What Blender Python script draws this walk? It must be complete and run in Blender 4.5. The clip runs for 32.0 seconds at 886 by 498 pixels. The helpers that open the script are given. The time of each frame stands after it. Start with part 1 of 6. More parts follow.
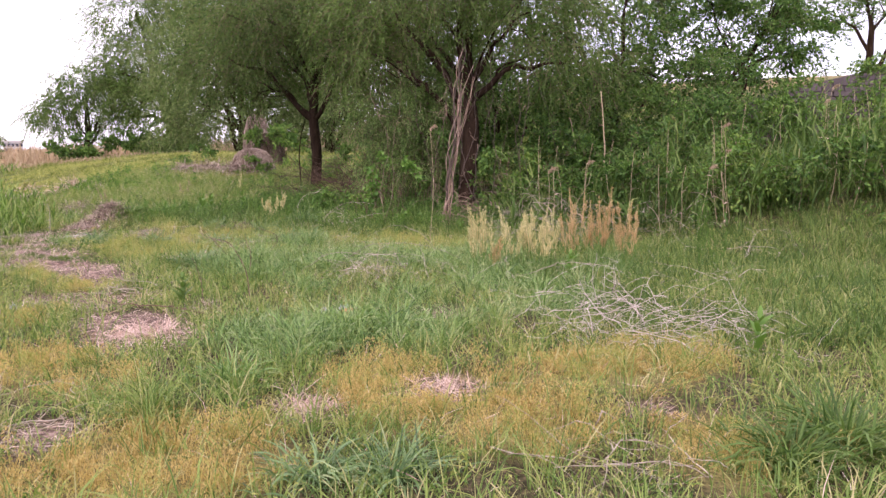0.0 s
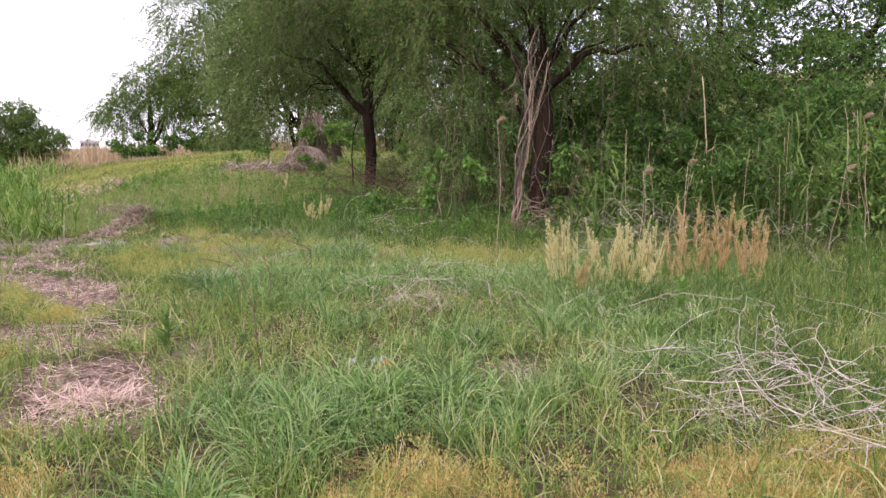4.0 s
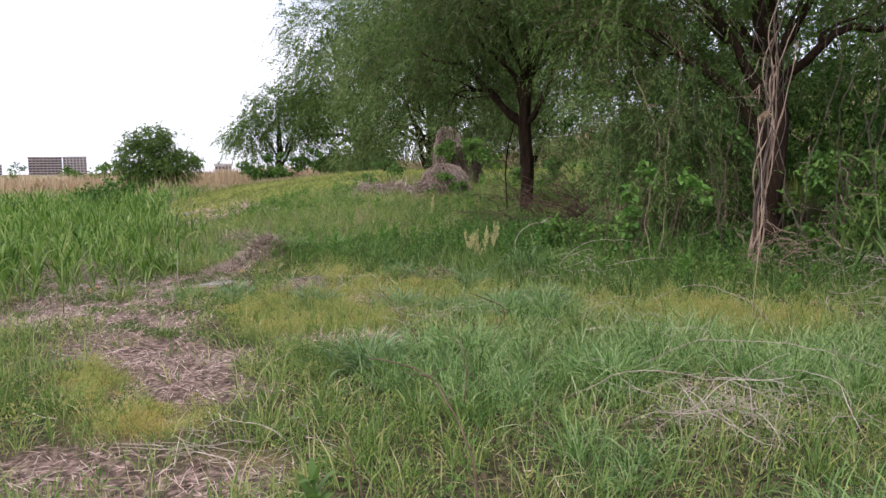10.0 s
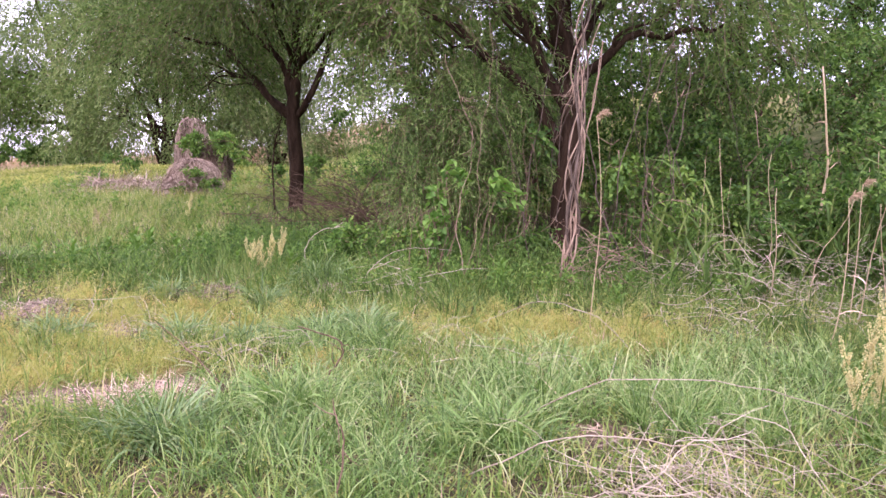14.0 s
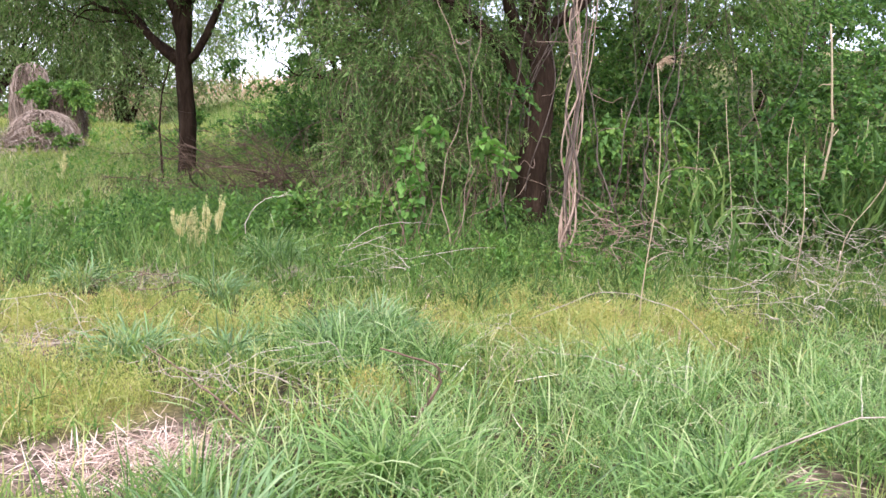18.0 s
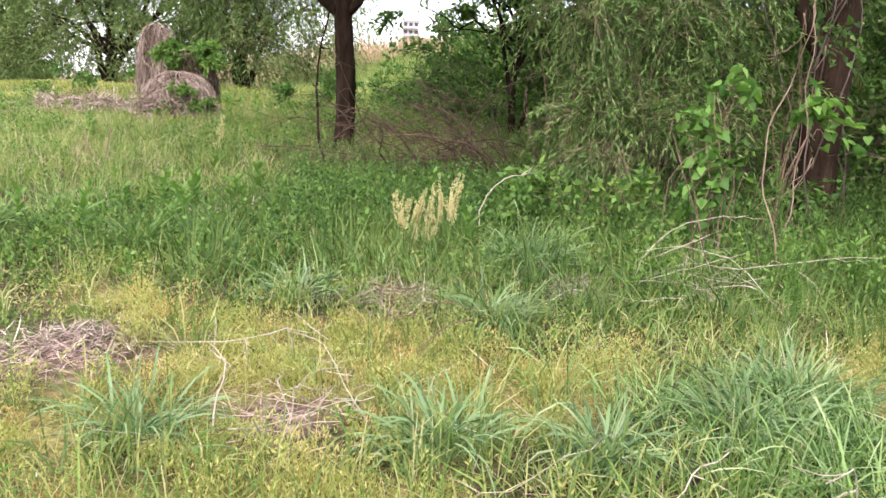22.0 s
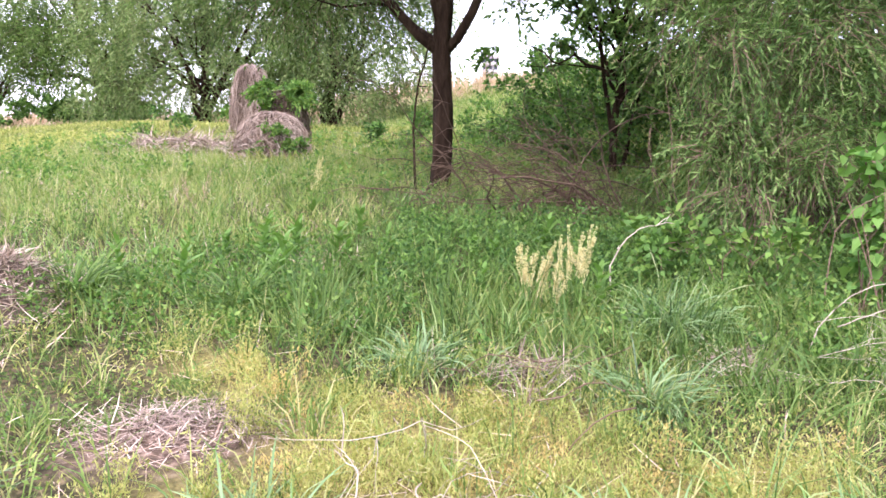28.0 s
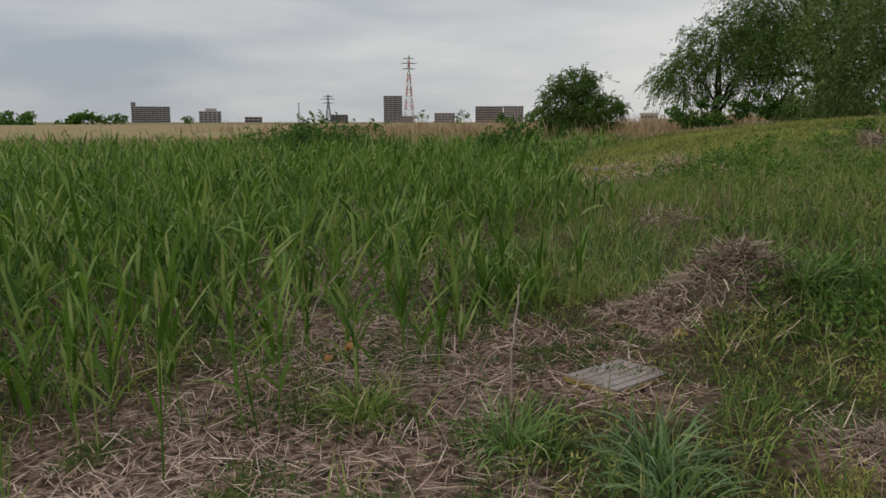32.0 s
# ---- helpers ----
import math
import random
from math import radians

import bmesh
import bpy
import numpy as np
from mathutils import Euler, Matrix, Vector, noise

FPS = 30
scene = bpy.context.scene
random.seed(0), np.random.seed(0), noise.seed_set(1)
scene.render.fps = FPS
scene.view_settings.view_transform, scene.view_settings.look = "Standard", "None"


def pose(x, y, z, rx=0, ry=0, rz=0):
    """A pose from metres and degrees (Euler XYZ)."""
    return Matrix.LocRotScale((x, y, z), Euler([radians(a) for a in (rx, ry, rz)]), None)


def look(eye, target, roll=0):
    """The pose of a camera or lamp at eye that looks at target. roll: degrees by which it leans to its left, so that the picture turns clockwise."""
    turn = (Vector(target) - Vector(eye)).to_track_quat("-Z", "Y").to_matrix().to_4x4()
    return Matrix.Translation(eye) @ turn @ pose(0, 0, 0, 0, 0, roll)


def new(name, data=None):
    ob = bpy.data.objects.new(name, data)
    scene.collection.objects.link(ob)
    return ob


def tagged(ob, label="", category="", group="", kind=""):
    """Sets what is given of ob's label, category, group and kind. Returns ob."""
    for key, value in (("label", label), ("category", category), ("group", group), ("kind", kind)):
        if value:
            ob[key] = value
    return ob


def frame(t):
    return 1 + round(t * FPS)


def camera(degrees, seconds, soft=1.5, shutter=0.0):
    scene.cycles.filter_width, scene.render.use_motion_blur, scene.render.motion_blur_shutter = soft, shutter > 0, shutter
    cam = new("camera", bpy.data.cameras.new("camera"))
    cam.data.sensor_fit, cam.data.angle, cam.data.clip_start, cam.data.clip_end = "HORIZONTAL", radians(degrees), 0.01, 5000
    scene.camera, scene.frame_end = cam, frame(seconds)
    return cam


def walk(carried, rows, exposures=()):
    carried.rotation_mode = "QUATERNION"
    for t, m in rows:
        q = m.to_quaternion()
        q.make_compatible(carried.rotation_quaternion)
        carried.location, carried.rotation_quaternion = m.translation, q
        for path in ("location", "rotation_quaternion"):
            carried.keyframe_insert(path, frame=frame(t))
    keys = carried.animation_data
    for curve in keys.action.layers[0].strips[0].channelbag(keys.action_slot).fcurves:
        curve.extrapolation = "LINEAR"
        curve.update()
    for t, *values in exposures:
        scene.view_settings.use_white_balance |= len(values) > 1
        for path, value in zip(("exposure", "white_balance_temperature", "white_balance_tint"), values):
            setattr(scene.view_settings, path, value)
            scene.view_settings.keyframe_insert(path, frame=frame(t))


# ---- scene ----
cam = camera(59.8, 32.0, shutter=0.1)
PATH = [
    (0, (2.081, -3.616, 1.704), (1.863, -1.644, 1.449), 0.1),
    (0.5, (2.060, -3.320, 1.675), (1.831, -1.354, 1.390), 0.5),
    (1, (2.019, -3.060, 1.697), (1.769, -1.097, 1.409), 0.0),
    (1.5, (1.999, -2.758, 1.693), (1.677, -0.804, 1.419), -1.2),
    (2, (1.944, -2.492, 1.684), (1.585, -0.544, 1.409), -1.1),
    (2.5, (1.870, -2.222, 1.676), (1.554, -0.266, 1.407), -1.2),
    (3, (1.835, -1.956, 1.665), (1.497, -0.007, 1.376), -2.0),
    (3.5, (1.834, -1.697, 1.676), (1.447, 0.249, 1.427), -1.5),
    (4, (1.758, -1.413, 1.657), (1.379, 0.534, 1.401), 0.1),
    (4.5, (1.651, -1.154, 1.667), (1.276, 0.795, 1.423), 1.0),
    (6.5, (1.176, -0.026, 1.608), (0.785, 1.919, 1.359), 0.4),
    (7, (1.042, 0.251, 1.618), (0.499, 2.159, 1.368), -0.2),
    (7.5, (0.926, 0.428, 1.620), (0.364, 2.328, 1.351), 0.5),
    (8, (0.725, 0.670, 1.606), (0.137, 2.563, 1.342), 0.5),
    (8.5, (0.532, 0.892, 1.582), (-0.074, 2.774, 1.279), 0.7),
    (9, (0.379, 1.114, 1.587), (-0.258, 2.988, 1.301), 0.5),
    (9.5, (0.193, 1.258, 1.594), (-0.456, 3.130, 1.324), 0.8),
    (10, (0.012, 1.353, 1.596), (-0.660, 3.226, 1.390), -0.7),
    (10.5, (-0.087, 1.476, 1.567), (-0.688, 3.367, 1.310), -0.6),
    (11, (-0.206, 1.717, 1.554), (-0.439, 3.694, 1.356), -0.4),
    (11.5, (-0.333, 1.843, 1.567), (-0.262, 3.831, 1.364), -0.1),
    (12, (-0.500, 1.958, 1.597), (-0.226, 3.931, 1.411), -1.9),
    (12.5, (-0.610, 2.079, 1.593), (-0.295, 4.043, 1.388), -2.1),
    (13, (-0.671, 2.311, 1.592), (-0.393, 4.284, 1.427), -2.0),
    (13.5, (-0.779, 2.439, 1.592), (-0.522, 4.413, 1.404), -0.8),
    (14, (-1.023, 2.627, 1.571), (-1.029, 4.617, 1.364), 0.8),
    (14.5, (-1.206, 2.756, 1.585), (-1.211, 4.742, 1.345), -0.8),
    (15, (-1.343, 2.929, 1.566), (-1.278, 4.912, 1.312), -1.7),
    (15.5, (-1.470, 3.127, 1.586), (-1.190, 5.084, 1.280), -2.1),
    (17.5, (-2.189, 4.006, 1.485), (-1.720, 5.927, 1.187), 1.1),
    (18, (-2.386, 4.285, 1.469), (-1.991, 6.224, 1.182), 2.0),
    (18.5, (-2.603, 4.541, 1.459), (-2.307, 6.499, 1.181), 1.1),
    (19, (-2.725, 4.878, 1.436), (-2.661, 6.850, 1.110), 0.3),
    (19.5, (-2.838, 5.159, 1.428), (-2.805, 7.128, 1.084), 0.6),
    (20, (-3.038, 5.469, 1.393), (-3.059, 7.439, 1.047), 1.2),
    (20.5, (-3.240, 5.761, 1.381), (-3.624, 7.689, 1.012), -0.7),
    (21, (-3.347, 6.011, 1.389), (-3.706, 7.952, 1.070), 0.2),
    (21.5, (-3.449, 6.252, 1.366), (-3.607, 8.216, 1.019), 1.4),
    (22, (-3.596, 6.529, 1.344), (-3.427, 8.486, 0.968), 2.1),
    (22.5, (-3.684, 6.754, 1.331), (-3.416, 8.691, 0.911), 1.7),
    (23, (-3.732, 6.949, 1.341), (-3.380, 8.890, 1.008), 1.1),
    (23.5, (-3.730, 7.046, 1.331), (-2.969, 8.871, 1.030), 1.2),
    (24, (-3.691, 7.091, 1.312), (-2.629, 8.763, 1.032), 0.4),
    (24.5, (-3.678, 7.092, 1.319), (-2.428, 8.629, 1.046), 0.3),
    (26.5, (-3.827, 7.119, 1.387), (-2.998, 8.921, 1.127), 1.3),
    (27, (-3.845, 7.101, 1.391), (-3.280, 9.001, 1.121), 1.3),
    (27.5, (-3.861, 7.142, 1.388), (-3.592, 9.104, 1.108), 1.4),
    (28, (-3.886, 7.131, 1.393), (-3.920, 9.109, 1.097), 1.5),
    (28.5, (-3.912, 7.107, 1.400), (-4.213, 9.061, 1.097), 0.9),
    (29, (-3.940, 7.085, 1.407), (-4.501, 8.978, 1.086), 1.0),
    (29.5, (-3.949, 7.103, 1.376), (-4.763, 8.900, 1.050), 0.3),
    (30, (-3.987, 7.106, 1.376), (-4.980, 8.811, 1.049), -0.1),
    (30.5, (-4.015, 7.095, 1.374), (-5.145, 8.714, 1.055), 0.0),
    (31, (-4.045, 7.073, 1.373), (-5.308, 8.591, 1.057), 0.3),
    (31.5, (-4.065, 7.044, 1.372), (-5.449, 8.451, 1.050), 0.6),
    (32, (-4.053, 7.001, 1.396), (-5.570, 8.262, 1.071), 0.0),
]
EXPOSURES = [(0, 1.19, 6650, 34), (4.5, 1.05, 6550, 27), (7, 0.88, 6400, 24), (9, 0.74, 6300, 20), (10, 0.74, 6300, 19), (11, 1.22, 7300, 18), (12, 1.62, 6600, 29), (13, 1.52, 6350, 41), (15, 1.86, 6350, 40), (18, 1.79, 6150, 19), (19, 1.84, 6500, 20), (20, 1.79, 6500, 24), (21, 1.39, 6300, 22), (22, 1.79, 6600, 20), (23, 1.94, 6400, 24), (24, 2.19, 6900, 18), (27, 2.06, 6450, 22), (28, 2.09, 6200, 26), (28.5, 1.36, 6350, 27), (29, 1.04, 6450, 26), (30, 0.49, 6250, 16), (31, -0.14, 7000, 9), (32, -0.46, 6950, 9)]
walk(cam, [(t, look(eye, target, roll)) for t, eye, target, roll in PATH], EXPOSURES)

# ---- world, sun ----
world = bpy.data.worlds.new("overcast_sky")
scene.world = world
world.use_nodes = True
wn, wl = world.node_tree.nodes, world.node_tree.links
wn.clear()
sky = wn.new("ShaderNodeTexSky")
sky.sky_type, sky.sun_disc = "NISHITA", False
sky.sun_elevation, sky.sun_rotation = radians(52), radians(200)
sky_gain = wn.new("ShaderNodeVectorMath")
sky_gain.operation = "SCALE"
sky_gain.inputs[3].default_value = 0.10
wl.new(sky.outputs[0], sky_gain.inputs[0])
wc = wn.new("ShaderNodeTexCoord")
wm = wn.new("ShaderNodeMapping")
wm.inputs["Scale"].default_value = (1.3, 1.3, 7.0)
wm.inputs["Location"].default_value = (0.4, 0.2, 0.35)
wl.new(wc.outputs["Generated"], wm.inputs[0])
wnoise = wn.new("ShaderNodeTexNoise")
wnoise.inputs["Scale"].default_value, wnoise.inputs["Detail"].default_value = 1.15, 5.0
wnoise.inputs["Roughness"].default_value = 0.5
wl.new(wm.outputs[0], wnoise.inputs[0])
wr = wn.new("ShaderNodeValToRGB")
wr.color_ramp.elements[0].position, wr.color_ramp.elements[0].color = 0.36, (0.50, 0.57, 0.69, 1)
wr.color_ramp.elements[1].position, wr.color_ramp.elements[1].color = 0.62, (0.98, 1.0, 1.05, 1)
wl.new(wnoise.outputs["Fac"], wr.inputs[0])
wmix = wn.new("ShaderNodeMix")
wmix.data_type = "RGBA"
wmix.inputs[0].default_value = 0.86
wl.new(sky_gain.outputs[0], wmix.inputs[6])
wl.new(wr.outputs[0], wmix.inputs[7])
wb = wn.new("ShaderNodeBackground")
wb.inputs[1].default_value = 1.0
wl.new(wmix.outputs[2], wb.inputs[0])
wo = wn.new("ShaderNodeOutputWorld")
wl.new(wb.outputs[0], wo.inputs[0])

sun = new("sun", bpy.data.lights.new("sun", "SUN"))
sun.data.energy, sun.data.angle, sun.data.color = 1.25, radians(24), (1.0, 0.95, 0.88)
sun.matrix_world = look((0, 0, 0), (0.25, 0.68, -0.95))


# ---- materials ----
def ramp_node(nt, stops):
    r = nt.nodes.new("ShaderNodeValToRGB")
    while len(r.color_ramp.elements) < len(stops):
        r.color_ramp.elements.new(0.5)
    for e, (p, c) in zip(r.color_ramp.elements, stops):
        e.position, e.color = p, (*c, 1)
    return r


def foliage_mat(name, colours, rough=0.5, through_light=0.3, patch=0.25, patch_scale=0.8, gloss=0.15):
    """Leaves: one colour a leaf from a ramp, a slow change over the ground, light passing through."""
    m = bpy.data.materials.new(name)
    m.use_nodes = True
    nt = m.node_tree
    nt.nodes.clear()
    L = nt.links
    geo = nt.nodes.new("ShaderNodeNewGeometry")
    n = len(colours)
    ramp = ramp_node(nt, [(i / max(1, n - 1), c) for i, c in enumerate(colours)])
    tc = nt.nodes.new("ShaderNodeTexCoord")
    no = nt.nodes.new("ShaderNodeTexNoise")
    no.inputs["Scale"].default_value = patch_scale
    no.inputs["Detail"].default_value = 3
    L.new(tc.outputs["Object"], no.inputs[0])
    ad = nt.nodes.new("ShaderNodeMath")
    ad.operation = "MULTIPLY_ADD"
    ad.inputs[1].default_value = patch * 4
    ad.inputs[2].default_value = -patch * 2
    L.new(no.outputs["Fac"], ad.inputs[0])
    a2 = nt.nodes.new("ShaderNodeMath")
    a2.operation = "ADD"
    a2.use_clamp = True
    L.new(ad.outputs[0], a2.inputs[0])
    L.new(geo.outputs["Random Per Island"], a2.inputs[1])
    L.new(a2.outputs[0], ramp.inputs[0])
    bs = nt.nodes.new("ShaderNodeBsdfPrincipled")
    bs.inputs["Roughness"].default_value = rough
    bs.inputs["Specular IOR Level"].default_value = gloss
    L.new(ramp.outputs[0], bs.inputs["Base Color"])
    tr = nt.nodes.new("ShaderNodeBsdfTranslucent")
    hs = nt.nodes.new("ShaderNodeHueSaturation")
    hs.inputs["Saturation"].default_value = 1.15
    hs.inputs["Value"].default_value = 1.3
    L.new(ramp.outputs[0], hs.inputs["Color"])
    L.new(hs.outputs[0], tr.inputs[0])
    mx = nt.nodes.new("ShaderNodeMixShader")
    mx.inputs[0].default_value = through_light
    L.new(bs.outputs[0], mx.inputs[1])
    L.new(tr.outputs[0], mx.inputs[2])
    out = nt.nodes.new("ShaderNodeOutputMaterial")
    L.new(mx.outputs[0], out.inputs[0])
    return m


def rough_mat(name, colours, scale=6.0, stretch=(1, 1, 1), rough=0.85, bump=0.5, bump_dist=0.02, island=0.0, fine=40.0, metal=0.0, gloss=0.3):
    """Bark, wood, stone, soil: noise at two scales in colour and relief."""
    m = bpy.data.materials.new(name)
    m.use_nodes = True
    nt = m.node_tree
    L = nt.links
    bs = nt.nodes["Principled BSDF"]
    bs.inputs["Roughness"].default_value = rough
    bs.inputs["Metallic"].default_value = metal
    bs.inputs["Specular IOR Level"].default_value = gloss
    tc = nt.nodes.new("ShaderNodeTexCoord")
    mp = nt.nodes.new("ShaderNodeMapping")
    mp.inputs["Scale"].default_value = stretch
    L.new(tc.outputs["Object"], mp.inputs[0])
    n1 = nt.nodes.new("ShaderNodeTexNoise")
    n1.inputs["Scale"].default_value, n1.inputs["Detail"].default_value = scale, 5
    n2 = nt.nodes.new("ShaderNodeTexNoise")
    n2.inputs["Scale"].default_value, n2.inputs["Detail"].default_value = fine, 4
    L.new(mp.outputs[0], n1.inputs[0])
    L.new(mp.outputs[0], n2.inputs[0])
    mix = nt.nodes.new("ShaderNodeMath")
    mix.operation = "MULTIPLY_ADD"
    mix.inputs[1].default_value, mix.inputs[2].default_value = 0.5, 0.0
    L.new(n2.outputs["Fac"], mix.inputs[0])
    add = nt.nodes.new("ShaderNodeMath")
    add.operation = "MULTIPLY_ADD"
    add.inputs[1].default_value = 1.3
    L.new(n1.outputs["Fac"], add.inputs[0])
    L.new(mix.outputs[0], add.inputs[2])
    sub = nt.nodes.new("ShaderNodeMath")
    sub.operation = "SUBTRACT"
    sub.inputs[1].default_value = 0.4
    L.new(add.outputs[0], sub.inputs[0])
    last = sub.outputs[0]
    if island:
        geo = nt.nodes.new("ShaderNodeNewGeometry")
        oi = nt.nodes.new("ShaderNodeObjectInfo")
        s = nt.nodes.new("ShaderNodeMath")
        s.operation = "ADD"
        L.new(geo.outputs["Random Per Island"], s.inputs[0])
        L.new(oi.outputs["Random"], s.inputs[1])
        k = nt.nodes.new("ShaderNodeMath")
        k.operation = "MULTIPLY_ADD"
        k.inputs[1].default_value = island
        k.inputs[2].default_value = -island
        L.new(s.outputs[0], k.inputs[0])
        f = nt.nodes.new("ShaderNodeMath")
        f.operation = "ADD"
        L.new(k.outputs[0], f.inputs[0])
        L.new(last, f.inputs[1])
        last = f.outputs[0]
    n = len(colours)
    ramp = ramp_node(nt, [(i / max(1, n - 1), c) for i, c in enumerate(colours)])
    L.new(last, ramp.inputs[0])
    L.new(ramp.outputs[0], bs.inputs["Base Color"])
    b = nt.nodes.new("ShaderNodeBump")
    b.inputs["Strength"].default_value, b.inputs["Distance"].default_value = bump, bump_dist
    L.new(add.outputs[0], b.inputs["Height"])
    L.new(b.outputs[0], bs.inputs["Normal"])
    return m


M_LUSH = foliage_mat("lush_grass", [(0.046, 0.10, 0.026), (0.105, 0.20, 0.053), (0.17, 0.29, 0.082), (0.25, 0.38, 0.12), (0.40, 0.455, 0.205)], rough=0.42, patch=0.14, gloss=0.35)
M_TUFT = foliage_mat("tuft_grass", [(0.055, 0.105, 0.042), (0.115, 0.20, 0.078), (0.17, 0.275, 0.112), (0.245, 0.355, 0.16), (0.39, 0.42, 0.22)], rough=0.42, patch=0.12, gloss=0.35)
M_FAR = foliage_mat("far_meadow_grass", [(0.10, 0.145, 0.035), (0.175, 0.225, 0.055), (0.26, 0.29, 0.08), (0.40, 0.36, 0.15)], patch=0.3, patch_scale=0.25)
M_HEADS = foliage_mat("grass_seed_head", [(0.20, 0.27, 0.11), (0.30, 0.37, 0.17), (0.42, 0.45, 0.25)], patch=0.1)
M_MID = foliage_mat("meadow_grass", [(0.065, 0.12, 0.031), (0.12, 0.205, 0.053), (0.175, 0.265, 0.07), (0.235, 0.32, 0.088), (0.32, 0.36, 0.115), (0.50, 0.45, 0.23)], patch=0.16)
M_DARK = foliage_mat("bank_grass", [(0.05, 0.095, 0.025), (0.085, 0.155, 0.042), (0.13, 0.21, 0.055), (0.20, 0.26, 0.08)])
M_WEED = foliage_mat("weed_leaf", [(0.06, 0.125, 0.03), (0.10, 0.20, 0.048), (0.15, 0.27, 0.06), (0.23, 0.33, 0.08)])
M_YELLOW = foliage_mat("yellow_cover", [(0.31, 0.235, 0.085), (0.49, 0.375, 0.145), (0.63, 0.50, 0.21), (0.54, 0.39, 0.17), (0.45, 0.43, 0.14)], through_light=0.35, patch=0.35, patch_scale=1.3)
M_YGREEN = foliage_mat("yellow_green_cover", [(0.18, 0.22, 0.055), (0.33, 0.36, 0.105), (0.50, 0.485, 0.18), (0.30, 0.35, 0.095), (0.47, 0.42, 0.17)], through_light=0.35, patch=0.3, patch_scale=1.3)
M_REED = foliage_mat("reed_leaf", [(0.044, 0.095, 0.02), (0.085, 0.165, 0.034), (0.135, 0.24, 0.05), (0.21, 0.315, 0.08), (0.34, 0.40, 0.15)], patch=0.15)
M_LITTER = foliage_mat("brown_litter", [(0.06, 0.042, 0.034), (0.20, 0.145, 0.118), (0.45, 0.345, 0.285), (0.29, 0.22, 0.182), (0.74, 0.62, 0.53)], through_light=0.05)
M_FRESH = foliage_mat("fresh_weed_leaf", [(0.05, 0.115, 0.028), (0.095, 0.195, 0.045), (0.15, 0.27, 0.06), (0.235, 0.34, 0.09)])
M_TAN = foliage_mat("dry_reed", [(0.28, 0.20, 0.12), (0.42, 0.31, 0.19), (0.50, 0.40, 0.27), (0.36, 0.25, 0.16)], through_light=0.15)
M_STRAW = foliage_mat("dead_straw", [(0.22, 0.14, 0.102), (0.50, 0.35, 0.275), (0.68, 0.50, 0.41), (0.57, 0.43, 0.365), (0.80, 0.66, 0.545)], through_light=0.1)
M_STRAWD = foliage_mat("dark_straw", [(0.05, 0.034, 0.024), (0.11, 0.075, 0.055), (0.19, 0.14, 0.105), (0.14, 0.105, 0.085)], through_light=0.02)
M_WILLOW = foliage_mat("willow_leaf", [(0.045, 0.085, 0.022), (0.085, 0.145, 0.038), (0.12, 0.20, 0.05), (0.18, 0.26, 0.08)], through_light=0.4)
M_WILLOWB = foliage_mat("pale_willow_leaf", [(0.075, 0.125, 0.042), (0.13, 0.195, 0.062), (0.18, 0.255, 0.085), (0.26, 0.33, 0.13)], through_light=0.35)
M_WILLOWG = foliage_mat("hanging_willow_leaf", [(0.05, 0.10, 0.03), (0.11, 0.195, 0.055), (0.18, 0.29, 0.085), (0.30, 0.41, 0.145)], through_light=0.4)
M_WILLOWD = foliage_mat("dark_willow_leaf", [(0.034, 0.066, 0.018), (0.066, 0.115, 0.031), (0.098, 0.165, 0.042), (0.15, 0.22, 0.066)], through_light=0.35)
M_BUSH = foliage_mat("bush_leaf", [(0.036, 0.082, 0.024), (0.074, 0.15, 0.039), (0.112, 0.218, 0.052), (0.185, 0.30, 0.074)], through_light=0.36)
M_VINELEAF = foliage_mat("vine_leaf", [(0.08, 0.18, 0.045), (0.13, 0.26, 0.06), (0.20, 0.35, 0.085)], through_light=0.4)
M_SEED = foliage_mat("pale_seed_head", [(0.54, 0.46, 0.21), (0.68, 0.61, 0.32), (0.80, 0.74, 0.46)], through_light=0.25)
M_SEEDO = foliage_mat("rusty_seed_head", [(0.48, 0.31, 0.15), (0.62, 0.44, 0.22), (0.72, 0.57, 0.33)], through_light=0.25)
M_PLUME = foliage_mat("reed_plume", [(0.34, 0.24, 0.16), (0.52, 0.40, 0.28)], through_light=0.2)
M_BARK = rough_mat("willow_bark", [(0.012, 0.007, 0.0045), (0.036, 0.022, 0.0145), (0.09, 0.058, 0.04)], scale=9, stretch=(1, 1, 0.22), bump=1.0, bump_dist=0.06, gloss=0.08)
M_VINED = rough_mat("dark_vine_bark", [(0.035, 0.025, 0.02), (0.09, 0.065, 0.05), (0.19, 0.145, 0.12)], scale=14, stretch=(1, 1, 0.3), bump=0.7, island=0.3)
M_VINE = rough_mat("vine_bark", [(0.11, 0.072, 0.05), (0.26, 0.178, 0.13), (0.45, 0.335, 0.255)], scale=14, stretch=(1, 1, 0.3), bump=0.7, island=0.3)
M_TWIG = rough_mat("bleached_twig", [(0.22, 0.17, 0.13), (0.42, 0.35, 0.28), (0.66, 0.58, 0.48)], scale=10, bump=0.4, bump_dist=0.004, island=0.35)
M_TWIGB = rough_mat("brown_twig", [(0.07, 0.045, 0.03), (0.16, 0.10, 0.07), (0.28, 0.19, 0.14)], scale=10, bump=0.4, bump_dist=0.004, island=0.3)
M_GREYWALL = rough_mat("weathered_block", [(0.04, 0.031, 0.033), (0.075, 0.06, 0.061), (0.125, 0.10, 0.10)], scale=3, bump=0.6, island=0.3)


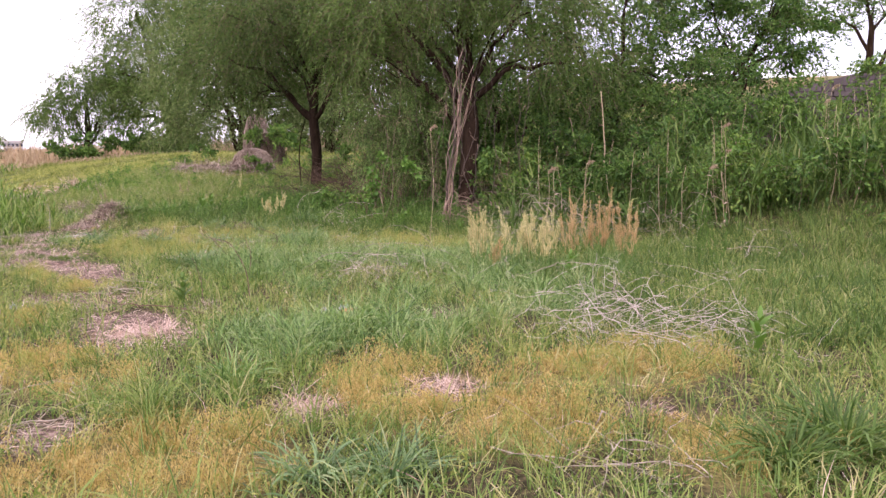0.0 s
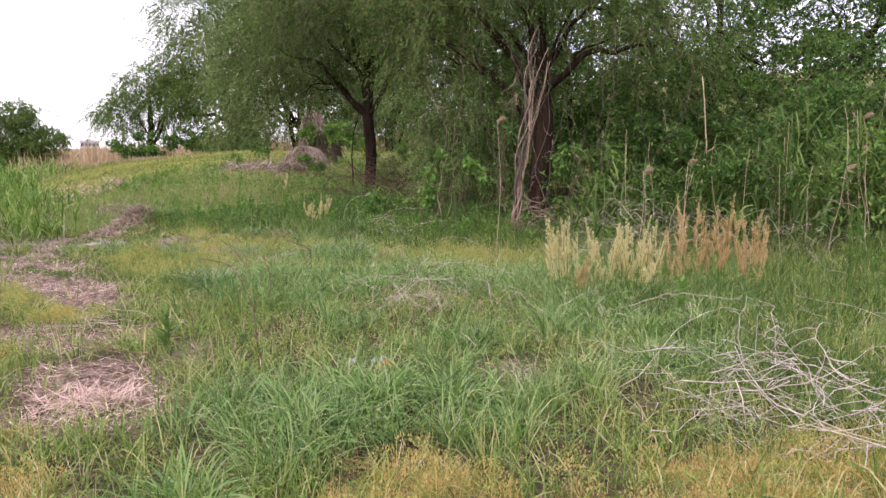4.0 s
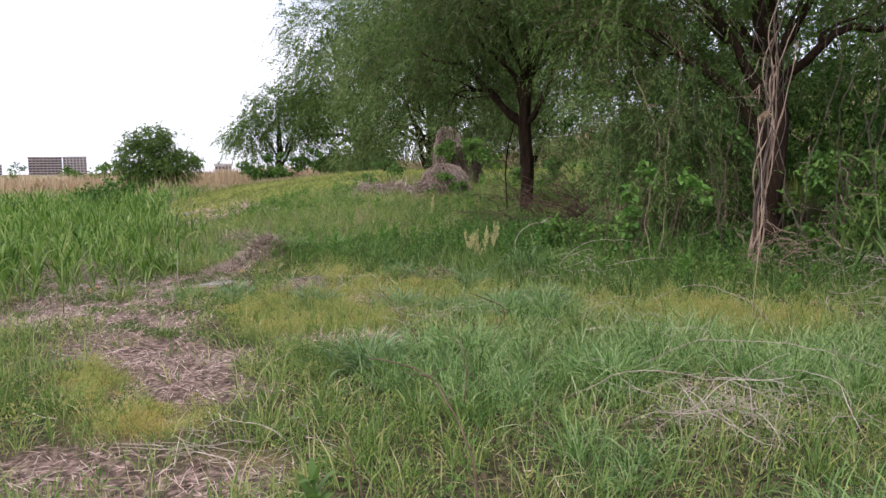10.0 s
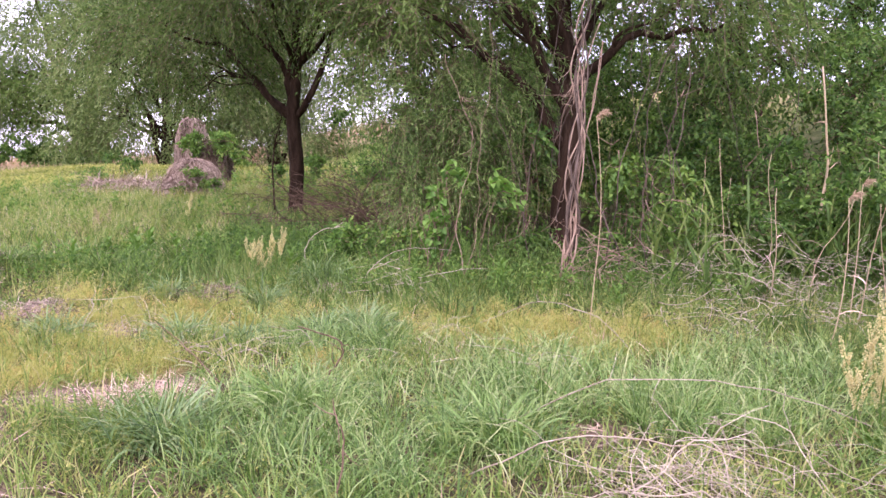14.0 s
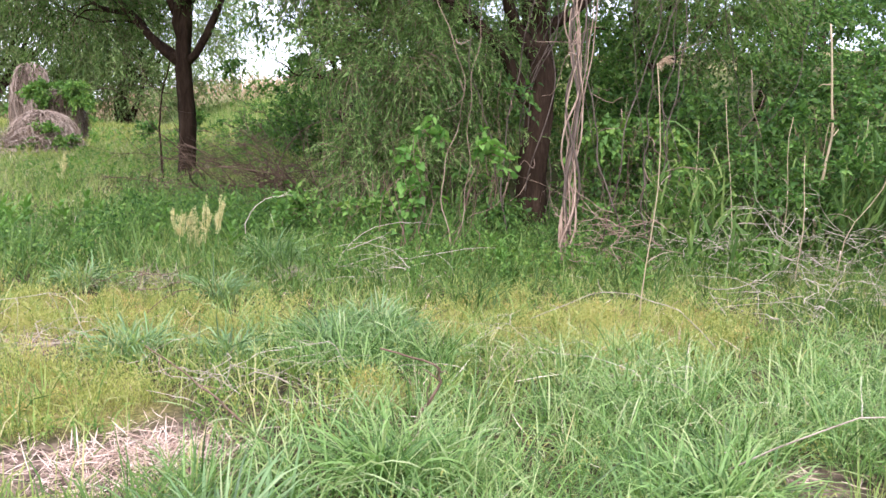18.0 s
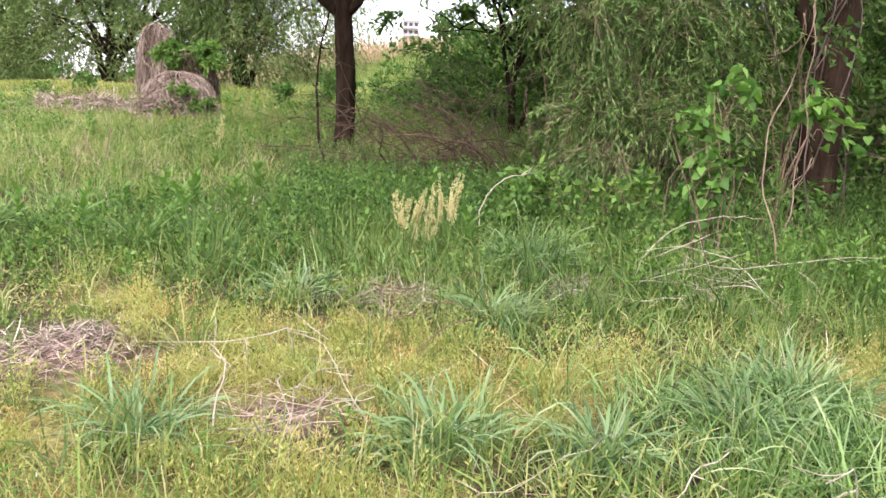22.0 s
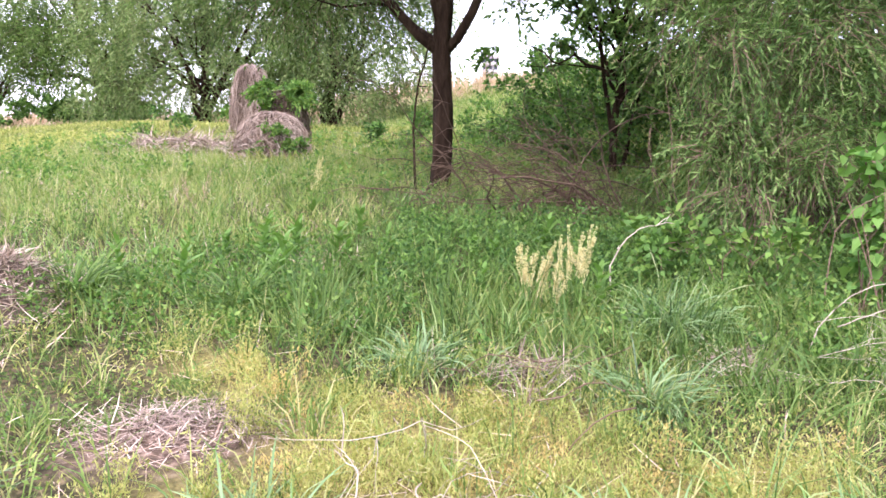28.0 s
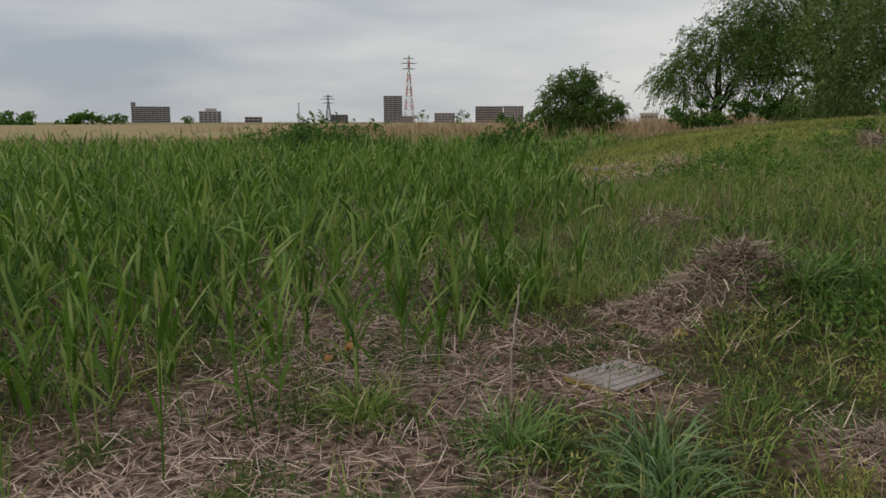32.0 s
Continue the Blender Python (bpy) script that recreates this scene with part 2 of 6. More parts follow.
# ---- mesh building ----
def mesh_np(name, V, faces):
    me = bpy.data.meshes.new(name)
    V = np.asarray(V, np.float32).reshape(-1, 3)
    faces = [np.asarray(f, np.int32) for f in faces if len(f)]
    idx = np.concatenate([f.ravel() for f in faces])
    tot = np.concatenate([np.full(len(f), f.shape[1], np.int32) for f in faces])
    me.vertices.add(len(V))
    me.vertices.foreach_set("co", V.ravel())
    me.loops.add(len(idx))
    me.loops.foreach_set("vertex_index", idx)
    me.polygons.add(len(tot))
    me.polygons.foreach_set("loop_start", np.concatenate([[0], np.cumsum(tot)[:-1]]).astype(np.int32))
    me.update(calc_edges=True)
    return me


def join(pieces):
    """Pieces of (V, faces) as one."""
    Vs, quads, at = [], {}, 0
    for V, faces in pieces:
        V = np.asarray(V).reshape(-1, 3)
        Vs.append(V)
        for f in faces:
            f = np.asarray(f)
            if len(f):
                quads.setdefault(f.shape[1], []).append(f + at)
        at += len(V)
    return np.concatenate(Vs), [np.concatenate(q) for q in quads.values()]


def part(name, geo, material, parent=None, label="", smooth=False):
    """One mesh object under a thing, from (V, faces), a bmesh or a mesh."""
    if isinstance(geo, bmesh.types.BMesh):
        me = bpy.data.meshes.new(name)
        geo.to_mesh(me)
        geo.free()
    elif isinstance(geo, tuple):
        me = mesh_np(name, *geo)
    else:
        me = geo
    if material and not me.materials:
        me.materials.append(material)
    if smooth:
        me.polygons.foreach_set("use_smooth", np.ones(len(me.polygons), bool))
    ob = new(name, me)
    if parent:
        ob.parent = parent
    if label:
        ob["label"] = label
    return ob


def thing(name, loc, label, category, group=""):
    e = new(name)
    e.location = loc
    e.empty_display_size = 0.2
    return tagged(e, label, category, group)


def tube(pts, rad, sides=6):
    P = np.asarray(pts, float)
    n = len(P)
    R = np.broadcast_to(np.asarray(rad, float), (n,))
    T = np.gradient(P, axis=0)
    T /= np.linalg.norm(T, axis=1, keepdims=True) + 1e-9
    ref = np.where(np.abs(T[:, 2:3]) > 0.9, [[1.0, 0, 0]], [[0, 0, 1.0]])
    A = np.cross(T, ref)
    A /= np.linalg.norm(A, axis=1, keepdims=True) + 1e-9
    for i in range(1, n):
        if A[i] @ A[i - 1] < 0:
            A[i] = -A[i]
    B = np.cross(T, A)
    a = np.linspace(0, 2 * np.pi, sides, endpoint=False)
    V = P[:, None] + R[:, None, None] * (np.cos(a)[None, :, None] * A[:, None] + np.sin(a)[None, :, None] * B[:, None])
    i, j = np.meshgrid(np.arange(n - 1), np.arange(sides), indexing="ij")
    k = (j + 1) % sides
    F = np.stack([i * sides + j, i * sides + k, (i + 1) * sides + k, (i + 1) * sides + j], -1).reshape(-1, 4)
    caps = [np.arange(sides)[None, ::-1], (np.arange(sides) + (n - 1) * sides)[None]]
    return V.reshape(-1, 3), [F] + ([np.concatenate(caps)] if sides != 4 else [np.concatenate(caps)])


def wander(rng, a, b, n=8, amp=0.1):
    """A crooked line from a to b."""
    s = np.linspace(0, 1, n)[:, None]
    P = np.asarray(a, float) * (1 - s) + np.asarray(b, float) * s
    off = np.zeros((n, 3))
    for k in (1, 2, 3):
        off += np.sin(np.pi * k * s) * rng.normal(0, amp / k, (1, 3))
    return P + off


def strips(rng, base, heading, length, width, lean, bend, segs=3, twist=0.6, profile=None):
    """Blades: flat ribbons that rise from base and bow over. All are arrays of one length."""
    N = len(base)
    s = np.linspace(0, 1, segs + 1)
    phi = lean[:, None] + bend[:, None] * s[None]
    mid = (phi[:, :-1] + phi[:, 1:]) / 2
    step = (length / segs)[:, None]
    out = np.concatenate([np.zeros((N, 1)), np.cumsum(np.sin(mid) * step, 1)], 1)
    up = np.concatenate([np.zeros((N, 1)), np.cumsum(np.cos(mid) * step, 1)], 1)
    hx, hy = np.cos(heading)[:, None], np.sin(heading)[:, None]
    C = np.stack([base[:, :1] + out * hx, base[:, 1:2] + out * hy, base[:, 2:3] + up], -1)
    tw = rng.normal(0, twist, N)[:, None]
    side = np.stack([-hy * np.cos(tw) + np.cos(phi) * hx * np.sin(tw), hx * np.cos(tw) + np.cos(phi) * hy * np.sin(tw), -np.sin(phi) * np.sin(tw)], -1)
    w = np.interp(s, [0, 0.35, 0.75, 1], [0.65, 1.0, 0.7, 0.0]) if profile is None else np.asarray(profile)
    half = side * (width[:, None] * w[None] / 2)[..., None]
    left, right = C[:, :-1] + half[:, :-1], C[:, :-1] - half[:, :-1]
    V = np.concatenate([left, right, C[:, -1:]], 1)
    n = 2 * segs + 1
    o = np.arange(N)[:, None] * n
    q = [np.stack([o[:, 0] + i, o[:, 0] + segs + i, o[:, 0] + segs + i + 1, o[:, 0] + i + 1], 1) for i in range(segs - 1)]
    t = np.stack([o[:, 0] + segs - 1, o[:, 0] + 2 * segs - 1, o[:, 0] + 2 * segs], 1)
    return V.reshape(-1, 3), ([np.concatenate(q)] if q else []) + [t]


def leaves(rng, base, along, length, width, fold=0.25):
    """Pointed leaves, each one bent quad from base along a direction."""
    N = len(base)
    along = along / (np.linalg.norm(along, axis=1, keepdims=True) + 1e-9)
    r = rng.normal(size=(N, 3))
    side = np.cross(along, r)
    side /= np.linalg.norm(side, axis=1, keepdims=True) + 1e-9
    nrm = np.cross(along, side)
    L, W = length[:, None], width[:, None]
    mid = base + along * L * 0.42 + nrm * W * fold
    V = np.stack([base, mid - side * W / 2, base + along * L, mid + side * W / 2], 1)
    return V.reshape(-1, 3), [np.arange(4 * N).reshape(N, 4)]


def broad_leaves(rng, base, along, length, width, fold=0.18):
    """Heart-shaped leaves, each two halves folded at the midrib."""
    N = len(base)
    along = along / (np.linalg.norm(along, axis=1, keepdims=True) + 1e-9)
    side = np.cross(along, rng.normal(0, 0.45, (N, 3)) + [0, 0, 1])
    side /= np.linalg.norm(side, axis=1, keepdims=True) + 1e-9
    nrm = np.cross(side, along)
    L, W = length[:, None], width[:, None]
    pt = lambda s, w, n: base + along * L * s + side * W * w + nrm * W * n
    V = np.stack([pt(0.06, 0, 0), pt(0.0, 0.32, fold), pt(0.32, 0.5, fold * 1.3), pt(0.68, 0.26, fold * 0.5), pt(1.0, 0, -0.15), pt(0.68, -0.26, fold * 0.5), pt(0.32, -0.5, fold * 1.3), pt(0.0, -0.32, fold)], 1)
    o = np.arange(N)[:, None] * 8
    return V.reshape(-1, 3), [np.concatenate([o + [0, 1, 2, 3, 4], o + [0, 4, 5, 6, 7]])]


def sprays(rng, start, way, length, droop, k, leaf_len, leaf_w, spread=0.9, twig=0.004, broad=False):
    """Leafy twigs: each a bowed shoot with k leaves. Gives the leaves and the shoots."""
    M = len(start)
    s = np.linspace(0.12, 1.0, k)[None, :, None]
    L, D = length[:, None, None], droop[:, None, None]
    C = start[:, None] + way[:, None] * s * L
    C[..., 2] -= (D * L * s**2)[..., 0]
    T = way[:, None] * np.ones_like(s)
    T = T.copy()
    T[..., 2] -= (2 * D * s)[..., 0]
    along = T + rng.normal(0, spread, (M, k, 3))
    b = C.reshape(-1, 3)
    n = len(b)
    lv = (broad_leaves if broad else leaves)(rng, b, along.reshape(-1, 3), leaf_len * rng.uniform(0.6, 1.25, n), leaf_w * rng.uniform(0.7, 1.2, n))
    ends = [0, k // 2, k - 1]
    P = np.concatenate([start[:, None], C[:, ends[1:]]], 1)
    side = np.cross(way, rng.normal(size=(M, 3)))
    side /= np.linalg.norm(side, axis=1, keepdims=True) + 1e-9
    side = side * twig
    V = np.stack([P[:, 0] - side, P[:, 0] + side, P[:, 1] - side * 0.7, P[:, 1] + side * 0.7, P[:, 2]], 1)
    o = np.arange(M) * 5
    tw = (V.reshape(-1, 3), [np.stack([o, o + 1, o + 3, o + 2], 1), np.stack([o + 2, o + 3, o + 4], 1)])
    return lv, tw


def blob_points(rng, blobs, n, shell=0.5, per=13, tight=0.17):
    """Points in clumps over the outer part of ellipsoids (centre, radii), and the way outwards."""
    vol = np.array([b[3] * b[4] * b[5] for b in blobs]) ** 0.67
    k = max(3, n // per)
    which = rng.choice(len(blobs), k, p=vol / vol.sum())
    C = np.array(blobs, float)[which]
    d = rng.normal(size=(k, 3))
    d /= np.linalg.norm(d, axis=1, keepdims=True)
    r = shell + (1 - shell) * rng.random(k) ** 0.7
    lump = 1 + 0.2 * np.sin(d[:, 0] * 5 + which) * np.cos(d[:, 2] * 6 + which * 2.1) + 0.15 * rng.normal(size=k)
    core = C[:, :3] + d * C[:, 3:] * (r * lump)[:, None]
    own = rng.choice(k, n, p=(w := rng.random(k) + 0.15) / w.sum())
    B = C[own]
    off = rng.normal(size=(n, 3)) * tight * B[:, 3:].mean(1)[:, None] * np.array([1.15, 1.15, 0.75])
    out = d[own] + rng.normal(0, 0.35, (n, 3))
    return core[own] + off, out / np.linalg.norm(out, axis=1, keepdims=True)


# ---- smooth noise on the plan ----
_grid = np.random.default_rng(5).random((64, 64))


def vnoise(x, y):
    x, y = np.asarray(x, float), np.asarray(y, float)
    i, j = np.floor(x).astype(int), np.floor(y).astype(int)
    u, v = x - i, y - j
    u, v = u * u * (3 - 2 * u), v * v * (3 - 2 * v)
    g = lambda a, b: _grid[a % 64, b % 64]
    return (g(i, j) * (1 - u) + g(i + 1, j) * u) * (1 - v) + (g(i, j + 1) * (1 - u) + g(i + 1, j + 1) * u) * v


def fnoise(x, y):
    return 0.55 * vnoise(x, y) + 0.3 * vnoise(2.1 * x + 7, 2.1 * y + 3) + 0.15 * vnoise(4.3 * x + 1, 4.3 * y + 9)


def sstep(a, b, x):
    t = np.clip((x - a) / (b - a), 0, 1)
    return t * t * (3 - 2 * t)


# Humps of the ground: x, y, radius, height.
HUMPS = [(-6.8, 11.85, 0.65, 0.13), (-6.4, 11.95, 0.4, 0.08), (-5.0, 10.3, 0.45, 0.05), (0.05, 6.0, 0.5, 0.08), (2.8, 2.0, 0.9, 0.08)]


def height(x, y):
    """The ground: level reed bed and meadow, rising gently to the trees, and a levee behind them."""
    x, y = np.asarray(x, float), np.asarray(y, float)
    s = 0.93 * x + 0.36 * y
    z = (1.1 * sstep(7.2, 12.0, s) + 2.2 * sstep(11.5, 19.5, s)) * sstep(6.0, 12.0, y)
    z = z + 0.07 * (fnoise(x * 0.5, y * 0.5) - 0.5) + 0.05 * (fnoise(x * 1.7 + 4, y * 1.7) - 0.5)
    away = np.maximum(y - 7.0, 2.0)
    up = np.minimum(y, 32.5) - 9.5
    z = z + 0.031 * (np.sqrt(up * up + 1.0) + up) * sstep(-0.95, -0.36, (x + 4.0) / away)
    for hx, hy, r, h in HUMPS:
        z = z + h * np.exp(-((x - hx) ** 2 + (y - hy) ** 2) / (r * r))
    return z


# ---- what covers the ground: x, y, radius ----
MULCH = [(-1.33, 2.75, 0.55), (-1.5, 3.4, 0.45), (-1.95, 3.57, 0.5), (-2.45, 4.35, 0.5), (-3.4, 4.5, 0.5), (-3.5, 5.95, 0.55), (-3.9, 6.3, 0.5), (-4.95, 6.9, 0.7), (1.52, 1.6, 0.3), (1.2, 4.1, 0.28), (2.25, 6.3, 0.2), (0.7, 1.1, 0.24), (2.9, 1.3, 0.2), (-0.76, 0.47, 0.35),
         (-3.1, 7.6, 0.5), (-2.95, 7.75, 0.4), (-3.6, 7.7, 0.35), (-0.1, 7.15, 0.2), (-5.05, 10.2, 0.36), (-5.3, 10.15, 0.28), (-4.2, 6.7, 0.6), (-5.5, 7.6, 0.7)]
MULCH2 = [(-7.5, 9.5, 0.9), (-7.3, 10.15, 0.8), (-6.8, 8.6, 0.9), (-6.9, 7.9, 0.9), (-6.4, 10.3, 0.45), (-8.4, 9.7, 1.0), (-6.95, 11.1, 0.3), (-7.15, 11.35, 0.35), (-6.45, 11.9, 0.25), (-9.2, 10.6, 0.9), (-14.6, 20.3, 0.7), (-16.3, 23.0, 0.8), (-18.0, 23.3, 0.7), (-13.2, 20.7, 0.7), (-12.0, 20.2, 0.4), (-4.0, 9.6, 0.2), (-9.6, 22.6, 0.6)]
YELLOW = [(-1.7, 1.9, 0.5), (-1.05, 1.4, 0.5), (1.0, 1.85, 0.45), (1.4, 1.35, 0.6), (1.9, 1.55, 0.5), (2.65, 2.05, 0.6), (3.25, 2.55, 0.5), (0.1, 0.24, 0.85), (2.2, 0.9, 0.5), (3.3, 0.8, 0.5), (-2.9, 3.35, 0.4), (-3.5, 5.3, 0.5), (-2.45, 4.75, 0.25),
          (-4.4, 5.8, 0.35), (-4.3, 8.6, 0.65), (-3.7, 8.8, 0.45), (-4.2, 8.2, 0.45), (-3.75, 8.45, 0.4), (-3.4, 8.4, 0.35), (-4.3, 10.4, 0.5), (-3.9, 10.1, 0.5), (-4.7, 10.5, 0.5), (-4.2, 9.8, 0.45), (-4.85, 9.5, 0.4), (-3.6, 10.4, 0.4),
          (-5.2, 11.1, 0.25), (-0.6, 10.1, 0.6), (-0.2, 9.6, 0.75), (-0.05, 9.0, 0.6), (0.6, 9.7, 0.6), (-1.1, 9.9, 0.4), (2.2, 7.9, 0.35), (-1.9, 8.45, 0.25), (-3.05, 9.8, 0.4), (-2.8, 9.55, 0.3), (-3.35, 9.5, 0.35), (-2.5, 10.05, 0.3)]
LUSH = [(0.04, 3.0, 0.7), (0.65, 3.3, 0.7), (1.1, 3.2, 0.6), (-0.3, 3.2, 0.4), (0.2, 2.4, 0.4), (-2.0, 6.6, 0.5), (-1.75, 8.9, 0.5), (-1.8, 7.15, 0.8), (-0.5, 7.8, 0.8), (0.0, 7.6, 0.9), (1.1, 7.8, 0.9), (-2.6, 9.5, 0.3), (-0.35, 8.3, 0.6),
        (0.7, 7.5, 0.8), (-2.3, 7.2, 0.6), (1.6, 8.4, 0.7), (2.2, 4.3, 0.6), (1.5, 5.6, 0.55), (1.5, 6.5, 0.5), (2.3, 6.8, 0.6), (3.2, 7.0, 0.6), (0.7, 4.7, 0.4), (-0.5, 5.3, 0.35), (2.4, 5.6, 0.5), (-1.4, 6.4, 0.6), (-0.9, 6.9, 0.7), (-2.5, 12.0, 0.4), (-1.7, 9.6, 0.3)]


def cover(zones, x, y):
    w = np.zeros_like(x)
    for zx, zy, r in zones:
        w = np.maximum(w, 1 - np.hypot(x - zx, y - zy) / r + 0.6)
    n = (fnoise(x * 1.9 + 11, y * 1.9 + 5) - 0.5) * 1.3
    return np.clip((w + n - 0.45) * 2.2, 0, 1) * (w > 0)


def mulch_at(x, y):
    return np.maximum(cover(MULCH, x, y), cover(MULCH2, x, y))


def reed_bed(x, y):
    """1 in the bed of young reeds on the left, 0 in the meadow."""
    edge = np.interp(y, [6, 9, 11, 12.5, 14, 17, 27, 45], [-7.0, -7.3, -8.5, -9.0, -9.4, -11.8, -20.5, -30])
    return sstep(0.0, 2.0, edge - x + (fnoise(x * 0.6, y * 0.6) - 0.5) * 2.0)


# ---- ground ----
def axis(lo, hi, fine, far_lo, far_hi):
    a = np.arange(lo, hi, fine)
    k = np.geomspace(1, 1 + far_lo, 38)[1:] - 1
    m = np.geomspace(1, 1 + far_hi, 38)[1:] - 1
    return np.concatenate([lo - k[::-1], a, hi + m])


gx, gy = axis(-13, 7.5, 0.175, 3800, 3500), axis(-4, 15, 0.175, 3000, 4200)
GX, GY = np.meshgrid(gx, gy, indexing="ij")
GZ = height(GX, GY)
GZ += 0.03 * (fnoise(GX * 6, GY * 6) - 0.5) * (np.hypot(GX + 3, GY - 6) < 16)
ii, jj = np.meshgrid(np.arange(len(gx) - 1), np.arange(len(gy) - 1), indexing="ij")
gi = lambda a, b: (a * len(gy) + b).ravel()
ground_me = mesh_np("ground", np.stack([GX, GY, GZ], -1), [np.stack([gi(ii, jj), gi(ii + 1, jj), gi(ii + 1, jj + 1), gi(ii, jj + 1)], 1)])
zone = ground_me.attributes.new("litter", "FLOAT", "POINT")
lit = np.maximum(mulch_at(GX, GY), 0.3 * reed_bed(GX, GY) * (np.hypot(GX + 5, GY - 8) < 14))
zone.data.foreach_set("value", lit.astype(np.float32).ravel())
mat_zone = ground_me.attributes.new("mat", "FLOAT", "POINT")
mat_zone.data.foreach_set("value", (0.85 * cover(YELLOW, GX, GY) * (1 - lit)).astype(np.float32).ravel())
dry = ground_me.attributes.new("dry", "FLOAT", "POINT")
dist = np.hypot(GX + 4, GY - 6)
dv = np.clip(sstep(38, 75, dist) * 0.9 + sstep(15, 19, 0.93 * GX + 0.36 * GY) * sstep(14, 26, GY) * 0.7 - 0.5 * sstep(200, 800, dist), 0, 1)
dry.data.foreach_set("value", dv.astype(np.float32).ravel())
far_sward = ground_me.attributes.new("sward", "FLOAT", "POINT")
far_sward.data.foreach_set("value", (np.maximum(sstep(10, 18, dist), sstep(-0.2, -1.8, GY)) * (1 - mulch_at(GX, GY))).astype(np.float32).ravel())


def ground_mat():
    m = bpy.data.materials.new("meadow_soil")
    m.use_nodes = True
    nt = m.node_tree
    L = nt.links
    bs = nt.nodes["Principled BSDF"]
    bs.inputs["Roughness"].default_value = 0.95
    bs.inputs["Specular IOR Level"].default_value = 0.15
    tc = nt.nodes.new("ShaderNodeTexCoord")

    def noise_of(scale, detail=5, stretch=None):
        n = nt.nodes.new("ShaderNodeTexNoise")
        n.inputs["Scale"].default_value, n.inputs["Detail"].default_value = scale, detail
        L.new(tc.outputs["Object"], n.inputs[0])
        return n.outputs["Fac"]

    thatch = ramp_node(nt, [(0.3, (0.018, 0.016, 0.009)), (0.5, (0.06, 0.052, 0.026)), (0.7, (0.17, 0.13, 0.07))])
    L.new(noise_of(28, 8), thatch.inputs[0])
    litter = ramp_node(nt, [(0.30, (0.03, 0.02, 0.015)), (0.48, (0.13, 0.088, 0.068)), (0.62, (0.29, 0.20, 0.16)), (0.75, (0.45, 0.335, 0.275))])
    L.new(noise_of(22, 8), litter.inputs[0])
    tan = ramp_node(nt, [(0.35, (0.26, 0.20, 0.10)), (0.65, (0.44, 0.34, 0.19))])
    L.new(noise_of(0.25, 6), tan.inputs[0])
    a1 = nt.nodes.new("ShaderNodeAttribute")
    a1.attribute_name = "litter"
    a2 = nt.nodes.new("ShaderNodeAttribute")
    a2.attribute_name = "dry"
    x1 = nt.nodes.new("ShaderNodeMix")
    x1.data_type = "RGBA"
    L.new(a1.outputs["Fac"], x1.inputs[0])
    L.new(thatch.outputs[0], x1.inputs[6])
    L.new(litter.outputs[0], x1.inputs[7])
    mossy = ramp_node(nt, [(0.3, (0.08, 0.07, 0.028)), (0.5, (0.22, 0.19, 0.065)), (0.7, (0.38, 0.32, 0.12))])
    L.new(noise_of(45, 6), mossy.inputs[0])
    a3 = nt.nodes.new("ShaderNodeAttribute")
    a3.attribute_name = "mat"
    x3 = nt.nodes.new("ShaderNodeMix")
    x3.data_type = "RGBA"
    L.new(a3.outputs["Fac"], x3.inputs[0])
    L.new(x1.outputs[2], x3.inputs[6])
    L.new(mossy.outputs[0], x3.inputs[7])
    sward = ramp_node(nt, [(0.3, (0.05, 0.07, 0.02)), (0.5, (0.11, 0.13, 0.04)), (0.7, (0.19, 0.18, 0.075))])
    L.new(noise_of(3, 8), sward.inputs[0])
    a4 = nt.nodes.new("ShaderNodeAttribute")
    a4.attribute_name = "sward"
    x4 = nt.nodes.new("ShaderNodeMix")
    x4.data_type = "RGBA"
    L.new(a4.outputs["Fac"], x4.inputs[0])
    L.new(x3.outputs[2], x4.inputs[6])
    L.new(sward.outputs[0], x4.inputs[7])
    x2 = nt.nodes.new("ShaderNodeMix")
    x2.data_type = "RGBA"
    L.new(a2.outputs["Fac"], x2.inputs[0])
    L.new(x4.outputs[2], x2.inputs[6])
    L.new(tan.outputs[0], x2.inputs[7])
    L.new(x2.outputs[2], bs.inputs["Base Color"])
    b = nt.nodes.new("ShaderNodeBump")
    b.inputs["Strength"].default_value, b.inputs["Distance"].default_value = 0.8, 0.03
    L.new(noise_of(35, 8), b.inputs["Height"])
    L.new(b.outputs[0], bs.inputs["Normal"])
    return m


ground = part("ground", ground_me, ground_mat())
tagged(ground, "meadow soil with thatch, straw litter and a levee foot", "ground", kind="structure")


def on_ground(x, y, dz=0.0):
    x, y = np.asarray(x, float), np.asarray(y, float)
    return np.stack([x, y, height(x, y) + dz], -1)


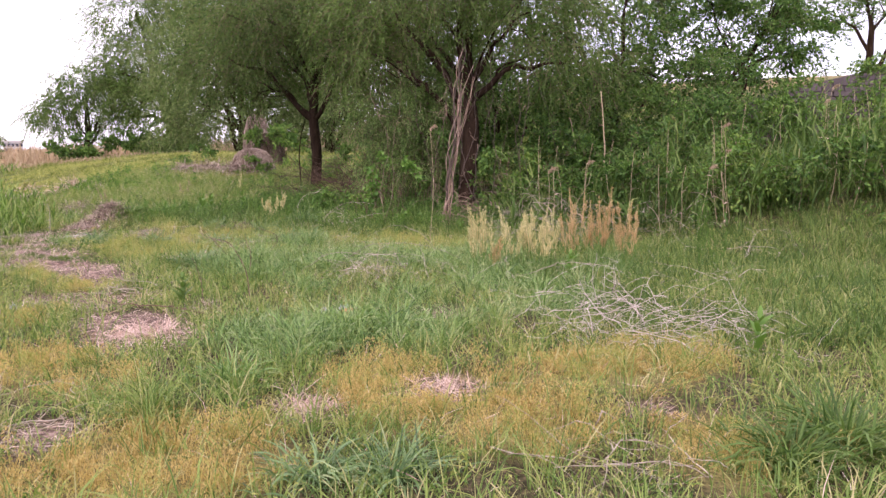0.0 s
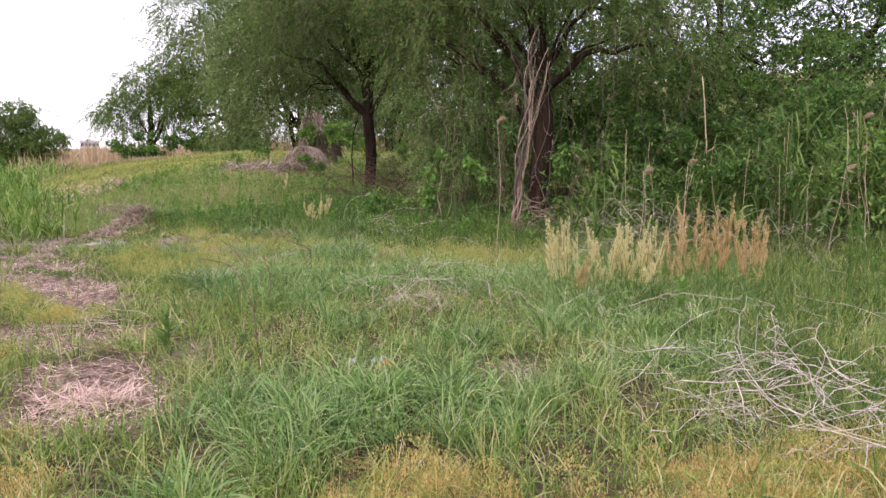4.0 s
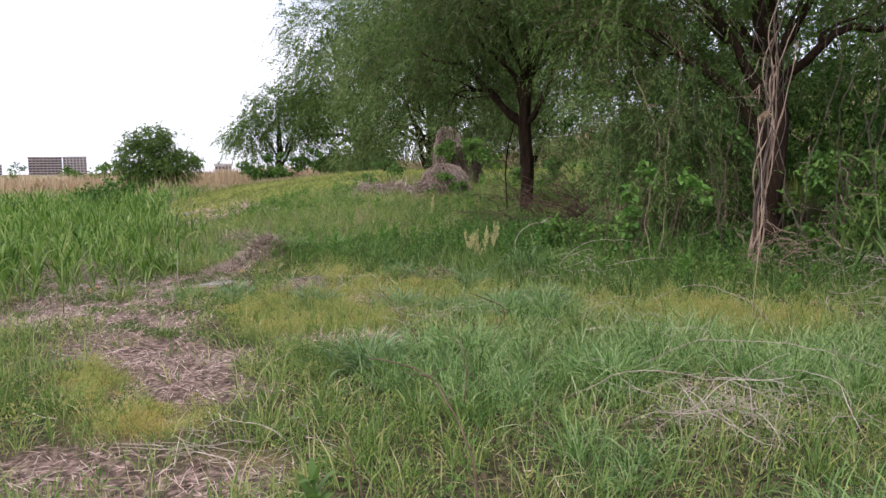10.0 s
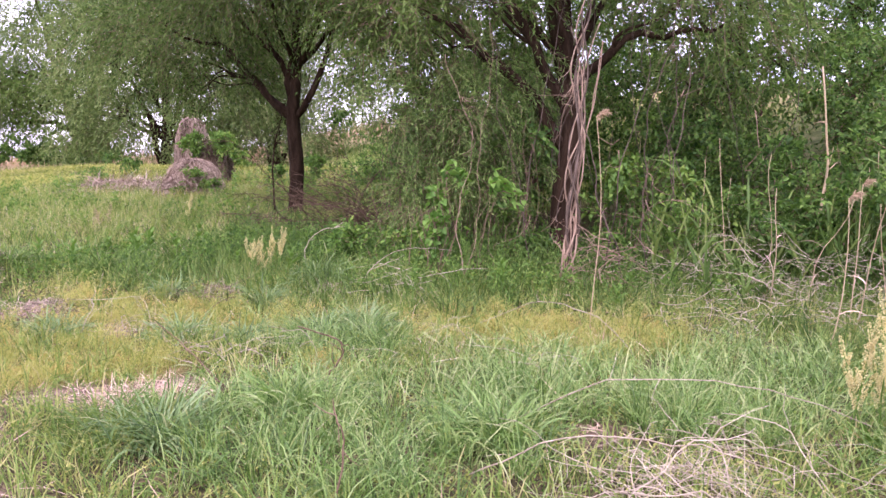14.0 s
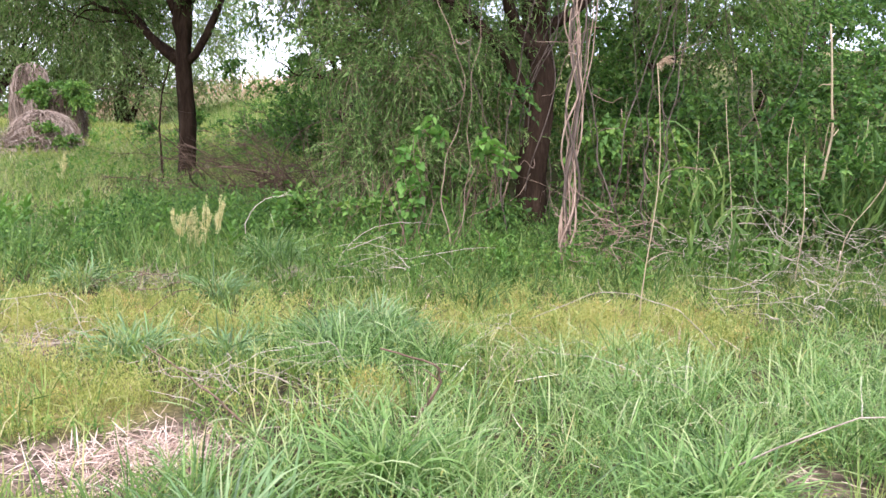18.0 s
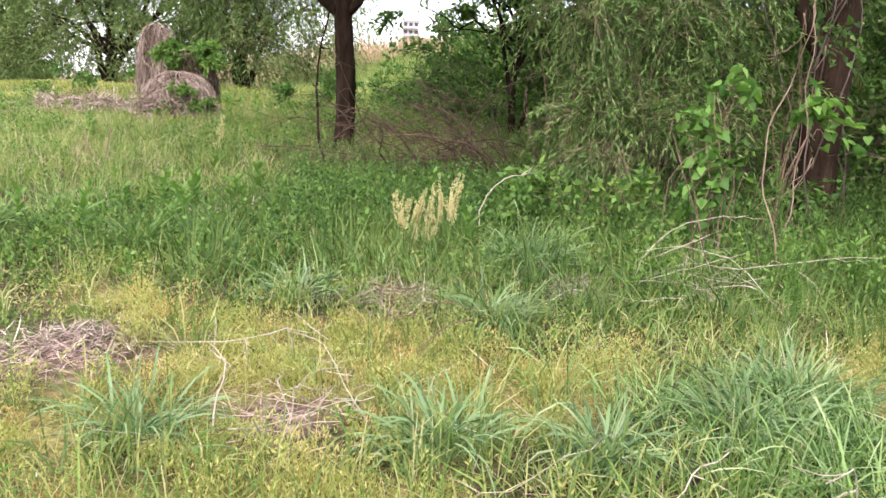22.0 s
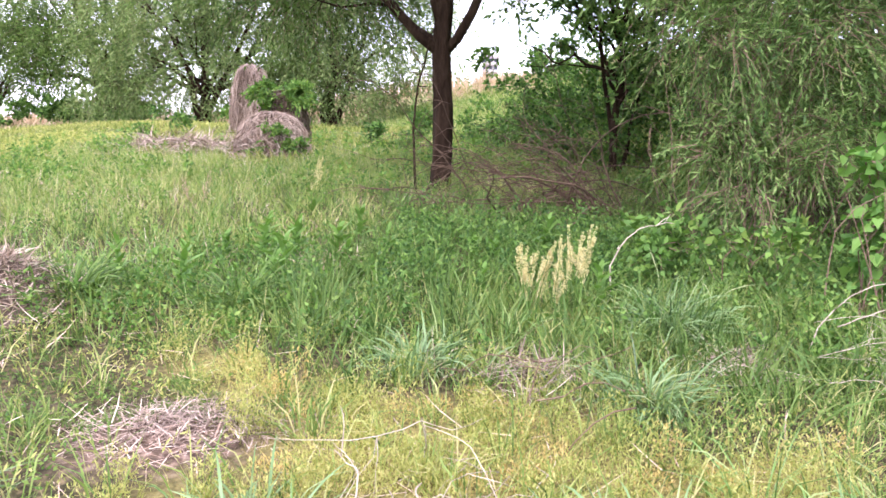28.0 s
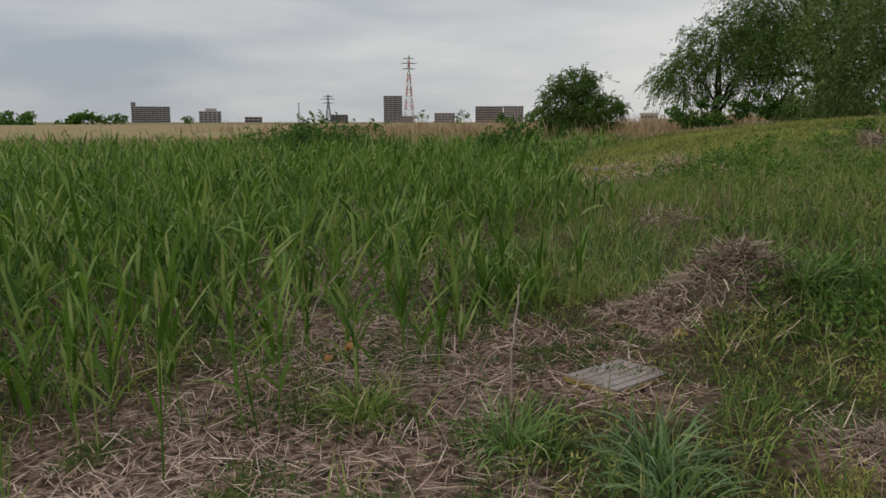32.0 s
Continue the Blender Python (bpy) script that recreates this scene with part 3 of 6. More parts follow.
# ---- trees ----
def tree(name, foot, fork_h, lean, r0, blobs, leaf, label, seed, shoots=3000, k=14, length=0.55, droop=0.7, leaf_len=0.09, leaf_w=0.017, stems=1, category="tree", group="", shell=0.45, n_side=3, flare=1.3, grow=1.0):
    """A tree: trunk, limbs with branches, and a crown of leafy shoots. Blobs are the masses of its crown, from its foot."""
    rng = np.random.default_rng(seed)
    blobs = [tuple(v * grow for v in q) for q in blobs]
    z0 = float(height(foot[0], foot[1]))
    e = thing(name, (foot[0], foot[1], z0), label, category, group)
    fork = np.array([lean[0], lean[1], fork_h])
    top = np.array(max(blobs, key=lambda q: q[2])[:3])
    P = np.concatenate([wander(rng, (0, 0, -0.15), fork, 9, 0.02 * fork_h), wander(rng, fork, top, 9, 0.12)[1:]])
    R = r0 * np.interp(np.arange(17), [0, 1, 8, 10, 16], [flare, 1.0, 0.82, 0.55, 0.12])
    s = np.linspace(0, 16, 56)
    spine = np.stack([np.interp(s, np.arange(17), P[:, c]) for c in range(3)], 1)
    V, F = tube(spine, np.interp(s, np.arange(17), R), 18)
    rib = 1 + 0.07 * np.sin(np.arange(18)[None] * 1.9 + 1.5 * np.sin(s[:, None] * 0.9)) + rng.normal(0, 0.035, (56, 18))
    V = (spine[:, None] + (V.reshape(56, 18, 3) - spine[:, None]) * rib[..., None]).reshape(-1, 3)
    part("trunk", (V, F), M_BARK, e, smooth=True)
    for s in range(1, stems):
        a = rng.uniform(0, 6.283)
        base = np.array([math.cos(a) * r0 * 0.9, math.sin(a) * r0 * 0.9, -0.1])
        end = np.array(blobs[s % len(blobs)][:3]) * 0.85
        part("trunk", tube(wander(rng, base, end, 10, 0.12), np.linspace(r0 * 0.75, r0 * 0.2, 10), 9), M_BARK, e, smooth=True)
    for b in blobs:
        c = np.array(b[:3])
        i = int(rng.integers(6, 11))
        a = P[i]
        mid = a + (c - a) * 0.45 + np.array([0, 0, 0.16 * np.linalg.norm((c - a)[:2])])
        Q = np.concatenate([wander(rng, a, mid, 6, 0.07), wander(rng, mid, c, 6, 0.10)[1:]])
        S = np.linspace(R[i] * 0.62, r0 * 0.10, len(Q))
        limb = part("limb", tube(Q, S, 8), M_BARK, e, smooth=True)
        for _ in range(n_side):
            j = int(rng.integers(3, len(Q) - 1))
            d = rng.normal(size=3)
            d /= np.linalg.norm(d)
            part("branch", tube(wander(rng, Q[j], c + d * np.array(b[3:]) * 0.85, 7, 0.10), np.linspace(S[j] * 0.55, 0.006, 7), 5), M_BARK, limb, smooth=True)
    p, d = blob_points(rng, blobs, shoots, shell)
    way = d * np.array([1, 1, 0.5]) + rng.normal(0, 0.35, (shoots, 3))
    way /= np.linalg.norm(way, axis=1, keepdims=True)
    lv, tw = sprays(rng, p, way, length * rng.uniform(0.6, 1.3, shoots), droop * rng.uniform(0.6, 1.3, shoots), k, leaf_len, leaf_w)
    part("crown", lv, leaf, e)
    part("shoot_mass", tw, M_TWIGB, e)["kind"] = "stuff"
    return e


# The two willows that the path heads for.
tree("willow_tree", (0.66, 13.75), 2.1, (0.12, 0.1), 0.2,
     [(-1.6, 0.2, 4.5, 1.6, 1.4, 1.1), (1.4, 0.4, 4.5, 1.7, 1.5, 1.2), (0.0, 0.8, 5.6, 2.1, 1.8, 1.3), (-2.3, 0.9, 3.7, 1.1, 1.0, 0.8), (2.4, 0.3, 3.5, 1.1, 1.0, 0.9), (-0.6, -0.7, 5.4, 1.5, 1.0, 0.8), (-2.3, 2.0, 4.7, 1.5, 1.5, 0.9)],
     M_WILLOW, "old dark-barked willow wrapped in climbing vines at the meadow edge", 11, shoots=4200, k=13, length=0.65, droop=0.75, leaf_len=0.115, leaf_w=0.026)
tree("willow_tree", (-4.15, 18.6), 2.6, (0.0, 0.0), 0.15,
     [(-1.7, 0.0, 4.3, 1.6, 1.4, 1.0), (1.7, 0.0, 5.2, 1.4, 1.3, 0.9), (0.0, 0.5, 5.9, 2.3, 1.9, 1.4), (-2.9, 0.3, 4.0, 1.3, 1.1, 1.0), (-0.5, -1.0, 4.6, 1.5, 0.9, 0.8), (1.6, -2.2, 4.7, 1.6, 1.4, 0.8), (-0.7, -2.3, 4.8, 1.5, 1.3, 0.8), (1.9, 0.6, 4.7, 1.0, 0.9, 0.8), (-2.0, 0.8, 3.2, 1.1, 0.9, 0.8)],
     M_WILLOWD, "forked dark-trunked willow with drooping leafy branches", 12, shoots=6000, k=13, length=0.65, droop=0.75, leaf_len=0.115, leaf_w=0.027)
# Pale willows farther back.
tree("willow_tree", (-15.6, 42.6), 1.6, (0.0, 0.3), 0.24,
     [(-2.0, 0, 3.9, 1.8, 1.6, 1.5), (1.8, 0.4, 4.2, 1.8, 1.6, 1.6), (0, 0.5, 6.3, 2.4, 1.8, 1.7), (-0.4, -1.2, 2.8, 1.5, 1.0, 1.1), (3.4, 0.2, 3.0, 1.3, 1.0, 1.6), (1.6, 0.4, 2.2, 1.3, 1.0, 1.3), (-2.2, 0, 2.0, 1.2, 1.0, 1.1), (0, -0.8, 1.3, 2.0, 1.0, 0.9), (3.0, 0, 1.2, 1.3, 1.0, 0.8), (-2.9, 0, 1.1, 1.1, 1.0, 0.7)],
     M_WILLOWB, "pale green willow with several trunks and hanging foliage", 13, grow=1.6, shoots=5200, k=13, length=1.25, droop=0.8, leaf_len=0.24, leaf_w=0.06, stems=4)
tree("willow_tree", (-24.6, 53.5), 1.6, (0.0, 0.3), 0.42,
     [(-1.9, 0, 3.8, 1.5, 1.5, 1.1), (2.2, 0.4, 3.7, 1.8, 1.6, 1.5), (0.6, 0.5, 6.2, 2.3, 1.8, 1.6), (-1.2, -0.6, 5.2, 1.6, 1.4, 1.2), (-0.6, -1.2, 2.0, 1.6, 1.0, 1.0), (-2.6, 0.2, 2.6, 0.8, 0.8, 0.6), (0.6, -0.4, 4.4, 1.6, 1.0, 1.0), (2.4, 0.2, 5.8, 1.8, 1.4, 1.4), (2.6, 0, 1.9, 1.3, 1.0, 1.1), (-2.4, 0, 1.4, 0.9, 0.8, 0.6), (0.3, -1.3, 2.4, 1.4, 0.7, 1.2), (-1.6, -1.1, 2.9, 1.2, 0.7, 1.1), (1.4, -1.2, 3.9, 1.2, 0.7, 1.0)],
     M_WILLOW, "broad multi-stemmed willow spreading low over the meadow", 14, grow=2.03, shoots=7000, k=14, length=1.3, droop=0.6, leaf_len=0.23, leaf_w=0.065, stems=4)
tree("willow_tree", (-9.7, 42.2), 1.8, (0.0, 0.2), 0.2,
     [(-1.2, 0, 3.8, 1.6, 1.4, 1.6), (1.4, 0.4, 4.2, 1.8, 1.4, 1.6), (0, 0.5, 5.8, 2.2, 1.6, 1.6), (-0.6, 0, 2.2, 1.5, 1.0, 1.2), (2.4, 0, 2.6, 1.4, 1.0, 1.4), (0.9, -0.5, 1.3, 1.7, 1.0, 0.8), (-1.7, 0, 1.2, 1.1, 1.0, 0.7)],
     M_WILLOWB, "slender pale willow standing behind the vine mound", 15, grow=1.4, shoots=3800, k=11, length=1.2, droop=0.8, leaf_len=0.24, leaf_w=0.065, stems=4)
tree("willow_tree", (-32.2, 53.4), 1.4, (0.0, 0.2), 0.22,
     [(-1.6, 0, 3.0, 1.6, 1.4, 1.5), (1.4, 0.4, 3.4, 1.6, 1.4, 1.5), (0, 0.5, 4.6, 1.8, 1.6, 1.4)],
     M_WILLOW, "open-crowned willow at the end of the row", 16, grow=1.25, shoots=1500, k=12, length=1.1, droop=0.8, leaf_len=0.26, leaf_w=0.07, stems=3)
# Dark broadleaved trees and bushes behind the first willow.
tree("broadleaf_tree", (1.0, 20.5), 1.6, (0.1, 0), 0.10,
     [(-1.2, 0, 2.9, 1.3, 1.1, 1.2), (1.2, 0.2, 3.0, 1.4, 1.1, 1.3), (0, 0, 4.4, 1.7, 1.3, 1.2), (-0.4, 0, 5.8, 1.5, 1.3, 1.0)],
     M_BUSH, "dark broadleaved tree behind the willows", 21, shoots=1800, k=12, length=0.45, droop=0.35, leaf_len=0.11, leaf_w=0.055, stems=3)
tree("broadleaf_tree", (-1.2, 20.8), 1.6, (0.1, 0), 0.07,
     [(-0.9, 0, 2.9, 0.8, 0.7, 0.6), (0.9, 0.2, 2.6, 1.0, 0.8, 0.9), (0.1, 0, 3.7, 1.1, 1.0, 0.8), (-0.6, 0, 4.6, 0.9, 0.9, 0.7), (0.9, 0, 4.6, 1.0, 0.9, 0.8), (-1.7, 0, 2.3, 0.6, 0.6, 0.5), (-1.6, 0, 3.3, 0.8, 0.7, 0.7), (-1.3, 0, 4.3, 0.9, 0.8, 0.7), (-2.0, 0.2, 4.2, 0.5, 0.5, 0.5), (1.0, 0, 3.6, 0.9, 0.8, 0.7)],
     M_BUSH, "slender dark broadleaved tree between the two willows", 26, shoots=1150, k=11, length=0.45, droop=0.35, leaf_len=0.13, leaf_w=0.06, stems=4)
tree("broadleaf_tree", (4.2, 17.5), 1.2, (0.1, 0), 0.10,
     [(-1.4, 0, 2.2, 1.4, 1.1, 1.1), (1.4, 0.2, 2.4, 1.5, 1.1, 1.1), (0, 0, 3.8, 1.8, 1.3, 1.3), (0.6, 0, 5.0, 1.5, 1.3, 1.0), (-1.6, 0, 4.2, 1.2, 1.1, 1.0)],
     M_BUSH, "dense dark broadleaved tree on the levee slope", 22, shoots=2600, k=11, length=0.45, droop=0.35, leaf_len=0.10, leaf_w=0.05, stems=3)
tree("broadleaf_tree", (7.2, 19.0), 1.2, (0.1, 0), 0.09,
     [(-1.3, 0, 2.0, 1.2, 1.1, 1.0), (1.1, 0.2, 2.2, 1.2, 1.1, 0.9), (0, 0, 3.3, 1.5, 1.2, 1.0), (1.7, 0, 3.8, 1.2, 1.0, 0.8), (-1.0, 0, 4.4, 1.4, 1.1, 0.9), (2.1, 0, 2.8, 1.1, 1.0, 0.9), (2.3, 0, 4.8, 1.0, 0.9, 0.7)],
     M_BUSH, "airy young broadleaved tree on the levee slope", 23, shoots=2100, k=11, length=0.5, droop=0.3, leaf_len=0.12, leaf_w=0.055, stems=2)
tree("broadleaf_tree", (14.4, 27.0), 1.2, (0.1, 0), 0.14,
     [(-1.8, 0, 2.6, 1.6, 1.2, 0.9), (1.6, 0.2, 2.8, 1.9, 1.3, 0.9), (0, 0, 3.7, 1.7, 1.2, 0.8)],
     M_BUSH, "dark spreading tree on top of the levee", 24, shoots=1500, k=12, length=0.5, droop=0.3, leaf_len=0.12, leaf_w=0.05, stems=2)
tree("broadleaf_tree", (-44.2, 54.2), 1.0, (0, 0), 0.2,
     [(-1.7, 0, 2.6, 2.0, 1.4, 1.5), (1.4, 0.2, 2.3, 1.9, 1.4, 1.2), (-0.6, 0, 4.1, 1.8, 1.3, 1.2), (3.0, 0, 1.9, 1.2, 1.0, 0.9), (-0.6, -0.3, 1.2, 2.2, 1.2, 0.9), (-2.2, 0, 1.2, 1.2, 1.0, 0.8)],
     M_WILLOW, "round-crowned green tree standing in dry reeds", 25, shoots=4200, k=11, length=0.55, droop=0.4, leaf_len=0.16, leaf_w=0.07, stems=2)


def bush(name, x, y, blobs, leaf, label, seed, shoots=700, k=12, length=0.4, droop=0.4, leaf_len=0.08, leaf_w=0.035, stem=M_TWIGB, spread=0.9, shell=0.35, category="bush", group="", broad=False):
    """A bush with no trunk: canes from the ground and leafy shoots."""
    rng = np.random.default_rng(seed)
    e = thing(name, (x, y, float(height(x, y))), label, category, group)
    for b in blobs:
        c = np.array(b[:3])
        for _ in range(4):
            d = rng.normal(size=3)
            d /= np.linalg.norm(d)
            part("cane", tube(wander(rng, (c[0] * 0.6 + rng.normal(0, 0.1), c[1] * 0.6 + rng.normal(0, 0.1), -0.1), c + d * np.array(b[3:]) * 0.8, 7, 0.08), np.linspace(0.007, 0.002, 7), 5), stem, e)
    p, d = blob_points(rng, blobs, shoots, shell)
    way = d + rng.normal(0, 0.4, (shoots, 3)) + np.array([0, 0, 0.15])
    way /= np.linalg.norm(way, axis=1, keepdims=True)
    lv, tw = sprays(rng, p, way, length * rng.uniform(0.6, 1.3, shoots), droop * rng.uniform(0.5, 1.3, shoots), k, leaf_len, leaf_w, spread, broad=broad)
    part("foliage", lv, leaf, e)
    part("shoot_mass", tw, stem, e)["kind"] = "stuff"
    return e


bush("willow_bush", -0.5, 14.6, [(-0.9, 0, 1.5, 0.7, 0.6, 0.45), (0.4, -0.2, 1.3, 0.9, 0.7, 0.6), (0.2, -0.2, 2.3, 1.0, 0.7, 0.7), (-0.8, 0, 2.2, 0.7, 0.6, 0.5), (0.9, 0.3, 3.1, 0.9, 0.8, 0.7), (-0.3, 0, 3.0, 0.8, 0.6, 0.5)], M_WILLOWG,
     "bright green willow bush leaning out from under the trees", 31, shoots=1300, k=16, length=0.5, droop=0.75, leaf_len=0.095, leaf_w=0.015, spread=0.6)
bush("willow_bush", -1.55, 14.0, [(-0.35, 0, 1.35, 0.5, 0.4, 0.35), (0.35, 0, 1.65, 0.7, 0.5, 0.45), (0.2, -0.25, 1.0, 0.6, 0.4, 0.4), (0.95, -0.1, 1.2, 0.5, 0.4, 0.5), (0.6, 0, 2.3, 0.8, 0.5, 0.5), (-0.2, 0.1, 2.2, 0.5, 0.4, 0.4)], M_WILLOWG,
     "leafy willow branches drooping over the meadow edge", 32, shoots=820, k=16, length=0.5, droop=0.6, leaf_len=0.09, leaf_w=0.015, spread=0.6)
for i, (bx, by, w, h, mat, lab) in enumerate([
        (3.2, 12.3, 1.1, 1.2, M_BUSH, "dark thicket behind the seeding docks"), (4.6, 11.6, 1.2, 1.15, M_BUSH, "dark thicket at the foot of the levee"), (6.2, 10.9, 1.2, 1.0, M_WEED, "green thicket at the foot of the levee"), (7.8, 10.4, 1.3, 1.0, M_BUSH, "dark thicket at the foot of the levee"), (9.6, 9.6, 1.4, 0.9, M_WEED, "green thicket at the foot of the levee"), (2.6, 14.6, 1.3, 1.5, M_BUSH, "dark green thicket beside the vine-covered willow"), (4.6, 13.4, 1.2, 1.1, M_BUSH, "fresh green thicket on the levee slope"),
        (6.6, 12.6, 1.3, 0.85, M_WEED, "fresh green thicket below the block wall"), (9.0, 12.4, 1.5, 0.8, M_WEED, "overgrown green thicket below the block wall"),
        (3.4, 16.0, 1.5, 1.9, M_BUSH, "tall dark thicket behind the first willow"), (6.2, 16.4, 1.6, 1.7, M_BUSH, "dark thicket on the levee slope"),
        (-1.6, 12.9, 0.7, 0.6, M_WEED, "weedy bush at the foot of the willow"),
        (2.0, 12.6, 0.9, 0.8, M_WEED, "weedy bush among reeds"),
        (11.5, 11.5, 1.6, 0.8, M_WEED, "overgrown green thicket on the slope"), (8.6, 9.4, 1.3, 1.0, M_WEED, "fresh green thicket among reeds"),
        (-20.8, 23.6, 1.6, 0.95, M_BUSH, "broad bramble bush at the edge of the reeds"), (-31.5, 23.2, 3.0, 1.0, M_BUSH, "wide bramble bush in the reed bed"), (-26.5, 19.5, 1.0, 0.7, M_BUSH, "small bramble bush in the reed bed"),
        (-11.6, 27.5, 0.6, 0.6, M_BUSH, "dark leafy shrub in the meadow"), (-1.0, 21.5, 1.5, 1.5, M_BUSH, "dark shrub between the willows"), (1.6, 22.5, 1.7, 2.3, M_BUSH, "dark shrub at the foot of the levee"), (-2.2, 24.5, 1.4, 1.6, M_BUSH, "dark shrub at the foot of the levee"), (4.5, 21.0, 1.8, 2.2, M_BUSH, "dark shrub on the levee slope"), (0.6, 17.5, 1.4, 1.7, M_BUSH, "dark shrub behind the vine-covered willow"), (-27.1, 51.0, 2.6, 1.3, M_BUSH, "dark shrub at the foot of the willow"),
        (-24.4, 51.6, 2.6, 1.8, M_BUSH, "dark shrub under the spreading willow"), (-11.5, 38.5, 1.4, 1.2, M_WEED, "green shrub behind the vine mounds"), (-3.2, 27.5, 1.2, 0.8, M_BUSH, "leafy shrub at the foot of the levee"), (-0.6, 26.0, 1.5, 1.6, M_BUSH, "dark shrub at the foot of the levee"), (-31.0, 50.4, 2.2, 1.3, M_BUSH, "dark shrub at the end of the willow row"), (-4.9, 24.5, 0.9, 0.6, M_BUSH, "leafy shrub behind the forked willow"), (7.2, 15.2, 1.0, 1.5, M_BUSH, "dark bush hiding the end of the block wall"), (6.0, 13.9, 1.3, 1.35, M_BUSH, "green thicket covering the foot of the block wall"), (8.2, 14.9, 1.4, 1.2, M_WEED, "green thicket covering the foot of the block wall"), (10.4, 14.8, 1.5, 1.2, M_WEED, "green thicket covering the foot of the block wall")]):
    bush("bush", bx, by, [(-0.45 * w, 0, 0.5 * h, 0.62 * w, 0.6 * w, 0.55 * h), (0.45 * w, 0.1, 0.55 * h, 0.62 * w, 0.6 * w, 0.55 * h), (0, 0, 0.95 * h, 0.6 * w, 0.55 * w, 0.45 * h)],
         mat, lab, 40 + i, shoots=int((210 if by < 12.4 else 240 if by < 13.7 else 320 if by < 17 else 270 if by < 36 else 110) * w * h), k=10, leaf_len=0.09 if by < 17 else 0.105 if by < 36 else 0.24, leaf_w=0.048 if by < 17 else 0.06 if by < 36 else 0.13, length=0.35, broad=by < 12.4)


# ---- grass ----
def scatter(rng, n, x0, x1, y0, y1, keep):
    x, y = rng.uniform(x0, x1, n), rng.uniform(y0, y1, n)
    k = rng.random(n) < keep(x, y)
    return x[k], y[k]


def grass(name, rng, x, y, per, tall, wide, mat, label, spread=0.05, lean=0.35, bend=0.9, segs=3, tall_at=None):
    """Tufts at the given places, joined as one stuff."""
    n = len(x)
    size = rng.uniform(0.65, 1.25, n) * (1 if tall_at is None else tall_at(x, y))
    idx = np.repeat(np.arange(n), per)
    m = len(idx)
    a = rng.uniform(0, 2 * np.pi, m)
    r = np.abs(rng.normal(0, spread, m))
    bx, by = x[idx] + np.cos(a) * r, y[idx] + np.sin(a) * r
    base = on_ground(bx, by, -0.01)
    h = tall * size[idx] * rng.uniform(0.5, 1.15, m)
    V, F = strips(rng, base, a + rng.normal(0, 0.7, m), h, wide * rng.uniform(0.6, 1.3, m), np.abs(rng.normal(0, lean, m)), np.abs(rng.normal(bend, 0.5, m)), segs)
    return tagged(part(name, (V, F), mat), label, "grass", kind="stuff")


def grass_heads(name, rng, x, y, per, tall, mat, label):
    """Thin stalks that bow under a narrow seed head."""
    idx = np.repeat(np.arange(len(x)), per)
    m = len(idx)
    base = on_ground(x[idx] + rng.normal(0, 0.07, m), y[idx] + rng.normal(0, 0.07, m), 0.0)
    V, F = strips(rng, base, rng.uniform(0, 6.283, m), tall * rng.uniform(0.7, 1.2, m), rng.uniform(0.004, 0.0065, m), np.abs(rng.normal(0.05, 0.15, m)), np.abs(rng.normal(1.5, 0.5, m)), 7, 0.5, (0.2, 0.2, 0.2, 0.2, 0.25, 0.8, 1.0, 0.0))
    return tagged(part(name, (V, F), mat), label, "grass", kind="stuff")


rng = np.random.default_rng(101)
x, y = scatter(rng, 11000, -9, 6.5, -0.6, 12.5, lambda x, y: cover(LUSH, x, y) * (1 - 0.8 * mulch_at(x, y)) * 0.75)
grass("lush_grass", rng, x, y, 36, 0.36, 0.0064, M_LUSH, "lush green arching grass in dense tufts", 0.08, 0.34, 1.25)
pick = rng.random(len(x)) < 0.5
grass_heads("grass_seed_heads", rng, x[pick], y[pick], 3, 0.46, M_HEADS, "drooping pale green seed heads over the lush grass")
x, y = scatter(rng, 24000, -9, 8.5, -0.6, 12.5, lambda x, y: (1 - cover(LUSH, x, y)) * (1 - 0.93 * mulch_at(x, y)) * (1 - 0.62 * cover(YELLOW, x, y)) * (1 - 0.8 * reed_bed(x, y)) * 0.56 * (1 - 0.7 * (x < -4.6) * (y > 7.5)) * (0.5 + fnoise(x * 1.2, y * 1.2)))
fore = y < 3.6
grass("meadow_grass", rng, x[fore], y[fore], 11, 0.28, 0.0068, M_MID, "mixed green meadow grass with dry blades", 0.06, 0.4, 0.9)
grass("meadow_grass", rng, x[~fore], y[~fore], 12, 0.28, 0.0076, M_MID, "mixed green meadow grass with dry blades", 0.06, 0.4, 0.9, 2)
x, y = scatter(rng, 14000, -14, 12, -9, 12, lambda x, y: ((y < -0.4) | (x < -9) | (x > 8)) * (1 - 0.8 * reed_bed(x, y)) * 0.75 * (0.3 + fnoise(x, y)))
grass("meadow_grass", rng, x, y, 7, 0.30, 0.013, M_MID, "mixed meadow grass along the edges of the path", 0.14, 0.4, 0.9, 2)
# Dark grass below the trees: its colour also stands in for their shade.
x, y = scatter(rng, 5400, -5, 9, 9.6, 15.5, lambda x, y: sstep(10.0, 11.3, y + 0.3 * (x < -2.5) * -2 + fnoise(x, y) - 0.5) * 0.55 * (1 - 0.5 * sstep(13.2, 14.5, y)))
grass("bank_grass", rng, x, y, 11, 0.42, 0.012, M_DARK, "dark green grass under the trees, darkened in colour for their shade", 0.09, 0.35, 0.8, 2)
x, y = scatter(rng, 3600, 2.0, 8.0, 3.2, 10.2, lambda x, y: sstep(0, 1.2, x - 2.3 + 0.35 * (y - 3) + fnoise(x * 1.5, y * 1.5) - 0.5) * 0.42)
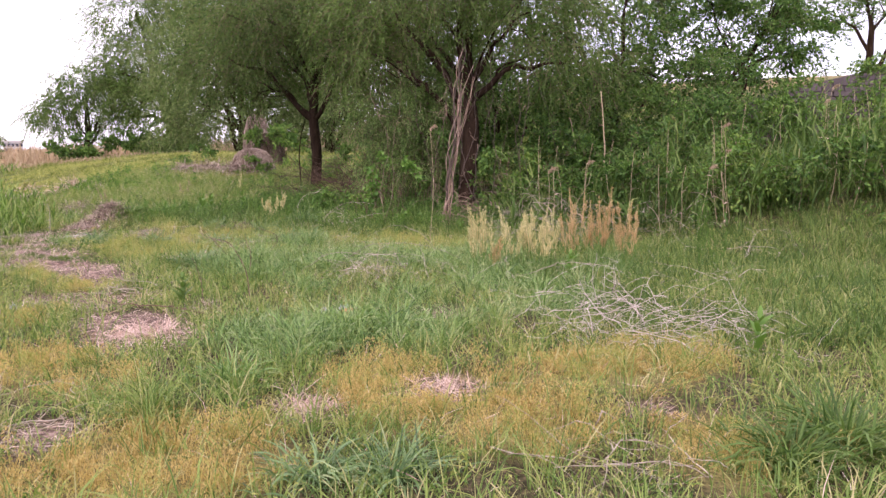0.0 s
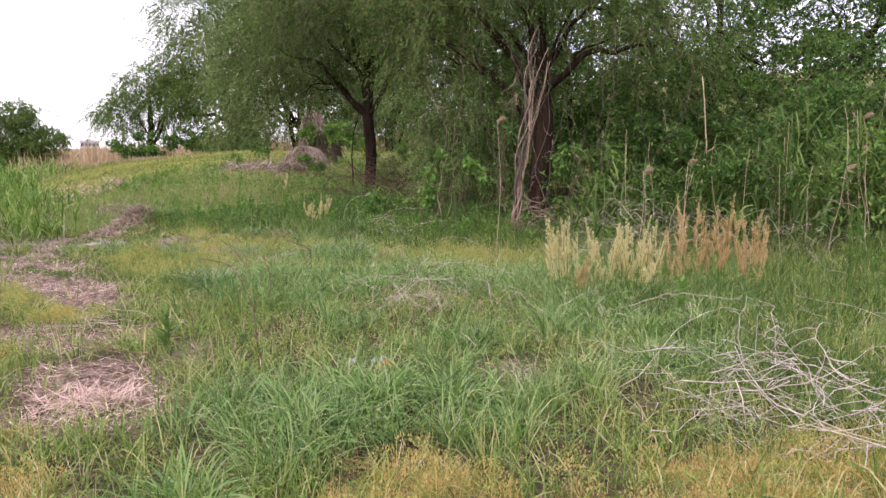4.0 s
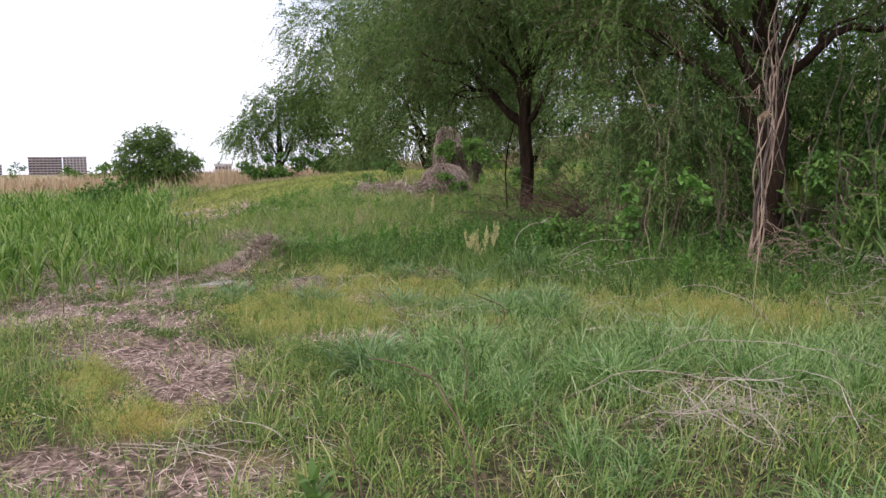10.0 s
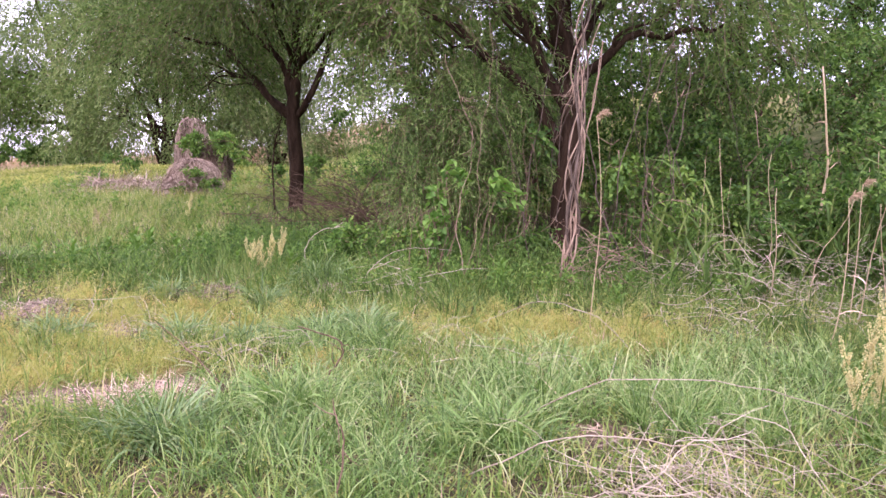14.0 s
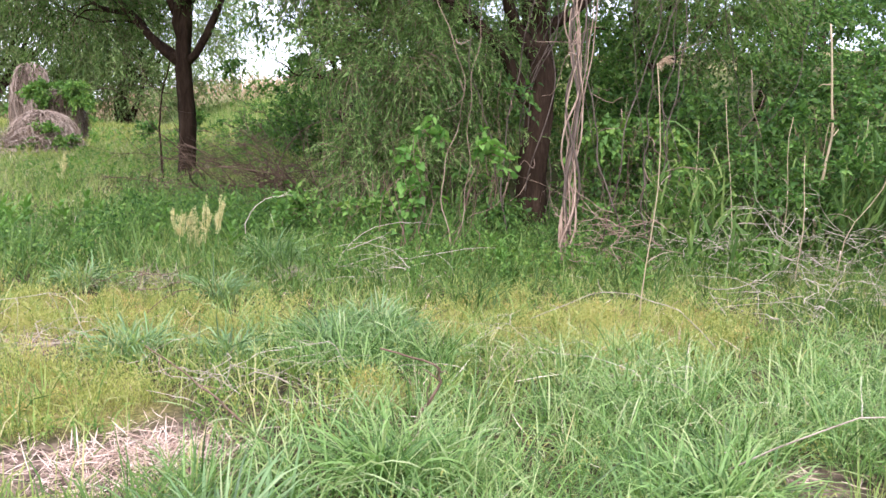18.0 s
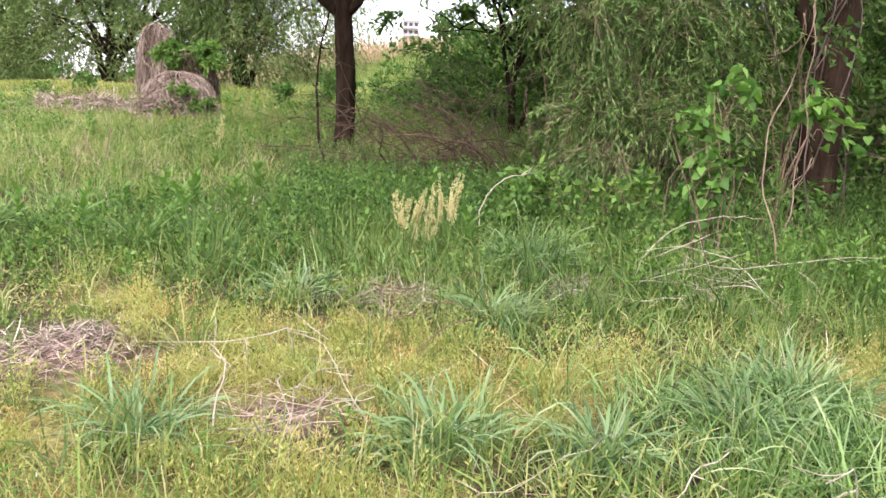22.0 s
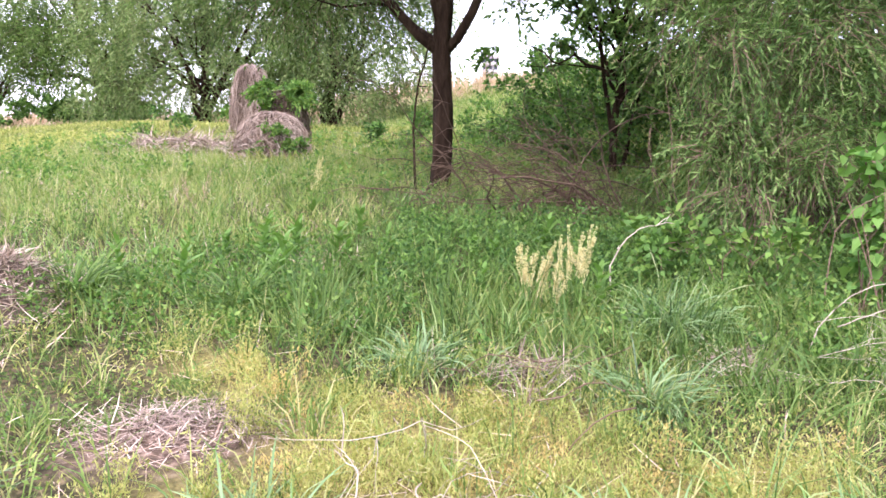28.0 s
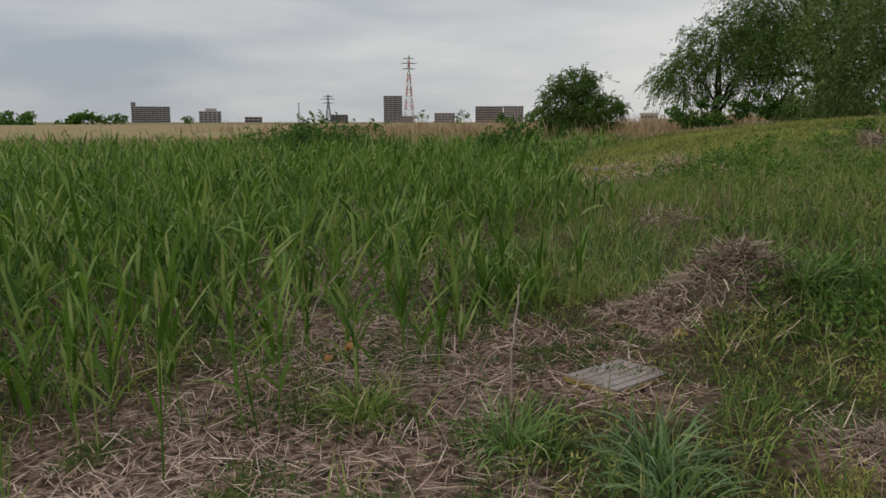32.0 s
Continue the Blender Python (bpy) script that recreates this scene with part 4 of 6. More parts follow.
grass("bank_grass", rng, x, y, 14, 0.34, 0.010, M_DARK, "dark green grass before the thicket", 0.09, 0.35, 0.9, 2)
x, y = scatter(rng, 10000, -13, 0, 11.3, 24, lambda x, y: (1 - 0.7 * reed_bed(x, y)) * (1 - 0.97 * mulch_at(x, y)) * (np.hypot(x + 6.8, y - 11.8) > 0.5) * (np.hypot(x + 7.7, (y - 22.4) * 0.7) > 1.0) * 0.6 * (0.3 + fnoise(x * 0.7, y * 0.7)))
# Between the willows the meadow grass turns dark, shade painted as colour.
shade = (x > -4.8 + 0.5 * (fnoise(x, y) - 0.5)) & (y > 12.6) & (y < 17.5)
grass("bank_grass", rng, x[shade], y[shade], 9, 0.34, 0.012, M_DARK, "meadow grass between the willows, their shade put into a dark green", 0.12, 0.4, 0.8, 2)
x, y = x[~shade], y[~shade]
fore = y < 14.2 + 2 * (fnoise(x, y) - 0.5)
pick = rng.random(len(x)) < 0.38
grass("meadow_grass", rng, x[fore & pick], y[fore & pick], 13, 0.32, 0.009, M_LUSH, "bright green meadow grass beyond the heap", 0.10, 0.4, 0.8, 2)
grass("meadow_grass", rng, x[fore & ~pick], y[fore & ~pick], 13, 0.30, 0.009, M_MID, "mixed meadow grass beyond the heap", 0.10, 0.4, 0.8, 2)
grass("meadow_grass", rng, x[~fore], y[~fore], 14, 0.34, 0.009, M_MID, "yellow-green meadow grass before the vine mounds", 0.12, 0.4, 0.8, 2)
x, y = scatter(rng, 15000, -38, 8, 21, 58, lambda x, y: (1 - 0.85 * reed_bed(x, y)) * (1 - mulch_at(x, y)) * 0.55 * (0.25 + fnoise(x * 0.4, y * 0.4)))
grass("far_grass", rng, x, y, 16, 0.26, 0.022, M_FAR, "distant yellow-green meadow grass", 0.28, 0.4, 0.7, 2)
x, y = scatter(rng, 3000, -6, 20, 18, 60, lambda x, y: sstep(13.5, 16.5, 0.93 * x + 0.36 * y) * 0.8 * (x < 5.0))
x2, y2 = scatter(rng, 7000, -7, 6, 19, 48, lambda x, y: sstep(6.6, 7.6, 0.93 * x + 0.36 * y) * (1 - 0.6 * sstep(13.5, 16, 0.93 * x + 0.36 * y)) * 0.8)
grass("levee_grass", rng, x2, y2, 14, 0.5, 0.02, M_MID, "olive grass on the foot of the levee", 0.2, 0.3, 0.6, 2)
grass("levee_grass", rng, x, y, 9, 0.8, 0.035, M_TAN, "pale dry grass on the levee slope", 0.15, 0.2, 0.4, 2)
x, y = scatter(rng, 5000, -14, 10, -0.5, 24, lambda x, y: 0.06 + (0.25 * sstep(10, 12, y) + 0.4 * sstep(13, 16, y) * (x < -5)) * (1 - 0.8 * sstep(-5.2, -4.2, x)))
grass("dry_grass", rng, x, y, 8, 0.30, 0.004, M_STRAW, "dry straw-coloured blades among the grass", 0.08, 0.4, 1.0, 2)


# ---- low yellow ground cover ----
def ground_cover(name, rng, x, y, per, size, tall, leaf, mat, label, slim=0.45, wide=0.075, cushion=0.0, upright=0.2):
    n = len(x)
    idx = np.repeat(np.arange(n), per)
    m = len(idx)
    a, r = rng.uniform(0, 6.283, m), wide * np.sqrt(rng.random(m))
    s = size * rng.uniform(0.6, 1.3, n)
    if cushion:
        s = s * (1 - cushion + 2.6 * cushion * sstep(0.3, 0.75, fnoise(x * 3.1 + 2, y * 3.1)))
    s = s[idx]
    hump = np.sqrt(np.clip(1 - (r / (wide * 1.13)) ** 2, 0.05, 1))
    p = on_ground(x[idx] + np.cos(a) * r, y[idx] + np.sin(a) * r)
    p[:, 2] += tall * s * hump * rng.random(m) ** 0.6
    d = rng.normal(size=(m, 3))
    d[:, 2] = np.abs(d[:, 2]) + upright
    return tagged(part(name, leaves(rng, p, d, leaf * rng.uniform(0.6, 1.4, m), leaf * slim * rng.uniform(0.7, 1.3, m)), mat), label, "ground cover", kind="stuff")


def wiry_stems(name, rng, x, y, per, tall, mat, label):
    """Thin branching stems that stand out of the cushions."""
    idx = np.repeat(np.arange(len(x)), per)
    m = len(idx)
    base = on_ground(x[idx] + rng.normal(0, 0.05, m), y[idx] + rng.normal(0, 0.05, m), 0.02)
    V, F = strips(rng, base, rng.uniform(0, 6.283, m), tall * rng.uniform(0.5, 1.2, m), np.full(m, 0.003), np.abs(rng.normal(0.3, 0.35, m)), rng.normal(0.4, 0.5, m), 3, 0.5, (1, 1, 0.8, 0.5))
    return tagged(part(name, (V, F), mat), label, "ground cover", kind="stuff")


rng = np.random.default_rng(102)
x, y = scatter(rng, 12500, -7, 5, -0.6, 12.5, lambda x, y: cover(YELLOW, x, y) * (1 - 0.9 * mulch_at(x, y)) * (1 - 0.6 * cover(LUSH, x, y)) * 0.85)
warm = rng.random(len(x)) < np.interp(y, [0, 3, 6, 12], [0.9, 0.5, 0.12, 0.10])
for sel, mat, hue in ((warm, M_YELLOW, "yellow"), (~warm, M_YGREEN, "yellow_green")):
    words = hue.replace("_", "-")
    ground_cover(hue + "_ground_cover", rng, x[sel], y[sel], 120, 1.0, 0.14, 0.021, mat, "low " + words + " fluffy ground cover in patches", 0.30, 0.08, 0.45, 0.8)
    grass(hue + "_feathery_stems", rng, x[sel], y[sel], 18, 0.15, 0.0034, mat, "fine " + words + " feathery stems of the ground cover", 0.07, 0.5, 0.7, 2, lambda x, y: 0.6 + 0.8 * sstep(0.3, 0.75, fnoise(x * 3.1 + 2, y * 3.1)))
wiry_stems("yellow_green_weed_stems", rng, x[(y > 3.4)][::2], y[y > 3.4][::2], 6, 0.12, M_YGREEN, "thin yellow-green stems standing out of the ground cover")
x, y = x[y <= 3.4], y[y <= 3.4]
wiry_stems("yellow_weed_stems", rng, x[::2], y[::2], 6, 0.22, M_YELLOW, "thin yellow stems standing out of the ground cover")
x, y = scatter(rng, 9000, -9, 6, -0.6, 12.5, lambda x, y: (1 - cover(YELLOW, x, y)) * (1 - mulch_at(x, y)) * (1 - 0.5 * cover(LUSH, x, y)) * 0.75)
half = rng.random(len(x)) < 0.5
ground_cover("green_ground_cover", rng, x[half], y[half], 20, 1.1, 0.13, 0.03, M_YGREEN, "sparse yellow-green weeds between the grass", 0.3)
ground_cover("green_ground_cover", rng, x[~half], y[~half], 20, 1.1, 0.10, 0.028, M_FRESH, "low fresh green weeds between the grass", 0.45)
x, y = scatter(rng, 6500, -4.5, 8, 10.3, 15, lambda x, y: 0.5 * sstep(10.5 + np.where(x < -2, 1.3, 0.0), 11.8 + np.where(x < -2, 1.3, 0.0), y))
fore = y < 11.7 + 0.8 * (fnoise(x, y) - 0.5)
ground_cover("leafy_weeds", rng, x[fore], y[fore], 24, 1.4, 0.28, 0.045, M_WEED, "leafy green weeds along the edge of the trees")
# Weeds under the trees take the darker bush leaf; the colour carries tree shade.
ground_cover("leafy_weeds", rng, x[~fore], y[~fore], 22, 1.4, 0.30, 0.048, M_BUSH, "leafy weeds under the trees, tree shade put into their darker leaf colour")
x, y = scatter(rng, 6500, -8.8, -1.2, 11.2, 19, lambda x, y: sstep(0, 0.8, y - np.where(x < -6.9, 13.3, 11.1)) * (1 - 0.95 * sstep(-4.4, -3.2, x) * sstep(12.4, 13.4, y)) * 0.6 * (1 - 0.8 * sstep(13.0, 14.6, y)) * sstep(0.40, 0.60, fnoise(x * 0.9 + 3, y * 0.9)) * (1 - mulch_at(x, y)) * (1 - cover(YELLOW, x, y)))
ground_cover("leafy_weeds", rng, x, y, 18, 1.4, 0.19, 0.042, M_FRESH, "bright green leafy weeds covering the meadow", 0.5)
x, y = scatter(rng, 4000, -13, 0, 17.5, 26, lambda x, y: 0.22 * (1 - reed_bed(x, y)) * (fnoise(x * 0.8, y * 0.8) > 0.5))
ground_cover("leafy_weeds", rng, x, y, 22, 1.6, 0.30, 0.075, M_WEED, "leafy green weeds in the far meadow")

x, y = scatter(rng, 5200, -28, -12, 20, 36, lambda x, y: 0.7 * (1 - reed_bed(x, y)) * (1 - mulch_at(x, y)) * sstep(0.38, 0.6, fnoise(x * 0.45 + 5, y * 0.45)))
ground_cover("yellow_green_ground_cover", rng, x, y, 20, 1.0, 0.16, 0.07, M_YGREEN, "low yellow-green weeds of the far meadow", 0.4, 0.2)


# ---- straw litter ----
def litter(name, rng, x, y, tall, size, wide, mat, label, parent=None, lift=0.0):
    n = len(x)
    a = rng.uniform(0, 6.283, n)
    L = size * rng.uniform(0.3, 1.3, n)
    base = on_ground(x, y, 0.004 + lift)
    base[:, 2] += tall * rng.random(n)
    V, F = strips(rng, base, a, L, wide * rng.uniform(0.5, 1.4, n), np.full(n, 1.45) + rng.normal(0, 0.22, n), rng.normal(0, 0.35, n), 2, 0.4, (0.9, 1, 0.6))
    ob = part(name, (V, F), mat, parent)
    return ob if parent else tagged(ob, label, "straw", kind="stuff")


rng = np.random.default_rng(103)
x, y = scatter(rng, 96000, -10, 4, -0.6, 13.5, lambda x, y: mulch_at(x, y) * 0.85)
litter("straw_litter", rng, x, y, 0.03, 0.125, 0.0044, M_STRAW, "flattened pinkish straw litter on bare soil")
x, y = scatter(rng, 42000, -15, -5.5, 5.5, 16, lambda x, y: np.maximum(reed_bed(x, y), mulch_at(x, y)) * 0.8)
litter("reed_litter", rng, x, y, 0.05, 0.12, 0.0042, M_LITTER, "dead reed stems lying between the young reeds")
x, y = scatter(rng, 9000, -12, -5, 7, 13, lambda x, y: np.maximum(reed_bed(x, y), mulch_at(x, y)))
litter("pale_straw", rng, x, y, 0.07, 0.15, 0.0045, M_STRAW, "bleached stems scattered over the brown litter")
x, y = scatter(rng, 5200, -10, -4.4, 7.2, 13.2, lambda x, y: np.maximum(mulch_at(x, y), 0.6) * sstep(0.46, 0.62, fnoise(x * 2.3, y * 2.3)))
ground_cover("green_ground_cover", rng, x, y, 26, 0.8, 0.08, 0.03, M_DARK, "dark green mossy weeds sprouting through litter", 0.25)
x, y = scatter(rng, 12000, -9, 6, -0.6, 13, lambda x, y: 0.30 + 0 * x)
litter("loose_straw", rng, x, y, 0.10, 0.22, 0.004, M_STRAW, "loose dry stalks caught in the grass")


# ---- reeds ----
def reeds(name, rng, x, y, tall, k, leaf_len, leaf_w, label, segs=3, mat=None):
    n = len(x)
    base = on_ground(x, y, -0.02)
    h = tall * rng.uniform(0.45, 1.25, n) * (0.1 + 1.75 * fnoise(x * 1.1, y * 1.1))
    lean, head = np.abs(rng.normal(0, 0.19, n)), rng.uniform(0, 6.283, n)
    bits = [strips(rng, base, head, h, np.full(n, 0.009 if segs > 2 else 0.016), lean, np.zeros(n), 2, 0.5, (1, 0.9, 0.4))]
    idx = np.repeat(np.arange(n), k)
    m = len(idx)
    f = np.tile(np.linspace(0.3, 0.97, k), n) + rng.normal(0, 0.04, m)
    ph = lean[idx]
    p = base[idx] + np.stack([np.sin(ph) * np.cos(head[idx]), np.sin(ph) * np.sin(head[idx]), np.cos(ph)], 1) * (h[idx] * f)[:, None]
    a = head[idx] + np.tile(np.arange(k) * np.pi, n) + rng.normal(0, 0.5, m)
    bits.append(strips(rng, p, a, leaf_len * rng.uniform(0.6, 1.25, m), leaf_w * rng.uniform(0.7, 1.2, m), np.abs(rng.normal(0.35, 0.18, m)), np.abs(rng.normal(0.6, 0.5, m)), segs, 0.5))
    return tagged(part(name, join(bits), mat or M_REED), label, "reeds", kind="stuff")


rng = np.random.default_rng(104)
x, y = scatter(rng, 6200, -19, -6.5, 3, 20, lambda x, y: reed_bed(x, y) * (0.34 + 0.6 * sstep(0, 4, -9.5 - x + 0.35 * (y - 9))) * (0.25 + 1.3 * fnoise(x * 1.3, y * 1.3)))
reeds("young_reeds", rng, x, y, 0.56, 7, 0.33, 0.025, "young green reeds growing through dead litter")
x, y = scatter(rng, 560, -11, -6.0, 7.4, 11.6, lambda x, y: (x < -6.8 - 0.35 * np.maximum(y - 9, 0)) * (0.35 + 0.65 * sstep(-6.6, -9.2, x) * (fnoise(x * 1.5, y * 1.5) > 0.42)))
reeds("young_reeds", rng, x, y, 0.6, 8, 0.30, 0.022, "sparse young reeds standing in brown litter")
x, y = scatter(rng, 1100, -16, -6.6, 7.6, 17, lambda x, y: 0.5 * reed_bed(x, y) * (0.3 + fnoise(x * 0.8, y * 0.8)))
n = len(x)
stalks = strips(rng, on_ground(x, y), rng.uniform(0, 6.283, n), rng.uniform(0.25, 0.75, n), rng.uniform(0.005, 0.009, n), np.abs(rng.normal(0.35, 0.35, n)), rng.normal(0, 0.25, n), 3, 0.4, (1, 0.9, 0.8, 0.5))
tagged(part("dead_reed_stalks", stalks, M_TAN), "broken pale dead stalks among the young reeds", "reeds", kind="stuff")
x, y = scatter(rng, 12500, -48, -11, 10, 50, lambda x, y: reed_bed(x, y) * (np.hypot(x + 4, y - 7) > 12) * (np.hypot(x + 4, y - 7) < 37 + 6 * fnoise(x * 0.2, y * 0.2)) * 0.85)
reeds("reed_bed", rng, x, y, 0.58, 3, 0.40, 0.05, "dense green reed bed", 2)
x, y = scatter(rng, 520, 1.4, 10.5, 9.2, 12.6, lambda x, y: 0.6 * sstep(0, 1, y - 10.6 + 0.25 * (x - 2)))
reeds("young_reeds", rng, x, y, 0.8, 6, 0.42, 0.034, "green reeds at the foot of the levee", mat=M_DARK)
x, y = scatter(rng, 640, 1.5, 11.5, 8.6, 12.6, lambda x, y: sstep(0, 1, y - 10.8 + 0.3 * (x - 3)) * (0.7 + 0.3 * (x > 4)))
reeds("tall_reeds", rng, x, y, 1.35, 8, 0.42, 0.026, "tall green reeds in front of the levee", mat=M_DARK)
x, y = scatter(rng, 5200, -66, -8, 12, 62, lambda x, y: (np.hypot(x + 4, y - 7) > 37 + 6 * fnoise(x * 0.2, y * 0.2)) * (np.hypot(x + 4, y - 7) < 62) * 0.9)
grass("pale_field_grass", rng, x, y, 4, 0.40, 0.07, M_TAN, "low pale dry grass of the far field", 0.4, 0.3, 0.4, 2)
x, y = scatter(rng, 8000, -19.5, -9, 18.5, 25, lambda x, y: mulch_at(x, y))
litter("pale_straw", rng, x, y, 0.12, 0.4, 0.014, M_STRAW, "pinkish straw lying on bare patches of the far meadow")
x, y = scatter(rng, 14000, -110, 25, 44, 125, lambda x, y: ((np.hypot(x + 4, y - 6) > 58) & (np.hypot(x + 4, y - 6) < 118)) * (0.55 * (x > -75) + 0.1))
grass("dry_reed_belt", rng, x, y, 4, 1.6, 0.08, M_TAN, "belt of tall dry tan reeds across the far field", 0.5, 0.1, 0.25, 2)

rng = np.random.default_rng(119)
x, y = scatter(rng, 2600, -20, -6.5, -9, 5, lambda x, y: reed_bed(x, y) * (0.4 + 0.8 * fnoise(x * 1.3, y * 1.3)))
reeds("young_reeds", rng, x, y, 0.56, 5, 0.33, 0.03, "young green reeds at the back of the meadow", 2)


# ---- dead vine mounds and heaps ----
def ribbons(P, width, rng):
    """Flat ribbons along N lines of n points."""
    N, n, _ = P.shape
    T = np.gradient(P, axis=1)
    side = np.cross(T, rng.normal(size=(N, 1, 3)) + np.zeros((N, n, 3)))
    side /= np.linalg.norm(side, axis=-1, keepdims=True) + 1e-9
    w = (width[:, None] * np.linspace(1, 0.5, n)[None] / 2)[..., None]
    V = np.stack([P - side * w, P + side * w], 2)
    o = (np.arange(N) * 2 * n)[:, None] + 2 * np.arange(n - 1)[None]
    F = np.stack([o, o + 1, o + 3, o + 2], -1).reshape(-1, 4)
    return V.reshape(-1, 3), [F]


def dome_point(a, th, rx, ry, h, power=1.0):
    s = np.sin(th) ** power
    return np.stack([np.cos(a) * s * rx, np.sin(a) * s * ry, np.cos(th) * h], -1)


def mound(name, x, y, rx, ry, h, strands, width, label, seed, category, mat=M_STRAW, core=M_STRAWD, power=1.0, skirt=0.35, dz=0.0):
    """A heap: a lumpy core and the dead stems that lie over it."""
    rng = np.random.default_rng(seed)
    e = thing(name, (x, y, float(height(x, y)) - 0.05 + dz), label, category)
    na, nt = 36, 12
    A, T = np.meshgrid(np.linspace(0, 2 * np.pi, na, endpoint=False), np.linspace(0.02, np.pi / 2 + 0.15, nt), indexing="ij")
    V = dome_point(A, T, rx, ry, h, power) * (1 + 0.10 * np.sin(A * 5 + T * 4)[..., None] + rng.normal(0, 0.03, A.shape)[..., None]) * 0.9
    i, j = np.meshgrid(np.arange(na), np.arange(nt - 1), indexing="ij")
    k = (i + 1) % na
    F = np.stack([i * nt + j, i * nt + j + 1, k * nt + j + 1, k * nt + j], -1).reshape(-1, 4)
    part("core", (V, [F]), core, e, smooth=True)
    n = 12
    bunch = rng.uniform(0, 2 * np.pi, max(12, strands // 30))
    a0 = (rng.choice(bunch, strands) + rng.normal(0, 0.10, strands))[:, None]
    t0 = (rng.random(strands) ** 1.5 * 1.2)[:, None]
    s = np.linspace(0, 1, n)[None]
    th = t0 + (0.5 + rng.random((strands, 1)) * 1.0) * s
    az = a0 + rng.normal(0, 0.35, (strands, 1)) * s + rng.normal(0, 0.10, (strands, 1)) * np.sin(s * rng.uniform(6, 16, (strands, 1)) + a0 * 9)
    cross = rng.random(strands) < 0.25
    az[cross] += rng.normal(0, 1.2, (cross.sum(), 1)) * s
    out = 0.97 + 0.07 * np.sin(a0 * 7) + rng.uniform(-0.05, 0.13, (strands, 1)) + 0.05 * np.sin(s * 11 + a0 * 5) + rng.normal(0, 0.015, (strands, n))
    P = dome_point(az, np.minimum(th, np.pi / 2), rx, ry, h, power) * out[..., None] ** np.array([1, 1, 0.3])
    over = np.maximum(th - np.pi / 2, 0)[..., None]
    P = P + over * skirt * np.stack([np.cos(az) * rx, np.sin(az) * ry, 0 * az], -1)
    P[..., 2] = np.maximum(P[..., 2], 0.06)
    part("stem_cover", ribbons(P, width * rng.uniform(0.6, 1.4, strands), rng), mat, e)["kind"] = "stuff"
    return e


def heap(name, x, y, rx, ry, h, strands, size, width, label, seed, category="straw heap", mat=M_STRAW, core=True):
    """An untidy heap of broken stems lying every way over a lumpy core."""
    rng = np.random.default_rng(seed)
    z0 = float(height(x, y))
    e = thing(name, (x, y, z0), label, category)
    bump = lambda u, v: h * np.exp(-1.6 * ((u / rx) ** 2 + (v / ry) ** 2)) * (0.75 + 0.6 * fnoise(u * 4 + seed, v * 4))
    if core:
        n = 22
        u, v = np.meshgrid(np.linspace(-1, 1, n) * rx, np.linspace(-1, 1, n) * ry, indexing="ij")
        w = height(u + x, v + y) - z0 + bump(u, v) - 0.035 + rng.normal(0, 0.012, u.shape) - 0.08 * np.maximum(0, (u / rx) ** 2 + (v / ry) ** 2 - 0.6)
        i, j = np.meshgrid(np.arange(n - 1), np.arange(n - 1), indexing="ij")
        part("core", (np.stack([u, v, w], -1), [np.stack([i * n + j, (i + 1) * n + j, (i + 1) * n + j + 1, i * n + j + 1], -1).reshape(-1, 4)]), M_HEAPSOIL, e)
    u, v = rng.normal(0, 0.52, strands) * rx, rng.normal(0, 0.52, strands) * ry
    base = np.stack([u, v, height(u + x, v + y) - z0 + bump(u, v) + rng.uniform(-0.02, 0.035, strands)], 1)
    V, F = strips(rng, base, rng.uniform(0, 6.283, strands), size * rng.uniform(0.3, 1.3, strands), width * rng.uniform(0.5, 1.4, strands), 1.45 + rng.normal(0, 0.3, strands), rng.normal(0.1, 0.5, strands), 4, 0.5, (0.9, 1, 1, 0.8, 0.4))
    part("stem_cover", (V, F), mat, e)["kind"] = "stuff"
    return e


M_HEAPSOIL = rough_mat("rotting_straw", [(0.05, 0.035, 0.025), (0.12, 0.085, 0.065), (0.22, 0.16, 0.125)], scale=18, fine=90, bump=0.8)
M_HEAP = foliage_mat("heap_stems", [(0.06, 0.042, 0.031), (0.22, 0.162, 0.122), (0.48, 0.37, 0.29), (0.32, 0.245, 0.19), (0.70, 0.58, 0.48)], through_light=0.08)
M_DEADVINE = foliage_mat("dead_vine", [(0.10, 0.069, 0.051), (0.25, 0.18, 0.145), (0.42, 0.325, 0.27), (0.31, 0.233, 0.185), (0.54, 0.45, 0.385)], through_light=0.03)
mound("dead_vine_mound", -7.8, 23.4, 0.74, 0.62, 0.92, 1150, 0.015, "dome of pinkish dead vines swallowing a shrub", 51, "vine mound", M_DEADVINE, power=0.8)
mound("dead_vine_mound", -10.1, 30.3, 0.58, 0.5, 1.95, 860, 0.02, "tall column of dead vines hanging over a stump", 52, "vine mound", M_DEADVINE, power=0.62)
heap("dead_vine_mound", -9.8, 23.3, 1.7, 1.0, 0.25, 900, 0.5, 0.016, "low tangle of dead vines creeping over the grass", 53, "vine mound", M_DEADVINE, core=False)
heap("dead_vine_mound", -8.5, 22.9, 0.85, 0.55, 0.28, 520, 0.42, 0.012, "skirt of dead vines at the foot of the dome", 63, "vine mound", M_DEADVINE, core=False)
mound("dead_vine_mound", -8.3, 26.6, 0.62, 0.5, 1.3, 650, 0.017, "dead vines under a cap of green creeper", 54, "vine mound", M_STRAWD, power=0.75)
bush("bush", -8.25, 26.5, [(0, -0.1, 1.32, 0.5, 0.42, 0.2), (0.4, -0.2, 1.15, 0.25, 0.3, 0.22), (-0.35, -0.2, 1.15, 0.22, 0.28, 0.2)], M_WEED, "fresh green creeper capping the dead vine mound", 55, shoots=330, length=0.3, leaf_len=0.10, leaf_w=0.06)
